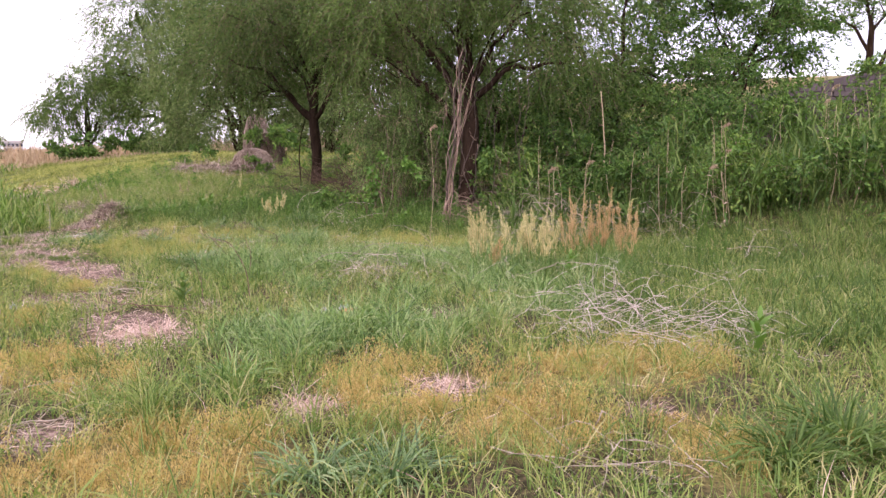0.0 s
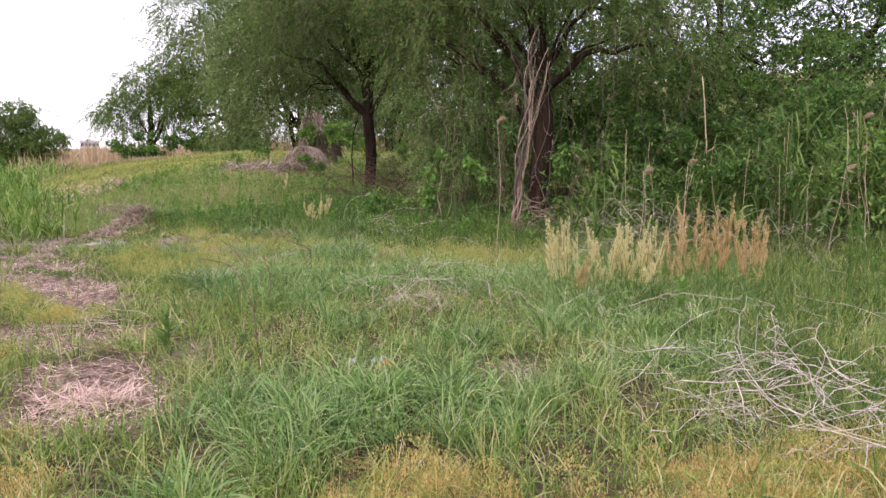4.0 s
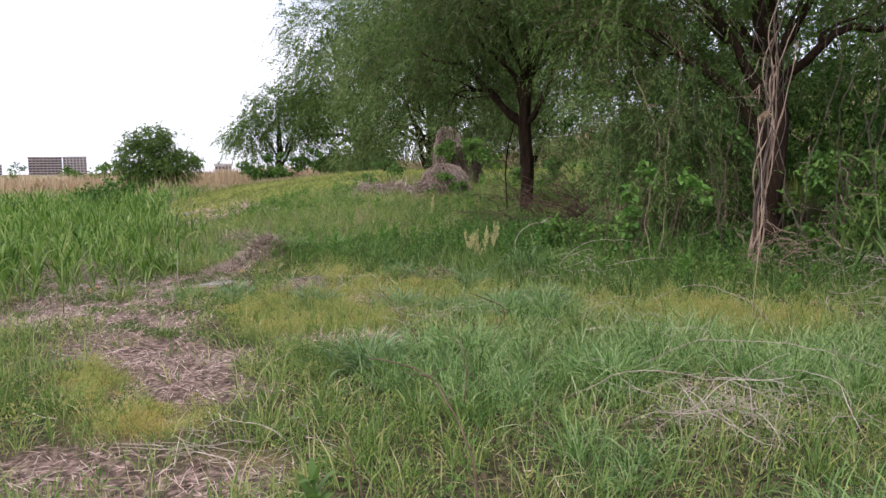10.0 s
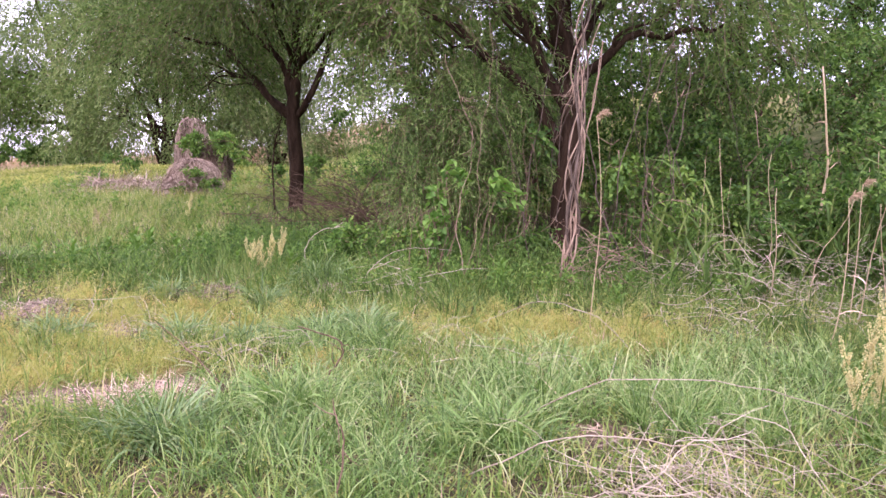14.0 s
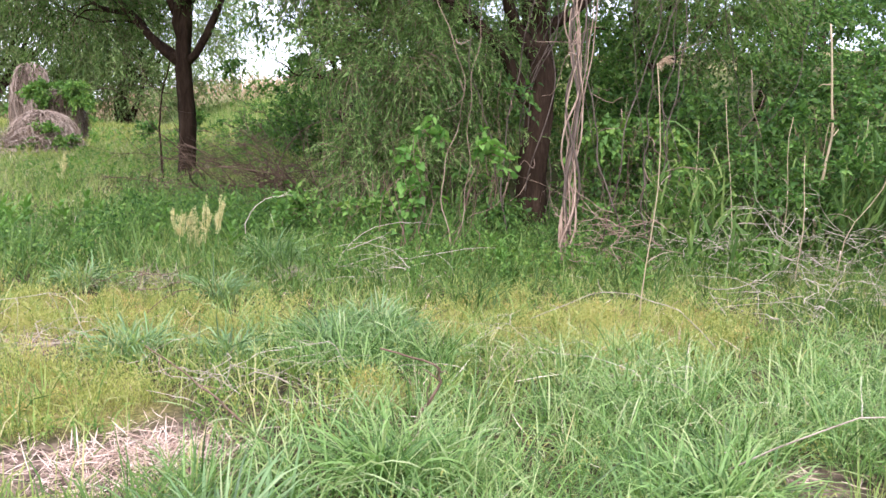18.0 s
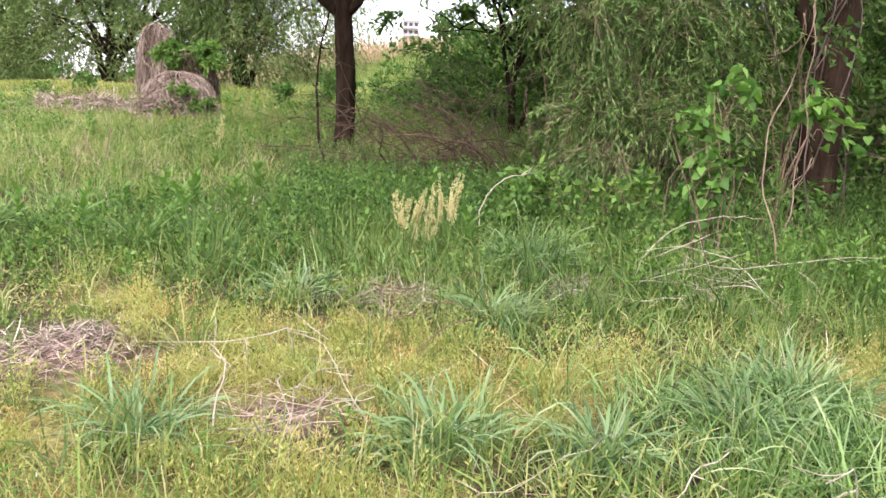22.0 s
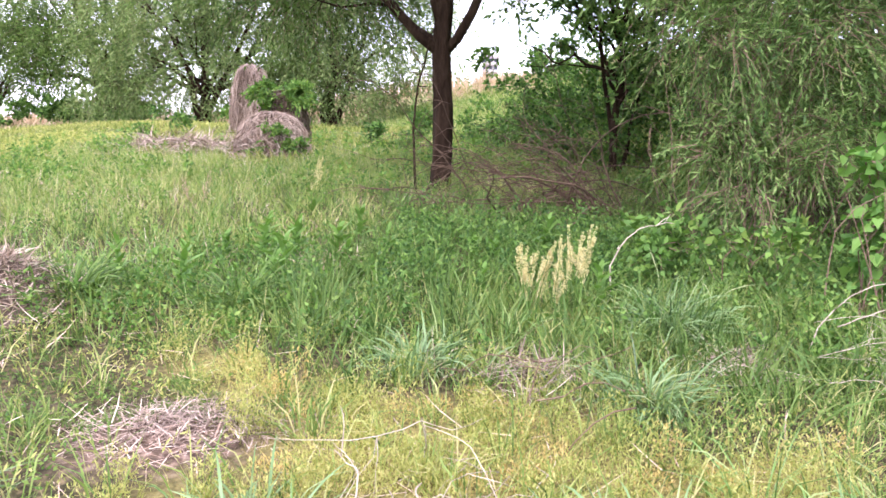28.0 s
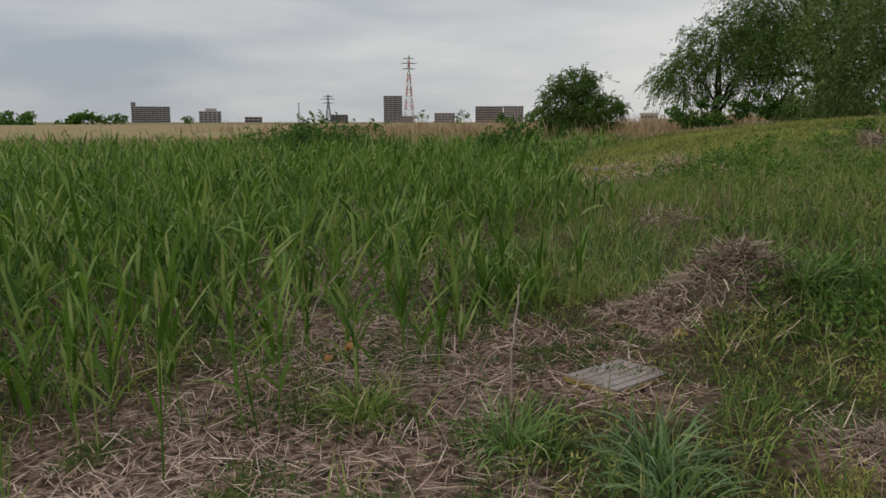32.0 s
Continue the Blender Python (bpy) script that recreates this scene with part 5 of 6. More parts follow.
bush("bush", -7.65, 22.8, [(0, 0, 0.3, 0.35, 0.25, 0.35), (-0.5, 0, 0.2, 0.4, 0.25, 0.2), (0.5, 0, 0.2, 0.4, 0.25, 0.25)], M_FRESH, "green weeds growing over the foot of the vine dome", 152, shoots=150, length=0.25, leaf_len=0.08, leaf_w=0.045)
heap("straw_heap", -6.76, 11.82, 0.52, 0.40, 0.28, 2400, 0.17, 0.0066, "brown heap of cut dead stems in the meadow", 56, mat=M_HEAP)
heap("straw_heap", -7.15, 11.35, 0.32, 0.32, 0.07, 700, 0.14, 0.0058, "low spill of dead stems below the heap", 57, mat=M_HEAP)
heap("straw_heap", -5.02, 10.25, 0.46, 0.25, 0.045, 1900, 0.085, 0.0034, "small flattened heap of pinkish straw", 58, mat=M_LITTER, core=False)
heap("straw_heap", -4.85, 13.3, 0.34, 0.24, 0.12, 260, 0.24, 0.006, "small nest of bleached grass stems", 59, core=False)
heap("straw_heap", -3.5, 10.95, 0.34, 0.28, 0.12, 420, 0.2, 0.0034, "brown clump of withered grass", 60, mat=M_LITTER, core=False)
heap("straw_heap", -1.25, 4.0, 0.26, 0.2, 0.08, 420, 0.16, 0.004, "grey tangle of withered stems on the litter", 61, mat=M_HEAP)
heap("straw_heap", -9.1, 10.6, 0.8, 0.5, 0.16, 700, 0.34, 0.007, "heap of broken reed stems among young reeds", 62, mat=M_HEAP)
heap("straw_heap", -13.0, 20.6, 0.6, 0.4, 0.3, 520, 0.38, 0.010, "brown tuft of withered grass in the far meadow", 164, core=False)
heap("straw_heap", -9.3, 14.8, 0.8, 0.4, 0.16, 420, 0.34, 0.007, "heap of broken stems at the reed edge", 64, mat=M_HEAP)
heap("straw_heap", -3.0, 7.65, 0.42, 0.3, 0.04, 900, 0.14, 0.0042, "tangle of pinkish straw on bare soil", 65)
heap("straw_heap", -1.33, 2.8, 0.4, 0.3, 0.06, 700, 0.2, 0.005, "tangle of pinkish straw on bare soil", 66)
heap("straw_heap", 0.7, 1.1, 0.25, 0.2, 0.04, 420, 0.16, 0.004, "little tangle of pinkish straw", 67)
heap("straw_heap", 1.55, 1.6, 0.25, 0.2, 0.04, 420, 0.16, 0.004, "little tangle of pinkish straw", 68)
heap("straw_heap", 0.05, 6.0, 0.42, 0.32, 0.13, 200, 0.34, 0.0036, "dome of drooping pale dead grass stems", 70, mat=M_TWIG, core=False)
heap("straw_heap", -2.35, 11.2, 0.3, 0.25, 0.14, 260, 0.22, 0.0036, "brown clump of withered grass in the weeds", 69, mat=M_LITTER, core=False)


# ---- twigs ----
def arch(rng, a, b, top, n=10, wob=0.05):
    s = np.linspace(0, 1, n)[:, None]
    P = np.asarray(a, float) * (1 - s) + np.asarray(b, float) * s
    P[:, 2:] += 4 * top * s * (1 - s)
    off = sum(np.sin(np.pi * k * s) * rng.normal(0, wob / k, (1, 3)) for k in (1, 2, 3, 5))
    return P + off


M_TWIGW = rough_mat("bleached_twig", [(0.36, 0.29, 0.245), (0.54, 0.455, 0.40), (0.72, 0.64, 0.575)], scale=14, fine=80, bump=0.3, island=0.3)


def kinked(rng, start, az, el, length, n, bent=1.0):
    """A crooked line that strays from its heading."""
    az = az + np.cumsum(rng.normal(0, 0.26 * bent, n - 1))
    el = el + np.cumsum(rng.normal(0, 0.2 * bent, n - 1)) - np.linspace(0, 0.35 * bent, n - 1)
    step = np.stack([np.cos(az) * np.cos(el), np.sin(az) * np.cos(el), np.sin(el)], 1) * length / (n - 1)
    return np.concatenate([[start], start + np.cumsum(step, 0)])


def twig_pile(x, y, rx, ry, high, n, label, seed, mat=M_TWIG, r=0.0025, length=0.72):
    rng = np.random.default_rng(seed)
    z = float(height(x, y))
    e = thing("twig_pile", (x, y, z), label, "twigs", "piles of bleached twigs")
    for i in range(int(n * 1.25)):
        L = length * rng.choice([0.4, 0.7, 1.0, 1.35]) * rng.uniform(0.8, 1.2)
        a, el = rng.uniform(0, 6.283), rng.normal(0.12, 0.3)
        c = rng.normal(0, 0.45, 2) * (rx, ry)
        P = kinked(rng, (*(c - 0.45 * L * np.array([math.cos(a), math.sin(a)])), rng.random() * high * 0.7), a, el, L, 9)
        P[:, 2] = np.clip(P[:, 2], 0.015, high * 1.25)
        q = r * rng.choice([0.55, 0.8, 1.1, 1.7])
        bits = [tube(P, np.linspace(q, q * 0.4, 9), 4)]
        for _ in range(rng.integers(1, 4)):
            k = rng.integers(2, 8)
            Q = kinked(rng, P[k], a + rng.choice([-1, 1]) * rng.uniform(0.4, 1.1), rng.normal(0.1, 0.4), L * rng.uniform(0.15, 0.4), 5)
            Q[:, 2] = np.maximum(Q[:, 2], 0.012)
            bits.append(tube(Q, np.linspace(q * 0.6, q * 0.25, 5), 4))
        part("twig", join(bits), mat, e, smooth=True)
    return e


for i, (px, py, rx, ry, hi, n, lab, mat) in enumerate([
        (2.95, 3.0, 0.75, 0.55, 0.5, 50, "sprawling pile of bleached forked twigs over the grass", M_TWIGW), (3.8, 3.3, 0.8, 0.6, 0.5, 46, "bleached twigs piled beside the dark tuft", M_TWIGW), (2.7, 3.65, 0.8, 0.6, 0.5, 40, "arching bleached twigs tangled in grass", M_TWIGW),
        (0.1, 6.0, 0.55, 0.4, 0.24, 30, "small dome of pale dead stems", M_TWIG), (0.9, 6.1, 0.8, 0.5, 0.25, 16, "loose pale stems lying in lush grass", M_TWIG),
        (1.9, 5.7, 0.7, 0.5, 0.30, 18, "bleached twigs beside the seeding dock", M_TWIG), (2.5, 9.95, 0.7, 0.4, 0.45, 26, "bleached twigs at the edge of the reeds", M_TWIG),
        (-1.05, 8.9, 0.6, 0.35, 0.20, 14, "pale dead stems lying in the grass", M_TWIG), (2.5, 0.3, 0.5, 0.35, 0.16, 16, "broken twigs on yellow ground cover", M_TWIG),
        (-0.85, 0.55, 0.5, 0.4, 0.16, 16, "broken pale twigs on bare litter", M_TWIG), (-4.0, 9.58, 0.32, 0.28, 0.22, 16, "little pile of dry stems", M_TWIG),
        (-1.62, 11.05, 0.38, 0.3, 0.5, 26, "bristling dry stems in front of the willow", M_TWIG), (-2.5, 8.3, 0.45, 0.35, 0.22, 18, "pale dead stems beside bare litter", M_TWIG),
        (-0.2, 8.5, 0.6, 0.4, 0.2, 12, "pale sticks lying on yellow weeds", M_TWIG), (1.7, 9.9, 0.7, 0.4, 0.35, 16, "bleached sticks in the grass", M_TWIG),
        (-3.4, 10.6, 0.4, 0.3, 0.35, 12, "brown broken stems in the grass", M_TWIGB), (1.6, 11.6, 0.8, 0.5, 0.6, 34, "pale dead stems under the vines", M_TWIG),
        (-8.9, 10.2, 0.8, 0.6, 0.35, 18, "dead reed stems lying crosswise", M_TWIG), (-7.2, 9.2, 0.7, 0.5, 0.12, 16, "broken stems on the litter", M_TWIG),
        (-2.6, 5.0, 0.6, 0.5, 0.10, 16, "twigs scattered on bare litter", M_TWIG), (4.3, 6.0, 1.0, 0.6, 0.35, 18, "bleached twigs in the grass near the thicket", M_TWIG), (5.4, 8.2, 0.8, 0.5, 0.5, 16, "bleached twigs at the foot of the thicket", M_TWIG), (2.9, 11.2, 0.9, 0.5, 0.6, 34, "dead stems tangled in front of the thicket", M_TWIG), (2.2, 11.0, 0.8, 0.4, 0.9, 40, "tan dead stems leaning in front of the thicket", M_TWIG), (3.6, 10.7, 0.9, 0.4, 0.9, 40, "tan dead stems leaning among the reeds", M_TWIG), (4.7, 10.2, 0.8, 0.4, 0.8, 30, "tan dead stems leaning among the reeds", M_TWIG)]):
    twig_pile(px, py, rx, ry, hi, n, lab, 70 + i, mat)
twig_pile(0.8, 11.65, 0.6, 0.3, 0.9, 44, "pinkish dead stems tangled at the foot of the vines", 120, M_VINE, 0.0042, 0.8)


def stem(name, pts, r, mat, label, seed, category="dead plant", group=""):
    """One long dead stem along a bowed line from its foot."""
    rng = np.random.default_rng(seed)
    x, y = pts[0][:2]
    e = thing(name, (x, y, float(height(x, y))), label, category, group)
    P = np.array([(a - x, b - y, c) for a, b, c in pts], float)
    s = np.linspace(0, len(P) - 1, 16)
    Q = np.stack([np.interp(s, np.arange(len(P)), P[:, k]) for k in range(3)], 1)
    for _ in range(2):
        Q[1:-1] = (Q[:-2] + Q[2:] + 2 * Q[1:-1]) / 4
    part("stalk", tube(Q + rng.normal(0, 0.006, Q.shape), np.linspace(r, r * 0.45, 16), 6), mat, e, smooth=True)
    for _ in range(3):
        k = rng.integers(5, 14)
        part("side_twig", tube(wander(rng, Q[k], Q[k] + rng.normal(0, 0.07, 3), 4, 0.01), np.linspace(r * 0.5, r * 0.2, 4), 5), mat, e)
    return e


stem("dead_plant", [(-0.9, 4.34, 0), (-0.92, 4.33, 0.31), (-1.01, 4.37, 0.53), (-1.17, 4.43, 0.71), (-1.48, 4.49, 0.74)], 0.006, M_TWIGB, "dark bowed dead stem in the grass", 91)
stem("dead_plant", [(-1.0, 3.6, 0.05), (-1.5, 3.75, 0.12), (-2.1, 3.8, 0.10), (-2.6, 3.9, 0.22)], 0.008, M_TWIGB, "dark fallen stem lying over the litter", 92)
stem("dead_plant", [(-1.87, 7.6, 0), (-1.78, 7.64, 0.18), (-1.68, 7.65, 0.31), (-1.72, 7.62, 0.42), (-1.98, 7.6, 0.5)], 0.009, M_TWIGB, "thick brown hooked stem rising from the grass", 93)
stem("dead_plant", [(-2.42, 7.6, 0.02), (-2.75, 7.75, 0.28), (-3.02, 7.86, 0.45)], 0.006, M_TWIGB, "dark slanting dead stem", 94)
stem("dead_plant", [(-2.82, 12.4, 0.0), (-2.8, 12.4, 0.42), (-2.62, 12.5, 0.6), (-2.25, 12.7, 0.62)], 0.006, M_TWIG, "pale bowed dead stem", 95)
stem("dead_plant", [(-1.5, 5.9, 0.0), (-1.45, 5.85, 0.4), (-1.5, 5.8, 0.62)], 0.006, M_TWIGB, "upright dark dead stem with brown seed heads", 96)
stem("dead_plant", [(-1.33, 4.13, 0.0), (-1.36, 4.12, 0.35), (-1.42, 4.08, 0.58)], 0.0055, M_TWIGB, "slender dark dead stem", 97)
stem("dead_plant", [(-6.6, 9.55, 0.0), (-6.65, 9.6, 0.3), (-6.7, 9.7, 0.6)], 0.008, M_TWIG, "pale upright broken reed stem", 98)
stem("dead_plant", [(-8.2, 9.3, 0.0), (-8.3, 9.5, 0.3), (-8.2, 9.8, 0.6)], 0.009, M_TWIG, "pale leaning broken reed stem", 99)
stem("dead_plant", [(0.6, 9.0, 0.0), (0.3, 9.1, 0.35), (-0.2, 9.3, 0.45), (-0.7, 9.4, 0.2)], 0.0042, M_TWIG, "long pale stem bowed over the grass", 100)
stem("dead_plant", [(-0.6, 7.1, 0.1), (-0.1, 6.9, 0.42), (0.6, 6.7, 0.46), (1.2, 6.5, 0.3)], 0.0042, M_TWIG, "long pale stem lying across lush grass", 101)
stem("dead_plant", [(-0.9, 6.2, 0.1), (-0.5, 6.0, 0.4), (0.1, 5.8, 0.42), (0.4, 5.6, 0.36)], 0.0042, M_TWIG, "long pale stem running into the dome of stems", 102)
stem("dead_plant", [(3.45, 12.0, 0.0), (3.52, 12.0, 0.9), (3.57, 11.98, 1.6), (3.47, 12.05, 2.7)], 0.02, M_TAN, "thick tan dead reed cane leaning at the thicket", 104)
stem("dead_plant", [(-4.5, 18.3, 0.0), (-4.55, 18.32, 0.8), (-4.5, 18.3, 1.5), (-4.3, 18.4, 2.3)], 0.022, M_BARK, "slim dark dead stem beside the forked willow", 105)
stem("dead_plant", [(2.0, 6.2, 0.1), (2.5, 6.1, 0.3), (3.1, 5.9, 0.3)], 0.007, M_TWIG, "long bleached stick in the grass", 103)

M_DEADWOOD = rough_mat("dead_wood", [(0.038, 0.023, 0.014), (0.095, 0.06, 0.04), (0.185, 0.125, 0.087)], scale=10, bump=0.4, bump_dist=0.004, island=0.3)
# Fallen brown brush beside the forked willow: fine boughs that fan out from where they broke.
rng = np.random.default_rng(110)
for i in range(60):
    bx, by = (-2.2 + rng.normal(0, 0.4), 16.3 + rng.normal(0, 0.4)) if i % 2 else (-3.0 + rng.normal(0, 0.8), 16.8 + rng.normal(0, 0.5))
    e = thing("fallen_branch", (bx, by, float(height(bx, by))), "brown bare fallen branch arching in the brush", "branch", "fallen branches")
    a = math.pi + rng.normal(0, 0.55) if i % 4 else rng.uniform(0, 6.283)
    P = kinked(rng, np.array([0, 0, 0.1]), a, rng.uniform(0.2, 0.95), rng.uniform(1.2, 2.6), 14, 0.75)
    P[:, 2] += -0.15 * np.linspace(0, 1, 14) ** 2
    P[:, 2] = np.maximum(P[:, 2], 0.05)
    r0 = rng.choice([0.006, 0.008, 0.013])
    part("bough", tube(P, np.linspace(r0, 0.003, 14), 6), M_DEADWOOD, e, smooth=True)
    for _ in range(8):
        k = rng.integers(2, 13)
        part("side_twig", tube(kinked(rng, P[k], a + rng.normal(0, 0.8), rng.normal(0.15, 0.4), rng.uniform(0.25, 0.7), 8, 0.7), np.linspace(0.004, 0.0016, 8), 4), M_DEADWOOD, e)


# ---- climbing vines ----
def vine(x, y, n, top, spread_top, label, seed, r=0.014, twist=0.06, hug=None, mat=M_VINE, wob=1.0, turns=1.0):
    rng = np.random.default_rng(seed)
    z = float(height(x, y))
    e = thing("climbing_vine", (x, y, z), label, "vine", "vines on the willow")
    for i in range(n):
        s = np.linspace(0, 1, 30)
        a0, w = rng.uniform(0, 6.283), turns * rng.uniform(4, 9) * rng.choice([-1, 1, 1])
        rad = twist * rng.uniform(0.5, 1.4) * (1 + 0.6 * (1 - s) ** 3 + 0.5 * s)
        tx, ty = rng.normal(0, spread_top, 2) if hug is None else np.array(hug) + rng.normal(0, spread_top, 2)
        P = np.stack([tx * s**1.5 + rad * np.cos(a0 + w * s), ty * s**1.5 + rad * np.sin(a0 + w * s), -0.05 + (top * rng.uniform(0.75, 1.1)) * s], 1)
        P[:, :2] += wob * 0.04 * np.sin(s[:, None] * rng.uniform(8, 20) + rng.uniform(0, 6, (1, 2))) + wob * 0.016 * np.sin(s[:, None] * rng.uniform(25, 45) + rng.uniform(0, 6, (1, 2)))
        part("vine_stem", tube(P, np.linspace(r, r * 0.6, 30) * rng.uniform(0.5, 1.4), 6), mat if i % 5 < 3 else M_VINED, e, smooth=True)
    for i in range(max(2, n // 2)):
        a = rng.uniform(0, 6.283)
        h = rng.uniform(0.2, top * 0.8)
        part("tendril", tube(arch(rng, (0, 0, h), (0.5 * math.cos(a), 0.4 * math.sin(a), max(0.05, h + rng.normal(0, 0.4))), -0.08, 10, 0.07), np.linspace(0.006, 0.002, 10), 5), M_VINE, e)
    return e


bush("bush", 0.15, 13.3, [(-0.15, 0, 0.8, 0.22, 0.2, 0.6), (-0.1, 0, 1.8, 0.25, 0.2, 0.45)], M_BUSH, "dark leafy shoots beside the willow trunk", 153, shoots=110, k=9, length=0.35, leaf_len=0.085, leaf_w=0.05, broad=True)
bush("bush", 1.15, 13.0, [(0.1, 0, 0.7, 0.28, 0.25, 0.6), (0.2, 0, 1.7, 0.3, 0.25, 0.5), (0.6, 0, 1.2, 0.3, 0.25, 0.5)], M_WEED, "leafy shoots between the willow trunk and the vines", 154, shoots=150, k=9, length=0.35, leaf_len=0.09, leaf_w=0.06, broad=True)
vine(0.45, 11.8, 12, 3.7, 0.07, "thick twisted bundle of pinkish vine stems", 121, 0.013, 0.042, hug=(0.3, 0.8), wob=0.35, turns=1.7)
vine(1.05, 12.0, 3, 3.4, 0.35, "loose brown vine stems beside the bundle", 129, 0.007, 0.07, mat=M_VINED)
vine(1.45, 12.2, 3, 3.4, 0.25, "loose hanging vine stems", 122, 0.007, 0.06, mat=M_VINED)
vine(-0.75, 11.75, 2, 3.0, 0.3, "thin pale vine stems hanging from the willow", 123, 0.006, 0.05)
vine(0.66, 13.7, 6, 4.0, 0.06, "dark vine stems clasping the willow trunk", 124, 0.008, 0.15, hug=(0.14, 0.12), mat=M_VINED, wob=0.6)
vine(2.0, 12.6, 3, 3.6, 0.4, "thin vine stems hanging beside the willow", 125, 0.006, 0.08, mat=M_VINED)
vine(2.9, 12.6, 2, 3.4, 0.5, "thin drooping vine stems", 126, 0.006, 0.08, mat=M_VINED)
vine(0.1, 12.9, 2, 3.8, 0.4, "thin vine stems reaching into the willow", 127, 0.007, 0.08, mat=M_VINED)
bush("climbing_vine", -1.1, 12.05, [(-0.2, 0, 1.05, 0.24, 0.18, 0.2), (0.62, 0.0, 1.1, 0.17, 0.14, 0.2), (0.1, 0, 0.82, 0.24, 0.18, 0.16), (0.05, 0.1, 1.35, 0.14, 0.12, 0.08), (0.55, 0, 0.62, 0.14, 0.14, 0.12)], M_VINELEAF,
     "green broad-leaved creeper climbing dead stems", 128, shoots=84, k=4, length=0.24, droop=0.6, leaf_len=0.10, leaf_w=0.088, stem=M_TWIGB, category="creeper", broad=True)


# ---- seeding dock ----
def dock(x, y, tall, spikes, mat, label, seed, leafy=True):
    rng = np.random.default_rng(seed)
    e = thing("dock_plant", (x, y, float(height(x, y))), label, "dock plant", "seeding docks")
    for i in range(spikes):
        a, h = rng.uniform(0, 6.283), tall * rng.uniform(0.75, 1.1)
        f = rng.normal(0, 0.05, 2)
        t = f + rng.normal(0, 0.05, 2) + 0.14 * np.array([math.cos(a), math.sin(a)])
        P = wander(rng, (*f, 0), (*t, h), 8, 0.015)
        st = part("stalk", tube(P, np.linspace(0.006, 0.002, 8), 6), M_WEED, e, smooth=True)
        pts, way = [], []
        for b in range(12):
            s0 = rng.uniform(0.34, 0.9)
            o = np.array([np.interp(s0, np.linspace(0, 1, 8), P[:, c]) for c in range(3)])
            az = rng.uniform(0, 6.283)
            L = 0.22 * tall * rng.uniform(0.6, 1.2) * (1.2 - s0)
            d = np.array([math.cos(az) * 0.42, math.sin(az) * 0.42, 0.9])
            if b == 0:
                o, d, L = P[4], (P[7] - P[4]) / np.linalg.norm(P[7] - P[4]), float(np.linalg.norm(P[7] - P[4]))
            m = int((300 if x < -3 else 260) * L / 0.3) + 6
            s = rng.random(m)
            rr = (0.012 if x < -3 else 0.013) * (1.1 - 0.8 * s) * np.sqrt(rng.random(m))
            aa = rng.uniform(0, 6.283, m)
            pts.append(o + d * (s * L)[:, None] + np.stack([np.cos(aa) * rr, np.sin(aa) * rr, 0 * rr], 1))
            way.append(np.stack([np.cos(aa), np.sin(aa), rng.normal(0.1, 0.5, m)], 1))
        pts, way = np.concatenate(pts), np.concatenate(way)
        m = len(pts)
        part("seed_head", leaves(rng, pts, way, (0.5 if x < -3 else 0.62) * rng.uniform(0.012, 0.022, m), (0.45 if x < -3 else 0.55) * rng.uniform(0.008, 0.014, m)), mat, st)["kind"] = "stuff"
    if leafy:
        for _ in range(9):
            a = rng.uniform(0, 6.283, 1)
            part("leaf", strips(rng, np.stack([0.02 * np.cos(a), 0.02 * np.sin(a), 0 * a], 1), a, rng.uniform(0.16, 0.3, 1), rng.uniform(0.03, 0.055, 1), rng.uniform(0.3, 0.9, 1), rng.uniform(0.3, 1.2, 1), 5, 0.3), M_WEED, e)
    return e


for i, (dx, dy, h, n, mat, lab) in enumerate([
        (1.52, 6.62, 0.98, 6, M_SEED, "cream seeding dock standing in tall grass"), (1.44, 6.9, 0.78, 4, M_SEED, "cream seeding dock standing in tall grass"), (1.62, 6.85, 0.55, 4, M_SEEDO, "short rusty seeding dock"), (1.88, 6.75, 0.86, 5, M_SEED, "cream seeding dock standing in tall grass"), (2.08, 6.95, 0.90, 6, M_SEED, "cream seeding dock standing in tall grass"),
        (2.28, 6.75, 0.94, 5, M_SEED, "cream seeding dock standing in tall grass"), (2.45, 7.05, 0.85, 4, M_SEED, "cream seeding dock standing in tall grass"), (2.72, 6.95, 1.16, 5, M_SEEDO, "rusty seeding dock near the reeds"), (2.92, 7.3, 0.95, 4, M_SEEDO, "rusty seeding dock near the reeds"), (3.12, 7.2, 1.12, 5, M_SEEDO, "rusty seeding dock near the reeds"),
        (3.36, 7.05, 0.98, 5, M_SEEDO, "rusty seeding dock near the reeds"), (3.55, 7.4, 0.9, 4, M_SEEDO, "rusty seeding dock near the reeds"),
        (-3.15, 12.05, 0.7, 6, M_SEED, "cream seeding dock alone in the meadow"), (-3.42, 12.05, 0.62, 5, M_SEED, "cream seeding dock alone in the meadow"),
        (-1.38, 10.4, 0.66, 2, M_FRESH, "green dock spike rising from the grass"), (4.5, 7.4, 1.05, 4, M_FRESH, "tall pale green dock spike at the thicket edge"), (4.75, 7.2, 0.85, 3, M_FRESH, "pale green dock spike at the thicket edge"), (-0.6, 11.8, 0.8, 2, M_WEED, "green dock spike in front of the vines"),
        (-6.6, 15.4, 0.6, 2, M_PLUME, "thin withered dock spike in the meadow"), (-5.6, 16.2, 0.7, 2, M_SEED, "thin pale dock spike in the meadow"), (-8.4, 14.6, 0.6, 2, M_PLUME, "thin withered dock spike in the meadow")]):
    dock(dx, dy, h, n, mat, lab, 140 + i)


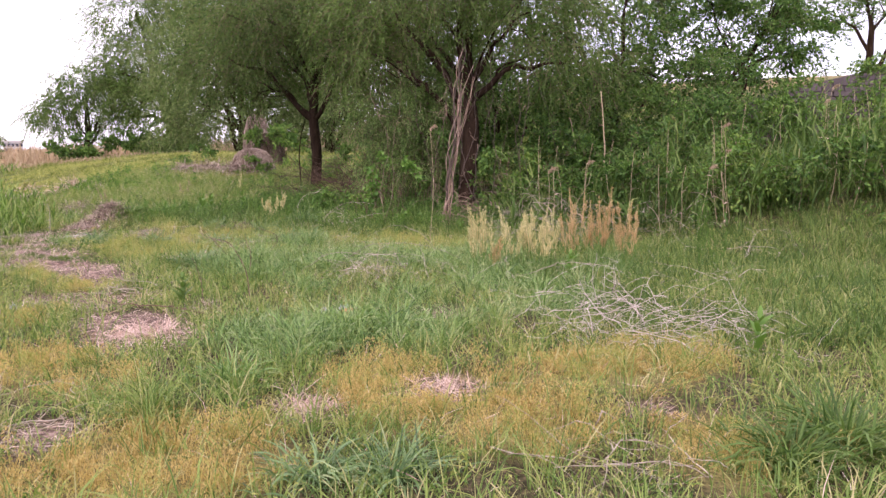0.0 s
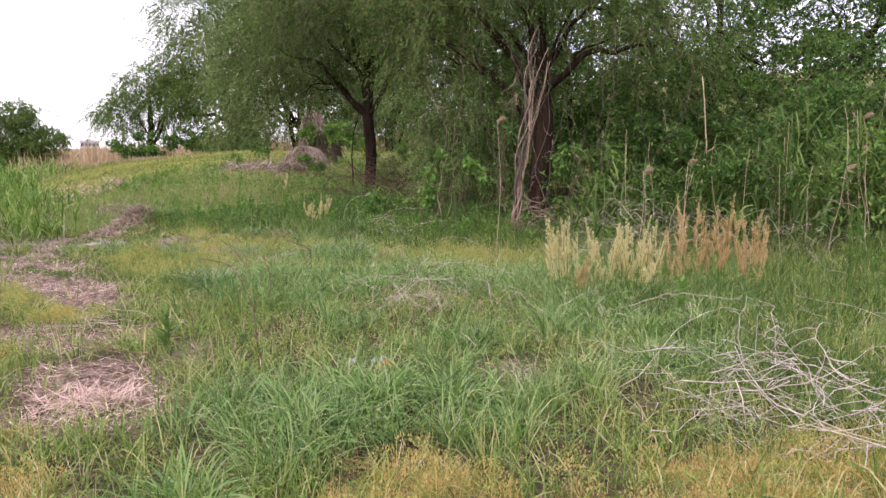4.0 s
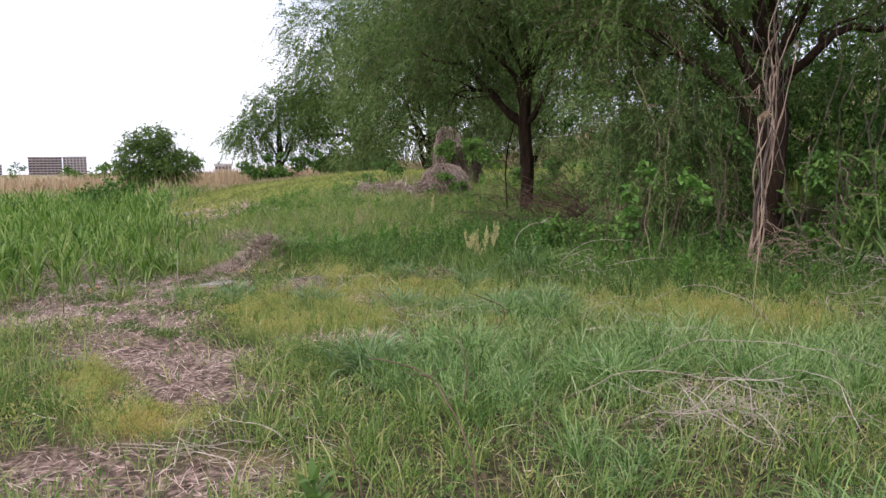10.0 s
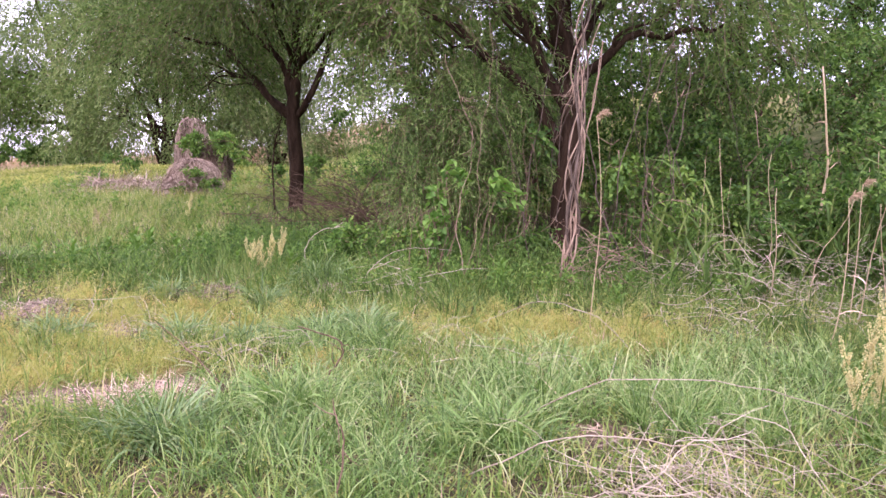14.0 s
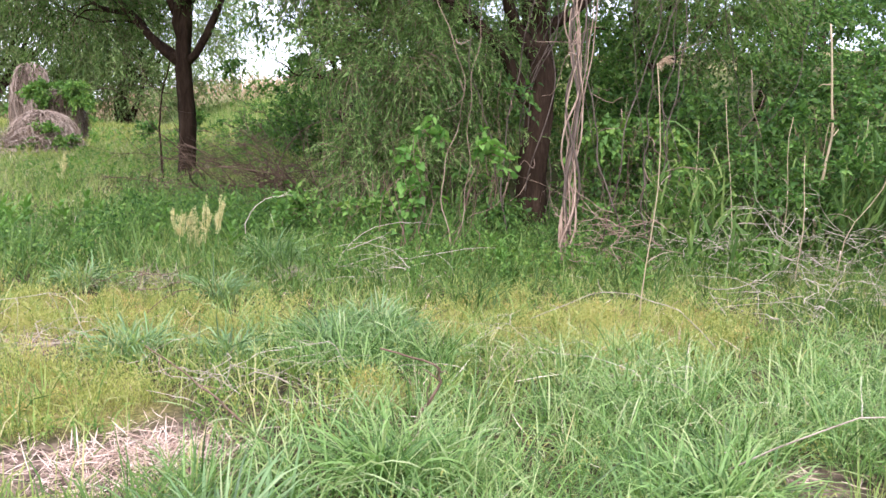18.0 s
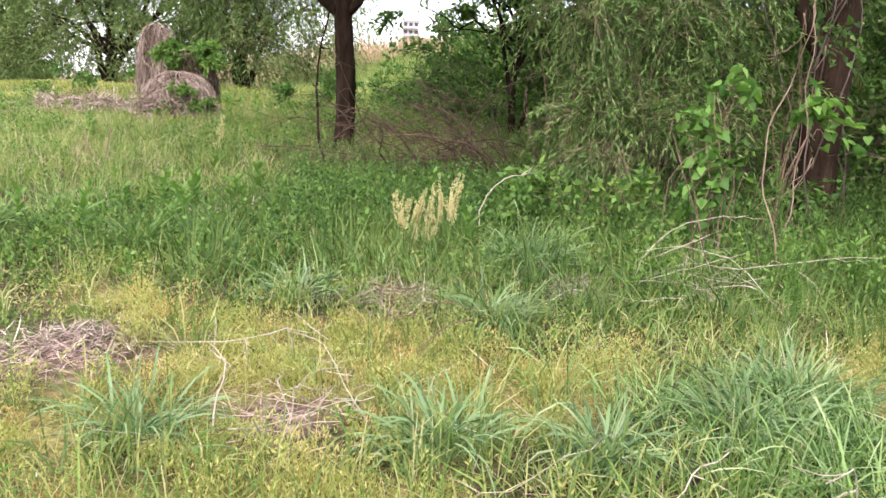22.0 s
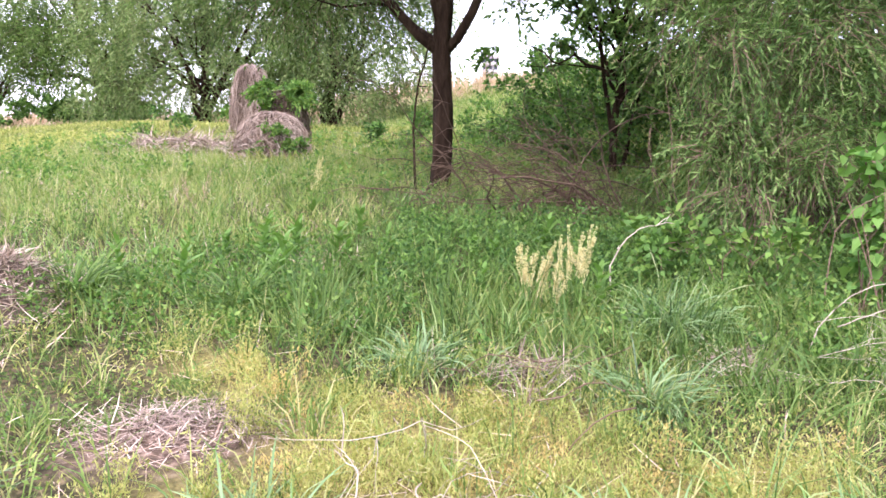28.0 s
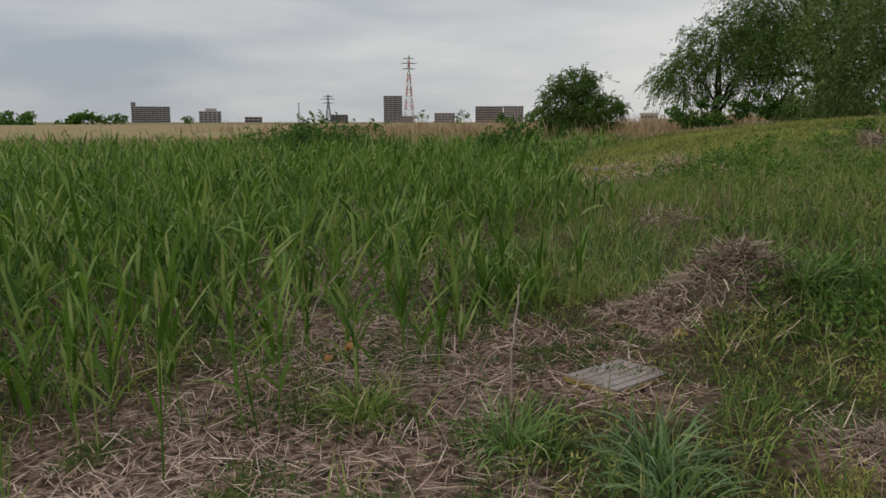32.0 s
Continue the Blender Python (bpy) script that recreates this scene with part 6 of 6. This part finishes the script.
# ---- tall dry reeds with plumes ----
def dry_reed(x, y, tall, lean, plume, seed, label="tall pale dry reed stalk"):
    rng = np.random.default_rng(seed)
    e = thing("dry_reed", (x, y, float(height(x, y))), label, "reed", "dry reed stalks")
    P = wander(rng, (0, 0, -0.05), (lean[0], lean[1], tall), 8, 0.03)
    st = part("stalk", tube(P, np.linspace(0.0055, 0.003, 8), 6), M_TAN, e, smooth=True)
    for k in (2, 4):
        part("dry_leaf", strips(rng, P[k:k + 1], rng.uniform(0, 6.283, 1), rng.uniform(0.15, 0.4, 1), np.full(1, 0.014), rng.uniform(0.3, 1.0, 1), rng.uniform(0.8, 1.8, 1), 4), M_STRAW, st)
    if plume:
        m = 130
        s = rng.random(m)
        a = rng.uniform(0, 6.283, m)
        ax = P[-1] + np.stack([0.10 * s, 0.02 * s, 0.14 * s - 0.10 * s**2], 1)
        way = np.stack([0.7 + 0.5 * np.cos(a), 0.5 * np.sin(a), -0.5 + rng.normal(0, 0.4, m)], 1)
        part("plume", leaves(rng, ax, way, rng.uniform(0.04, 0.09, m), rng.uniform(0.003, 0.008, m)), M_PLUME, st)
    return e


dry_reed(0.36, 9.85, 2.05, (0.0, 0.0), True, 201, "tall pale dry reed with a tan plume")
dry_reed(2.3, 9.2, 1.35, (0.1, 0.0), True, 202, "bent dry reed with a tan plume")
rng = np.random.default_rng(203)
for i in range(64):
    dx, dy = rng.uniform(2.2, 10.5), rng.uniform(9.8, 13.2)
    dry_reed(dx, dy, rng.uniform(0.9, 1.9), rng.normal(0, 0.18, 2), i % 9 == 0, 204 + i)

# ---- single plants ----
rng = np.random.default_rng(300)


def tuft(x, y, n, tall, wide, mat, label, seed, lean=0.6, bend=1.35, spread=0.13):
    n = int(n * 1.45)
    r = np.random.default_rng(seed)
    e = thing("grass_tuft", (x, y, float(height(x, y))), label, "grass tuft", "grass tufts")
    a = r.uniform(0, 6.283, n)
    d = np.abs(r.normal(0, spread, n))
    base = np.stack([np.cos(a) * d, np.sin(a) * d, np.full(n, -0.01)], 1)
    V, F = strips(r, base, a + r.normal(0, 1.0, n), tall * r.uniform(0.4, 1.1, n), 1.05 * wide * r.uniform(0.6, 1.3, n), np.abs(r.normal(0.05, lean * 0.6, n)), np.abs(r.normal(bend + 0.25, 0.55, n)), 4, 0.6)
    part("blade_tuft", (V, F), mat, e)["kind"] = "stuff"
    for i in range(26):
        az = r.uniform(0, 6.283)
        o = np.array([[math.cos(az), math.sin(az), 0.0]]) * spread * r.uniform(0.2, 1.2)
        part("blade", strips(r, o, np.array([az + r.normal(0, 0.5)]), np.array([tall * r.uniform(0.8, 1.15)]), np.array([wide * r.uniform(1.1, 1.6)]), np.abs(r.normal(0.2, lean * 0.5, 1)), np.array([r.uniform(0.9, 2.4)]), 6, 0.4), mat, e)
    return e


for i, (tx, ty, n, h, w, mat, lab) in enumerate([
        (3.85, 0.75, 260, 0.50, 0.011, M_DARK, "dense dark green grass tuft"), (3.5, 0.5, 200, 0.42, 0.012, M_DARK, "dense dark green grass tuft"), (-0.28, 0.85, 280, 0.42, 0.0045, M_MID, "wiry tuft of thin upright grass"),
        (-0.02, 1.62, 200, 0.34, 0.008, M_LUSH, "thick fresh green grass tuft beside the litter"), (1.4, 0.15, 160, 0.34, 0.010, M_TUFT, "arching blue-green grass tuft"), (1.0, 0.1, 120, 0.30, 0.010, M_TUFT, "arching blue-green grass tuft"),
        (-4.52, 9.4, 120, 0.36, 0.0095, M_TUFT, "arching blue-green grass tuft"), (-3.34, 9.28, 120, 0.36, 0.0095, M_TUFT, "arching blue-green grass tuft"), (-6.24, 9.2, 120, 0.30, 0.0065, M_LUSH, "fresh green grass tuft on the litter"),
        (-5.7, 9.48, 130, 0.36, 0.0085, M_TUFT, "spreading broad-bladed grass tuft on the litter"), (-5.5, 9.25, 60, 0.30, 0.008, M_TUFT, "spreading broad-bladed grass tuft"), (-1.75, 9.6, 230, 0.38, 0.0105, M_TUFT, "broad arching blue-green grass tuft"),
        (-2.1, 9.35, 170, 0.38, 0.0105, M_TUFT, "broad arching blue-green grass tuft"), (-2.54, 11.8, 220, 0.5, 0.009, M_TUFT, "grey-green grass tuft in the weeds"), (0.5, 3.2, 240, 0.42, 0.009, M_LUSH, "bright arching grass tuft"), (0.1, 2.7, 200, 0.38, 0.009, M_LUSH, "bright arching grass tuft"),
        (0.9, 3.3, 220, 0.42, 0.009, M_LUSH, "bright arching grass tuft"), (-2.95, 6.9, 200, 0.42, 0.006, M_DARK, "wiry dark grass tuft at the edge of the litter"), (-2.6, 6.8, 220, 0.42, 0.010, M_TUFT, "arching blue-green grass tuft"), (-2.73, 9.15, 110, 0.36, 0.0095, M_TUFT, "arching blue-green grass tuft"),
        (-2.0, 7.3, 220, 0.44, 0.0095, M_LUSH, "broad arching blue-green grass tuft"), (-0.7, 6.9, 220, 0.44, 0.0095, M_LUSH, "broad arching blue-green grass tuft"), (-4.07, 11.15, 130, 0.36, 0.0095, M_TUFT, "blue-green grass tuft among yellow weeds"), (-2.95, 10.7, 130, 0.42, 0.0095, M_TUFT, "grey-green grass tuft in the weeds"), (-6.9, 8.9, 120, 0.3, 0.008, M_MID, "small green grass tuft on the litter"), (-5.3, 12.1, 200, 0.45, 0.012, M_DARK, "dark green grass tuft behind the straw"), (-6.3, 11.9, 220, 0.42, 0.012, M_DARK, "dark green weeds beside the heap")]):
    tuft(tx, ty, n, h, w, mat, lab, 310 + i)


def broad_weed(x, y, tall, n, mat, label, seed):
    r = np.random.default_rng(seed)
    e = thing("broad_weed", (x, y, float(height(x, y))), label, "weed", "broad-leaved weeds")
    part("stalk", tube(wander(r, (0, 0, -0.02), (0.02, 0.01, tall), 6, 0.01), np.linspace(0.007, 0.003, 6), 6), mat, e, smooth=True)
    s = np.linspace(0.25, 1, n)
    a = np.arange(n) * 2.4
    b = np.stack([0.02 * s, 0.01 * s, tall * s], 1)
    for i in range(n):
        k = slice(i, i + 1)
        part("leaf", strips(r, b[k], a[k], 0.5 * tall * (1.25 - 0.6 * s[k]) * r.uniform(0.75, 1.2), 0.16 * tall * (1.2 - 0.5 * s[k]), 1.0 - 0.5 * s[k] + r.normal(0, 0.2), np.full(1, r.uniform(0.3, 1.0)), 5, 0.25), mat, e)
    return e


broad_weed(-1.5, 3.95, 0.36, 16, M_DARK, "dark lance-leaved weed beside the litter", 340)
broad_weed(3.9, 2.6, 0.4, 12, M_WEED, "broad-leaved weed in yellow cover", 342)
broad_weed(2.6, 6.2, 0.4, 14, M_WEED, "broad-leaved weed beside the seeding dock", 343)
broad_weed(-5.8, 12.4, 0.36, 16, M_WEED, "leafy weed beside the heap", 344)
broad_weed(-6.4, 12.7, 0.34, 16, M_WEED, "leafy weed beside the heap", 345)
for i in range(34):
    r = np.random.default_rng(346 + i)
    bx, by = (r.uniform(-6.5, -2.0), r.uniform(12.0, 14.6)) if i < 22 else (r.uniform(-2, 3), r.uniform(10.6, 12.0))
    broad_weed(bx, by, r.uniform(0.25, 0.42), 14, M_WEED, "leafy green weed in the meadow", 350 + i)


# ---- litter dropped by people ----
def slab(bm, x0, y0, z0, x1, y1, z1):
    v = [bm.verts.new(p) for p in ((x0, y0, z0), (x1, y0, z0), (x1, y1, z0), (x0, y1, z0), (x0, y0, z1), (x1, y0, z1), (x1, y1, z1), (x0, y1, z1))]
    for f in ((3, 2, 1, 0), (4, 5, 6, 7), (0, 1, 5, 4), (1, 2, 6, 5), (2, 3, 7, 6), (3, 0, 4, 7)):
        bm.faces.new([v[i] for i in f])


def box(x0, y0, z0, x1, y1, z1, bevel=0.0):
    bm = bmesh.new()
    slab(bm, x0, y0, z0, x1, y1, z1)
    if bevel:
        bmesh.ops.bevel(bm, geom=bm.edges[:], offset=bevel, segments=2, affect="EDGES", profile=0.5)
    return bm


M_PLATE = rough_mat("grey_plastic", [(0.22, 0.19, 0.18), (0.31, 0.275, 0.26), (0.40, 0.365, 0.35)], scale=7, rough=0.6, bump=0.2, bump_dist=0.003, island=0.15)
M_PLATEY = rough_mat("yellow_plastic", [(0.16, 0.12, 0.04), (0.28, 0.205, 0.07), (0.38, 0.285, 0.11)], scale=9, rough=0.6, bump=0.2, bump_dist=0.003)
pl = thing("plastic_crate_lid", (-6.5, 10.24, float(height(-6.5, 10.24)) + 0.022), "weathered grey ribbed plastic panel with a yellow edge lying on litter", "panel")
pl.rotation_euler = (radians(2), radians(-2), radians(-4))
part("base", box(-0.185, -0.215, -0.02, 0.185, 0.215, 0.003, 0.003), M_PLATEY, pl, "dirty yellow plastic edge")
part("panel", box(-0.178, -0.20, 0.003, 0.178, 0.215, 0.012, 0.003), M_PLATE, pl, "grey weathered plastic")
for i in range(6):
    part("rib", box(-0.172 + i * 0.059, -0.197, 0.012, -0.172 + i * 0.059 + 0.054, 0.212, 0.016, 0.0035), M_PLATE, pl)

M_ORANGE = rough_mat("orange_scrap", [(0.46, 0.19, 0.07), (0.64, 0.31, 0.13)], scale=8, rough=0.6, bump=0.3, bump_dist=0.01)
M_WHITE = rough_mat("dirty_white_plastic", [(0.22, 0.22, 0.23), (0.42, 0.42, 0.44)], scale=12, rough=0.45, bump=0.3, bump_dist=0.01)


def scrap(x, y, size, mat, label, seed, lift=0.02):
    """A crumpled sheet."""
    r = np.random.default_rng(seed)
    n = 9
    u, v = np.meshgrid(np.linspace(-0.5, 0.5, n), np.linspace(-0.5, 0.5, n), indexing="ij")
    R = size * (1 + r.normal(0, 0.08, u.shape))
    top = np.stack([u * R, v * R * 0.7, 0.25 * size * (np.exp(-3 * (u**2 + v**2)) + 0.3 * np.sin(u * 9 + seed) * np.cos(v * 8)) + r.normal(0, 0.012 * size / 0.1, u.shape)], -1).reshape(-1, 3)
    i, j = np.meshgrid(np.arange(n - 1), np.arange(n - 1), indexing="ij")
    F = np.stack([i * n + j, (i + 1) * n + j, (i + 1) * n + j + 1, i * n + j + 1], -1).reshape(-1, 4)
    low = top - [0, 0, 0.004]
    ob = part("plastic_scrap", (np.concatenate([top, low]), [np.concatenate([F, F[:, ::-1] + n * n])]), mat, smooth=True)
    ob.location = (x, y, float(height(x, y)) + lift)
    ob.rotation_euler = (0.2, 0.1, seed)
    return tagged(ob, label, "litter")


scrap(-7.8, 9.4, 0.085, M_ORANGE, "crumpled orange plastic scrap on reed litter", 401, 0.07)
scrap(-7.72, 9.2, 0.06, M_ORANGE, "faded orange scrap on reed litter", 402, 0.06)
scrap(-6.65, 11.05, 0.08, M_PLATEY, "withered yellow leaf on the litter", 403)
scrap(-7.05, 11.0, 0.09, M_PLATEY, "withered yellow leaf on the litter", 404)
scrap(0.24, 4.05, 0.16, M_WHITE, "crumpled whitish plastic scrap in the grass", 405, 0.05)
scrap(0.28, 3.92, 0.13, M_ORANGE, "orange plastic scrap in the grass", 406, 0.05)
scrap(0.0, 4.0, 0.10, M_WHITE, "small whitish plastic scrap in the grass", 407, 0.05)
scrap(-3.4, 3.95, 0.14, M_WHITE, "pale scrap lying on the litter", 408)
scrap(-16.3, 22.1, 0.16, M_WHITE, "white scrap far off in the meadow", 409, 0.15)

# ---- block wall on the levee ----
wall = new("wall_levee")
wall.location = (7.4, 16.35, 2.72)
wall.rotation_euler = (radians(-16), 0, radians(-4))
tagged(wall, "dark weathered block facing of the levee", "wall", kind="structure")
wall_top = lambda u: 0.26 + 0.25 * u
bm = bmesh.new()
slab(bm, -0.05, 0.08, -1.6, 11.0, 0.5, wall_top(11.0))
for v in bm.verts:
    if v.co.x < 0 and v.co.z > 0:
        v.co.z = wall_top(0)
part("backing", bm, M_GREYWALL, wall)
rng = np.random.default_rng(500)
blk = []
for v in range(4):
    bm = box(0, 0, 0, 0.485 - 0.006 * v, 0.1, 0.128, 0.008)
    me = bpy.data.meshes.new("block")
    bm.to_mesh(me)
    bm.free()
    me.materials.append(M_GREYWALL)
    blk.append(me)
for row in range(18):
    zz = -0.25 + row * 0.137
    for col in range(21):
        xx = col * 0.5 + (0.25 if row % 2 else 0.0)
        if zz + 0.12 > wall_top(xx):
            continue
        b = part("block", blk[(row + col * 3) % 4], None, wall)
        b.location = (xx, rng.uniform(-0.01, 0.01), zz)

# ---- far buildings and masts ----
EYE = Vector((-4.0, 7.05, 0.0))


def far_spot(az, d):
    a = radians(az + 2.5)
    return EYE + Vector((-math.sin(a) * d, math.cos(a) * d, 0))


M_CONC = rough_mat("pale_concrete", [(0.34, 0.33, 0.34), (0.50, 0.48, 0.48), (0.62, 0.60, 0.60)], scale=0.05, fine=0.6, bump=0.1)
M_BROWNB = rough_mat("brown_facade", [(0.16, 0.13, 0.13), (0.23, 0.19, 0.19), (0.30, 0.25, 0.25)], scale=0.05, fine=0.6, bump=0.1)
M_PINKB = rough_mat("pinkish_facade", [(0.36, 0.28, 0.26), (0.48, 0.39, 0.37), (0.56, 0.47, 0.45)], scale=0.05, fine=0.6, bump=0.1)
M_WIN = rough_mat("dark_window", [(0.03, 0.035, 0.045), (0.07, 0.08, 0.10)], scale=0.3, fine=2, rough=0.2, bump=0.0)


def building(az0, az1, el, d, floors, cols, mat, slab_mat, label, penthouse=None):
    az = (az0 + az1) / 2
    w = 2 * d * math.tan(radians(abs(az0 - az1) / 2))
    h = d * math.tan(radians(el)) + 1.4
    e = thing("apartment_building", far_spot(az, d), label, "building", "far buildings")
    e.rotation_euler = (0, 0, radians(az + 2.5))
    part("wall", box(-w / 2, 0, -2, w / 2, 14, h), mat, e)
    part("roof", box(-w / 2 - 0.4, -0.4, h, w / 2 + 0.4, 14.4, h + 0.8), slab_mat, e)
    fh = h / floors
    cw = w / cols
    bmw = box(-cw * 0.32, -0.25, fh * 0.25, cw * 0.32, 0.1, fh * 0.8)
    me = bpy.data.meshes.new("window")
    bmw.to_mesh(me)
    bmw.free()
    me.materials.append(M_WIN)
    for f in range(floors):
        part("balcony", box(-w / 2, -1.3, f * fh, w / 2, 0, f * fh + fh * 0.30), slab_mat, e)
        for c in range(cols):
            o = part("window", me, None, e)
            o.location = (-w / 2 + (c + 0.5) * cw, 0, f * fh)
    if penthouse:
        part("penthouse", box(penthouse[0] * w, 2, h, penthouse[1] * w, 9, h + penthouse[2]), mat, e)
    return e


building(52.1, 50.75, 1.86, 1400, 14, 4, M_BROWNB, M_CONC, "tall brown apartment tower with pale balcony bands")
building(69.5, 67.0, 1.02, 1300, 8, 10, M_BROWNB, M_CONC, "long apartment block with white balconies", (-0.5, -0.38, 7))
building(65.1, 63.6, 0.72, 1300, 5, 5, M_PINKB, M_CONC, "pinkish low building with a flat roof", (-0.2, 0.3, 5))
building(45.4, 43.4, 1.10, 1100, 7, 9, M_BROWNB, M_PINKB, "grey-brown apartment block on the horizon")
building(43.35, 41.9, 1.12, 1100, 7, 7, M_CONC, M_PINKB, "grey apartment block beside its twin")
building(48.4, 46.9, 0.62, 1150, 4, 6, M_PINKB, M_CONC, "low pale building on the horizon")
building(55.9, 54.7, 0.50, 1300, 3, 5, M_BROWNB, M_BROWNB, "low dark building on the horizon")
building(50.9, 50.0, 0.40, 1200, 3, 4, M_PINKB, M_PINKB, "low brick-coloured building on the horizon")
building(62.0, 60.8, 0.33, 1300, 2, 4, M_BROWNB, M_PINKB, "low shed on the horizon")
building(-4.05, -5.2, 5.55, 330, 11, 3, M_CONC, M_CONC, "pale tower beyond the levee")
building(33.6, 32.4, 0.5, 300, 2, 5, M_CONC, M_CONC, "low pale building behind the trees")

M_RED = rough_mat("red_paint", [(0.56, 0.22, 0.18), (0.68, 0.29, 0.24)], scale=0.2, fine=2, bump=0.0, rough=0.6)
M_WPAINT = rough_mat("white_paint", [(0.62, 0.62, 0.64), (0.78, 0.78, 0.8)], scale=0.2, fine=2, bump=0.0, rough=0.6)
M_STEEL = rough_mat("grey_steel", [(0.20, 0.22, 0.26), (0.30, 0.33, 0.38)], scale=0.2, fine=2, bump=0.0, rough=0.6)


def pylon(az, el, d, half, arms, paints, label, thick=0.5):
    h = d * math.tan(radians(el)) + 1.4
    e = thing("power_pylon", far_spot(az, d), label, "pylon", "far masts")
    e.rotation_euler = (0, 0, radians(az + 14.5))
    tiers = 10
    wd = lambda z: half * (1 - 0.86 * min(1, z / (0.8 * h)))
    for t in range(tiers):
        z0, z1 = h * t / tiers, h * (t + 1) / tiers
        mat = paints[t % len(paints)]
        a, b = wd(z0), wd(z1)
        for sx, sy in ((1, 1), (1, -1), (-1, -1), (-1, 1)):
            part("leg", tube([(sx * a, sy * a, z0), (sx * b, sy * b, z1)], thick, 4), mat, e)
            part("brace", tube([(sx * a, sy * a, z0), (sy * b, -sx * b, z1)], thick * 0.5, 4), mat, e)
            part("strut", tube([(sx * b, sy * b, z1), (sy * b, -sx * b, z1)], thick * 0.5, 4), mat, e)
    for f, L in arms:
        z = h * f
        part("crossarm", tube([(-L, 0, z), (0, 0, z + 1.5), (L, 0, z)], thick * 0.8, 4), M_STEEL, e)
        part("crossarm", tube([(-L, 0, z), (L, 0, z)], thick * 0.6, 4), M_STEEL, e)
    return e


pylon(50.25, 4.75, 1500, 9, ((0.80, 13), (0.88, 16), (0.95, 12)), (M_RED, M_WPAINT), "tall red and white lattice power pylon", 0.7)
pylon(56.1, 1.95, 2000, 7, ((0.7, 14), (0.84, 18), (0.94, 12)), (M_STEEL,), "grey lattice power pylon", 0.9)
pylon(58.2, 1.35, 2300, 3, ((0.95, 3),), (M_STEEL,), "thin grey mast on the horizon", 0.6)

for i, (az, d, w, h) in enumerate([(76.4, 420, 20, 5), (72.6, 520, 26, 5), (70.4, 560, 12, 6.5), (65.9, 600, 9, 6), (49.4, 260, 3.2, 5.2), (46.6, 230, 4, 4.2), (43.0, 150, 5, 3.6), (41.2, 120, 4, 3.0)]):
    sp = far_spot(az, d)
    k = w / 5.0
    bush("distant_tree", sp.x, sp.y, [(-0.5 * w, 0, 0.45 * h, 0.5 * w, 0.35 * w, 0.5 * h), (0.4 * w, 0.1, 0.5 * h, 0.55 * w, 0.35 * w, 0.5 * h), (0, 0, 0.65 * h, 0.5 * w, 0.3 * w, 0.4 * h)],
         M_BUSH, "dark leafy tree far off on the horizon", 520 + i, shoots=220, k=8, length=0.5 * k, leaf_len=0.35 * k, leaf_w=0.22 * k, category="tree", group="distant trees")
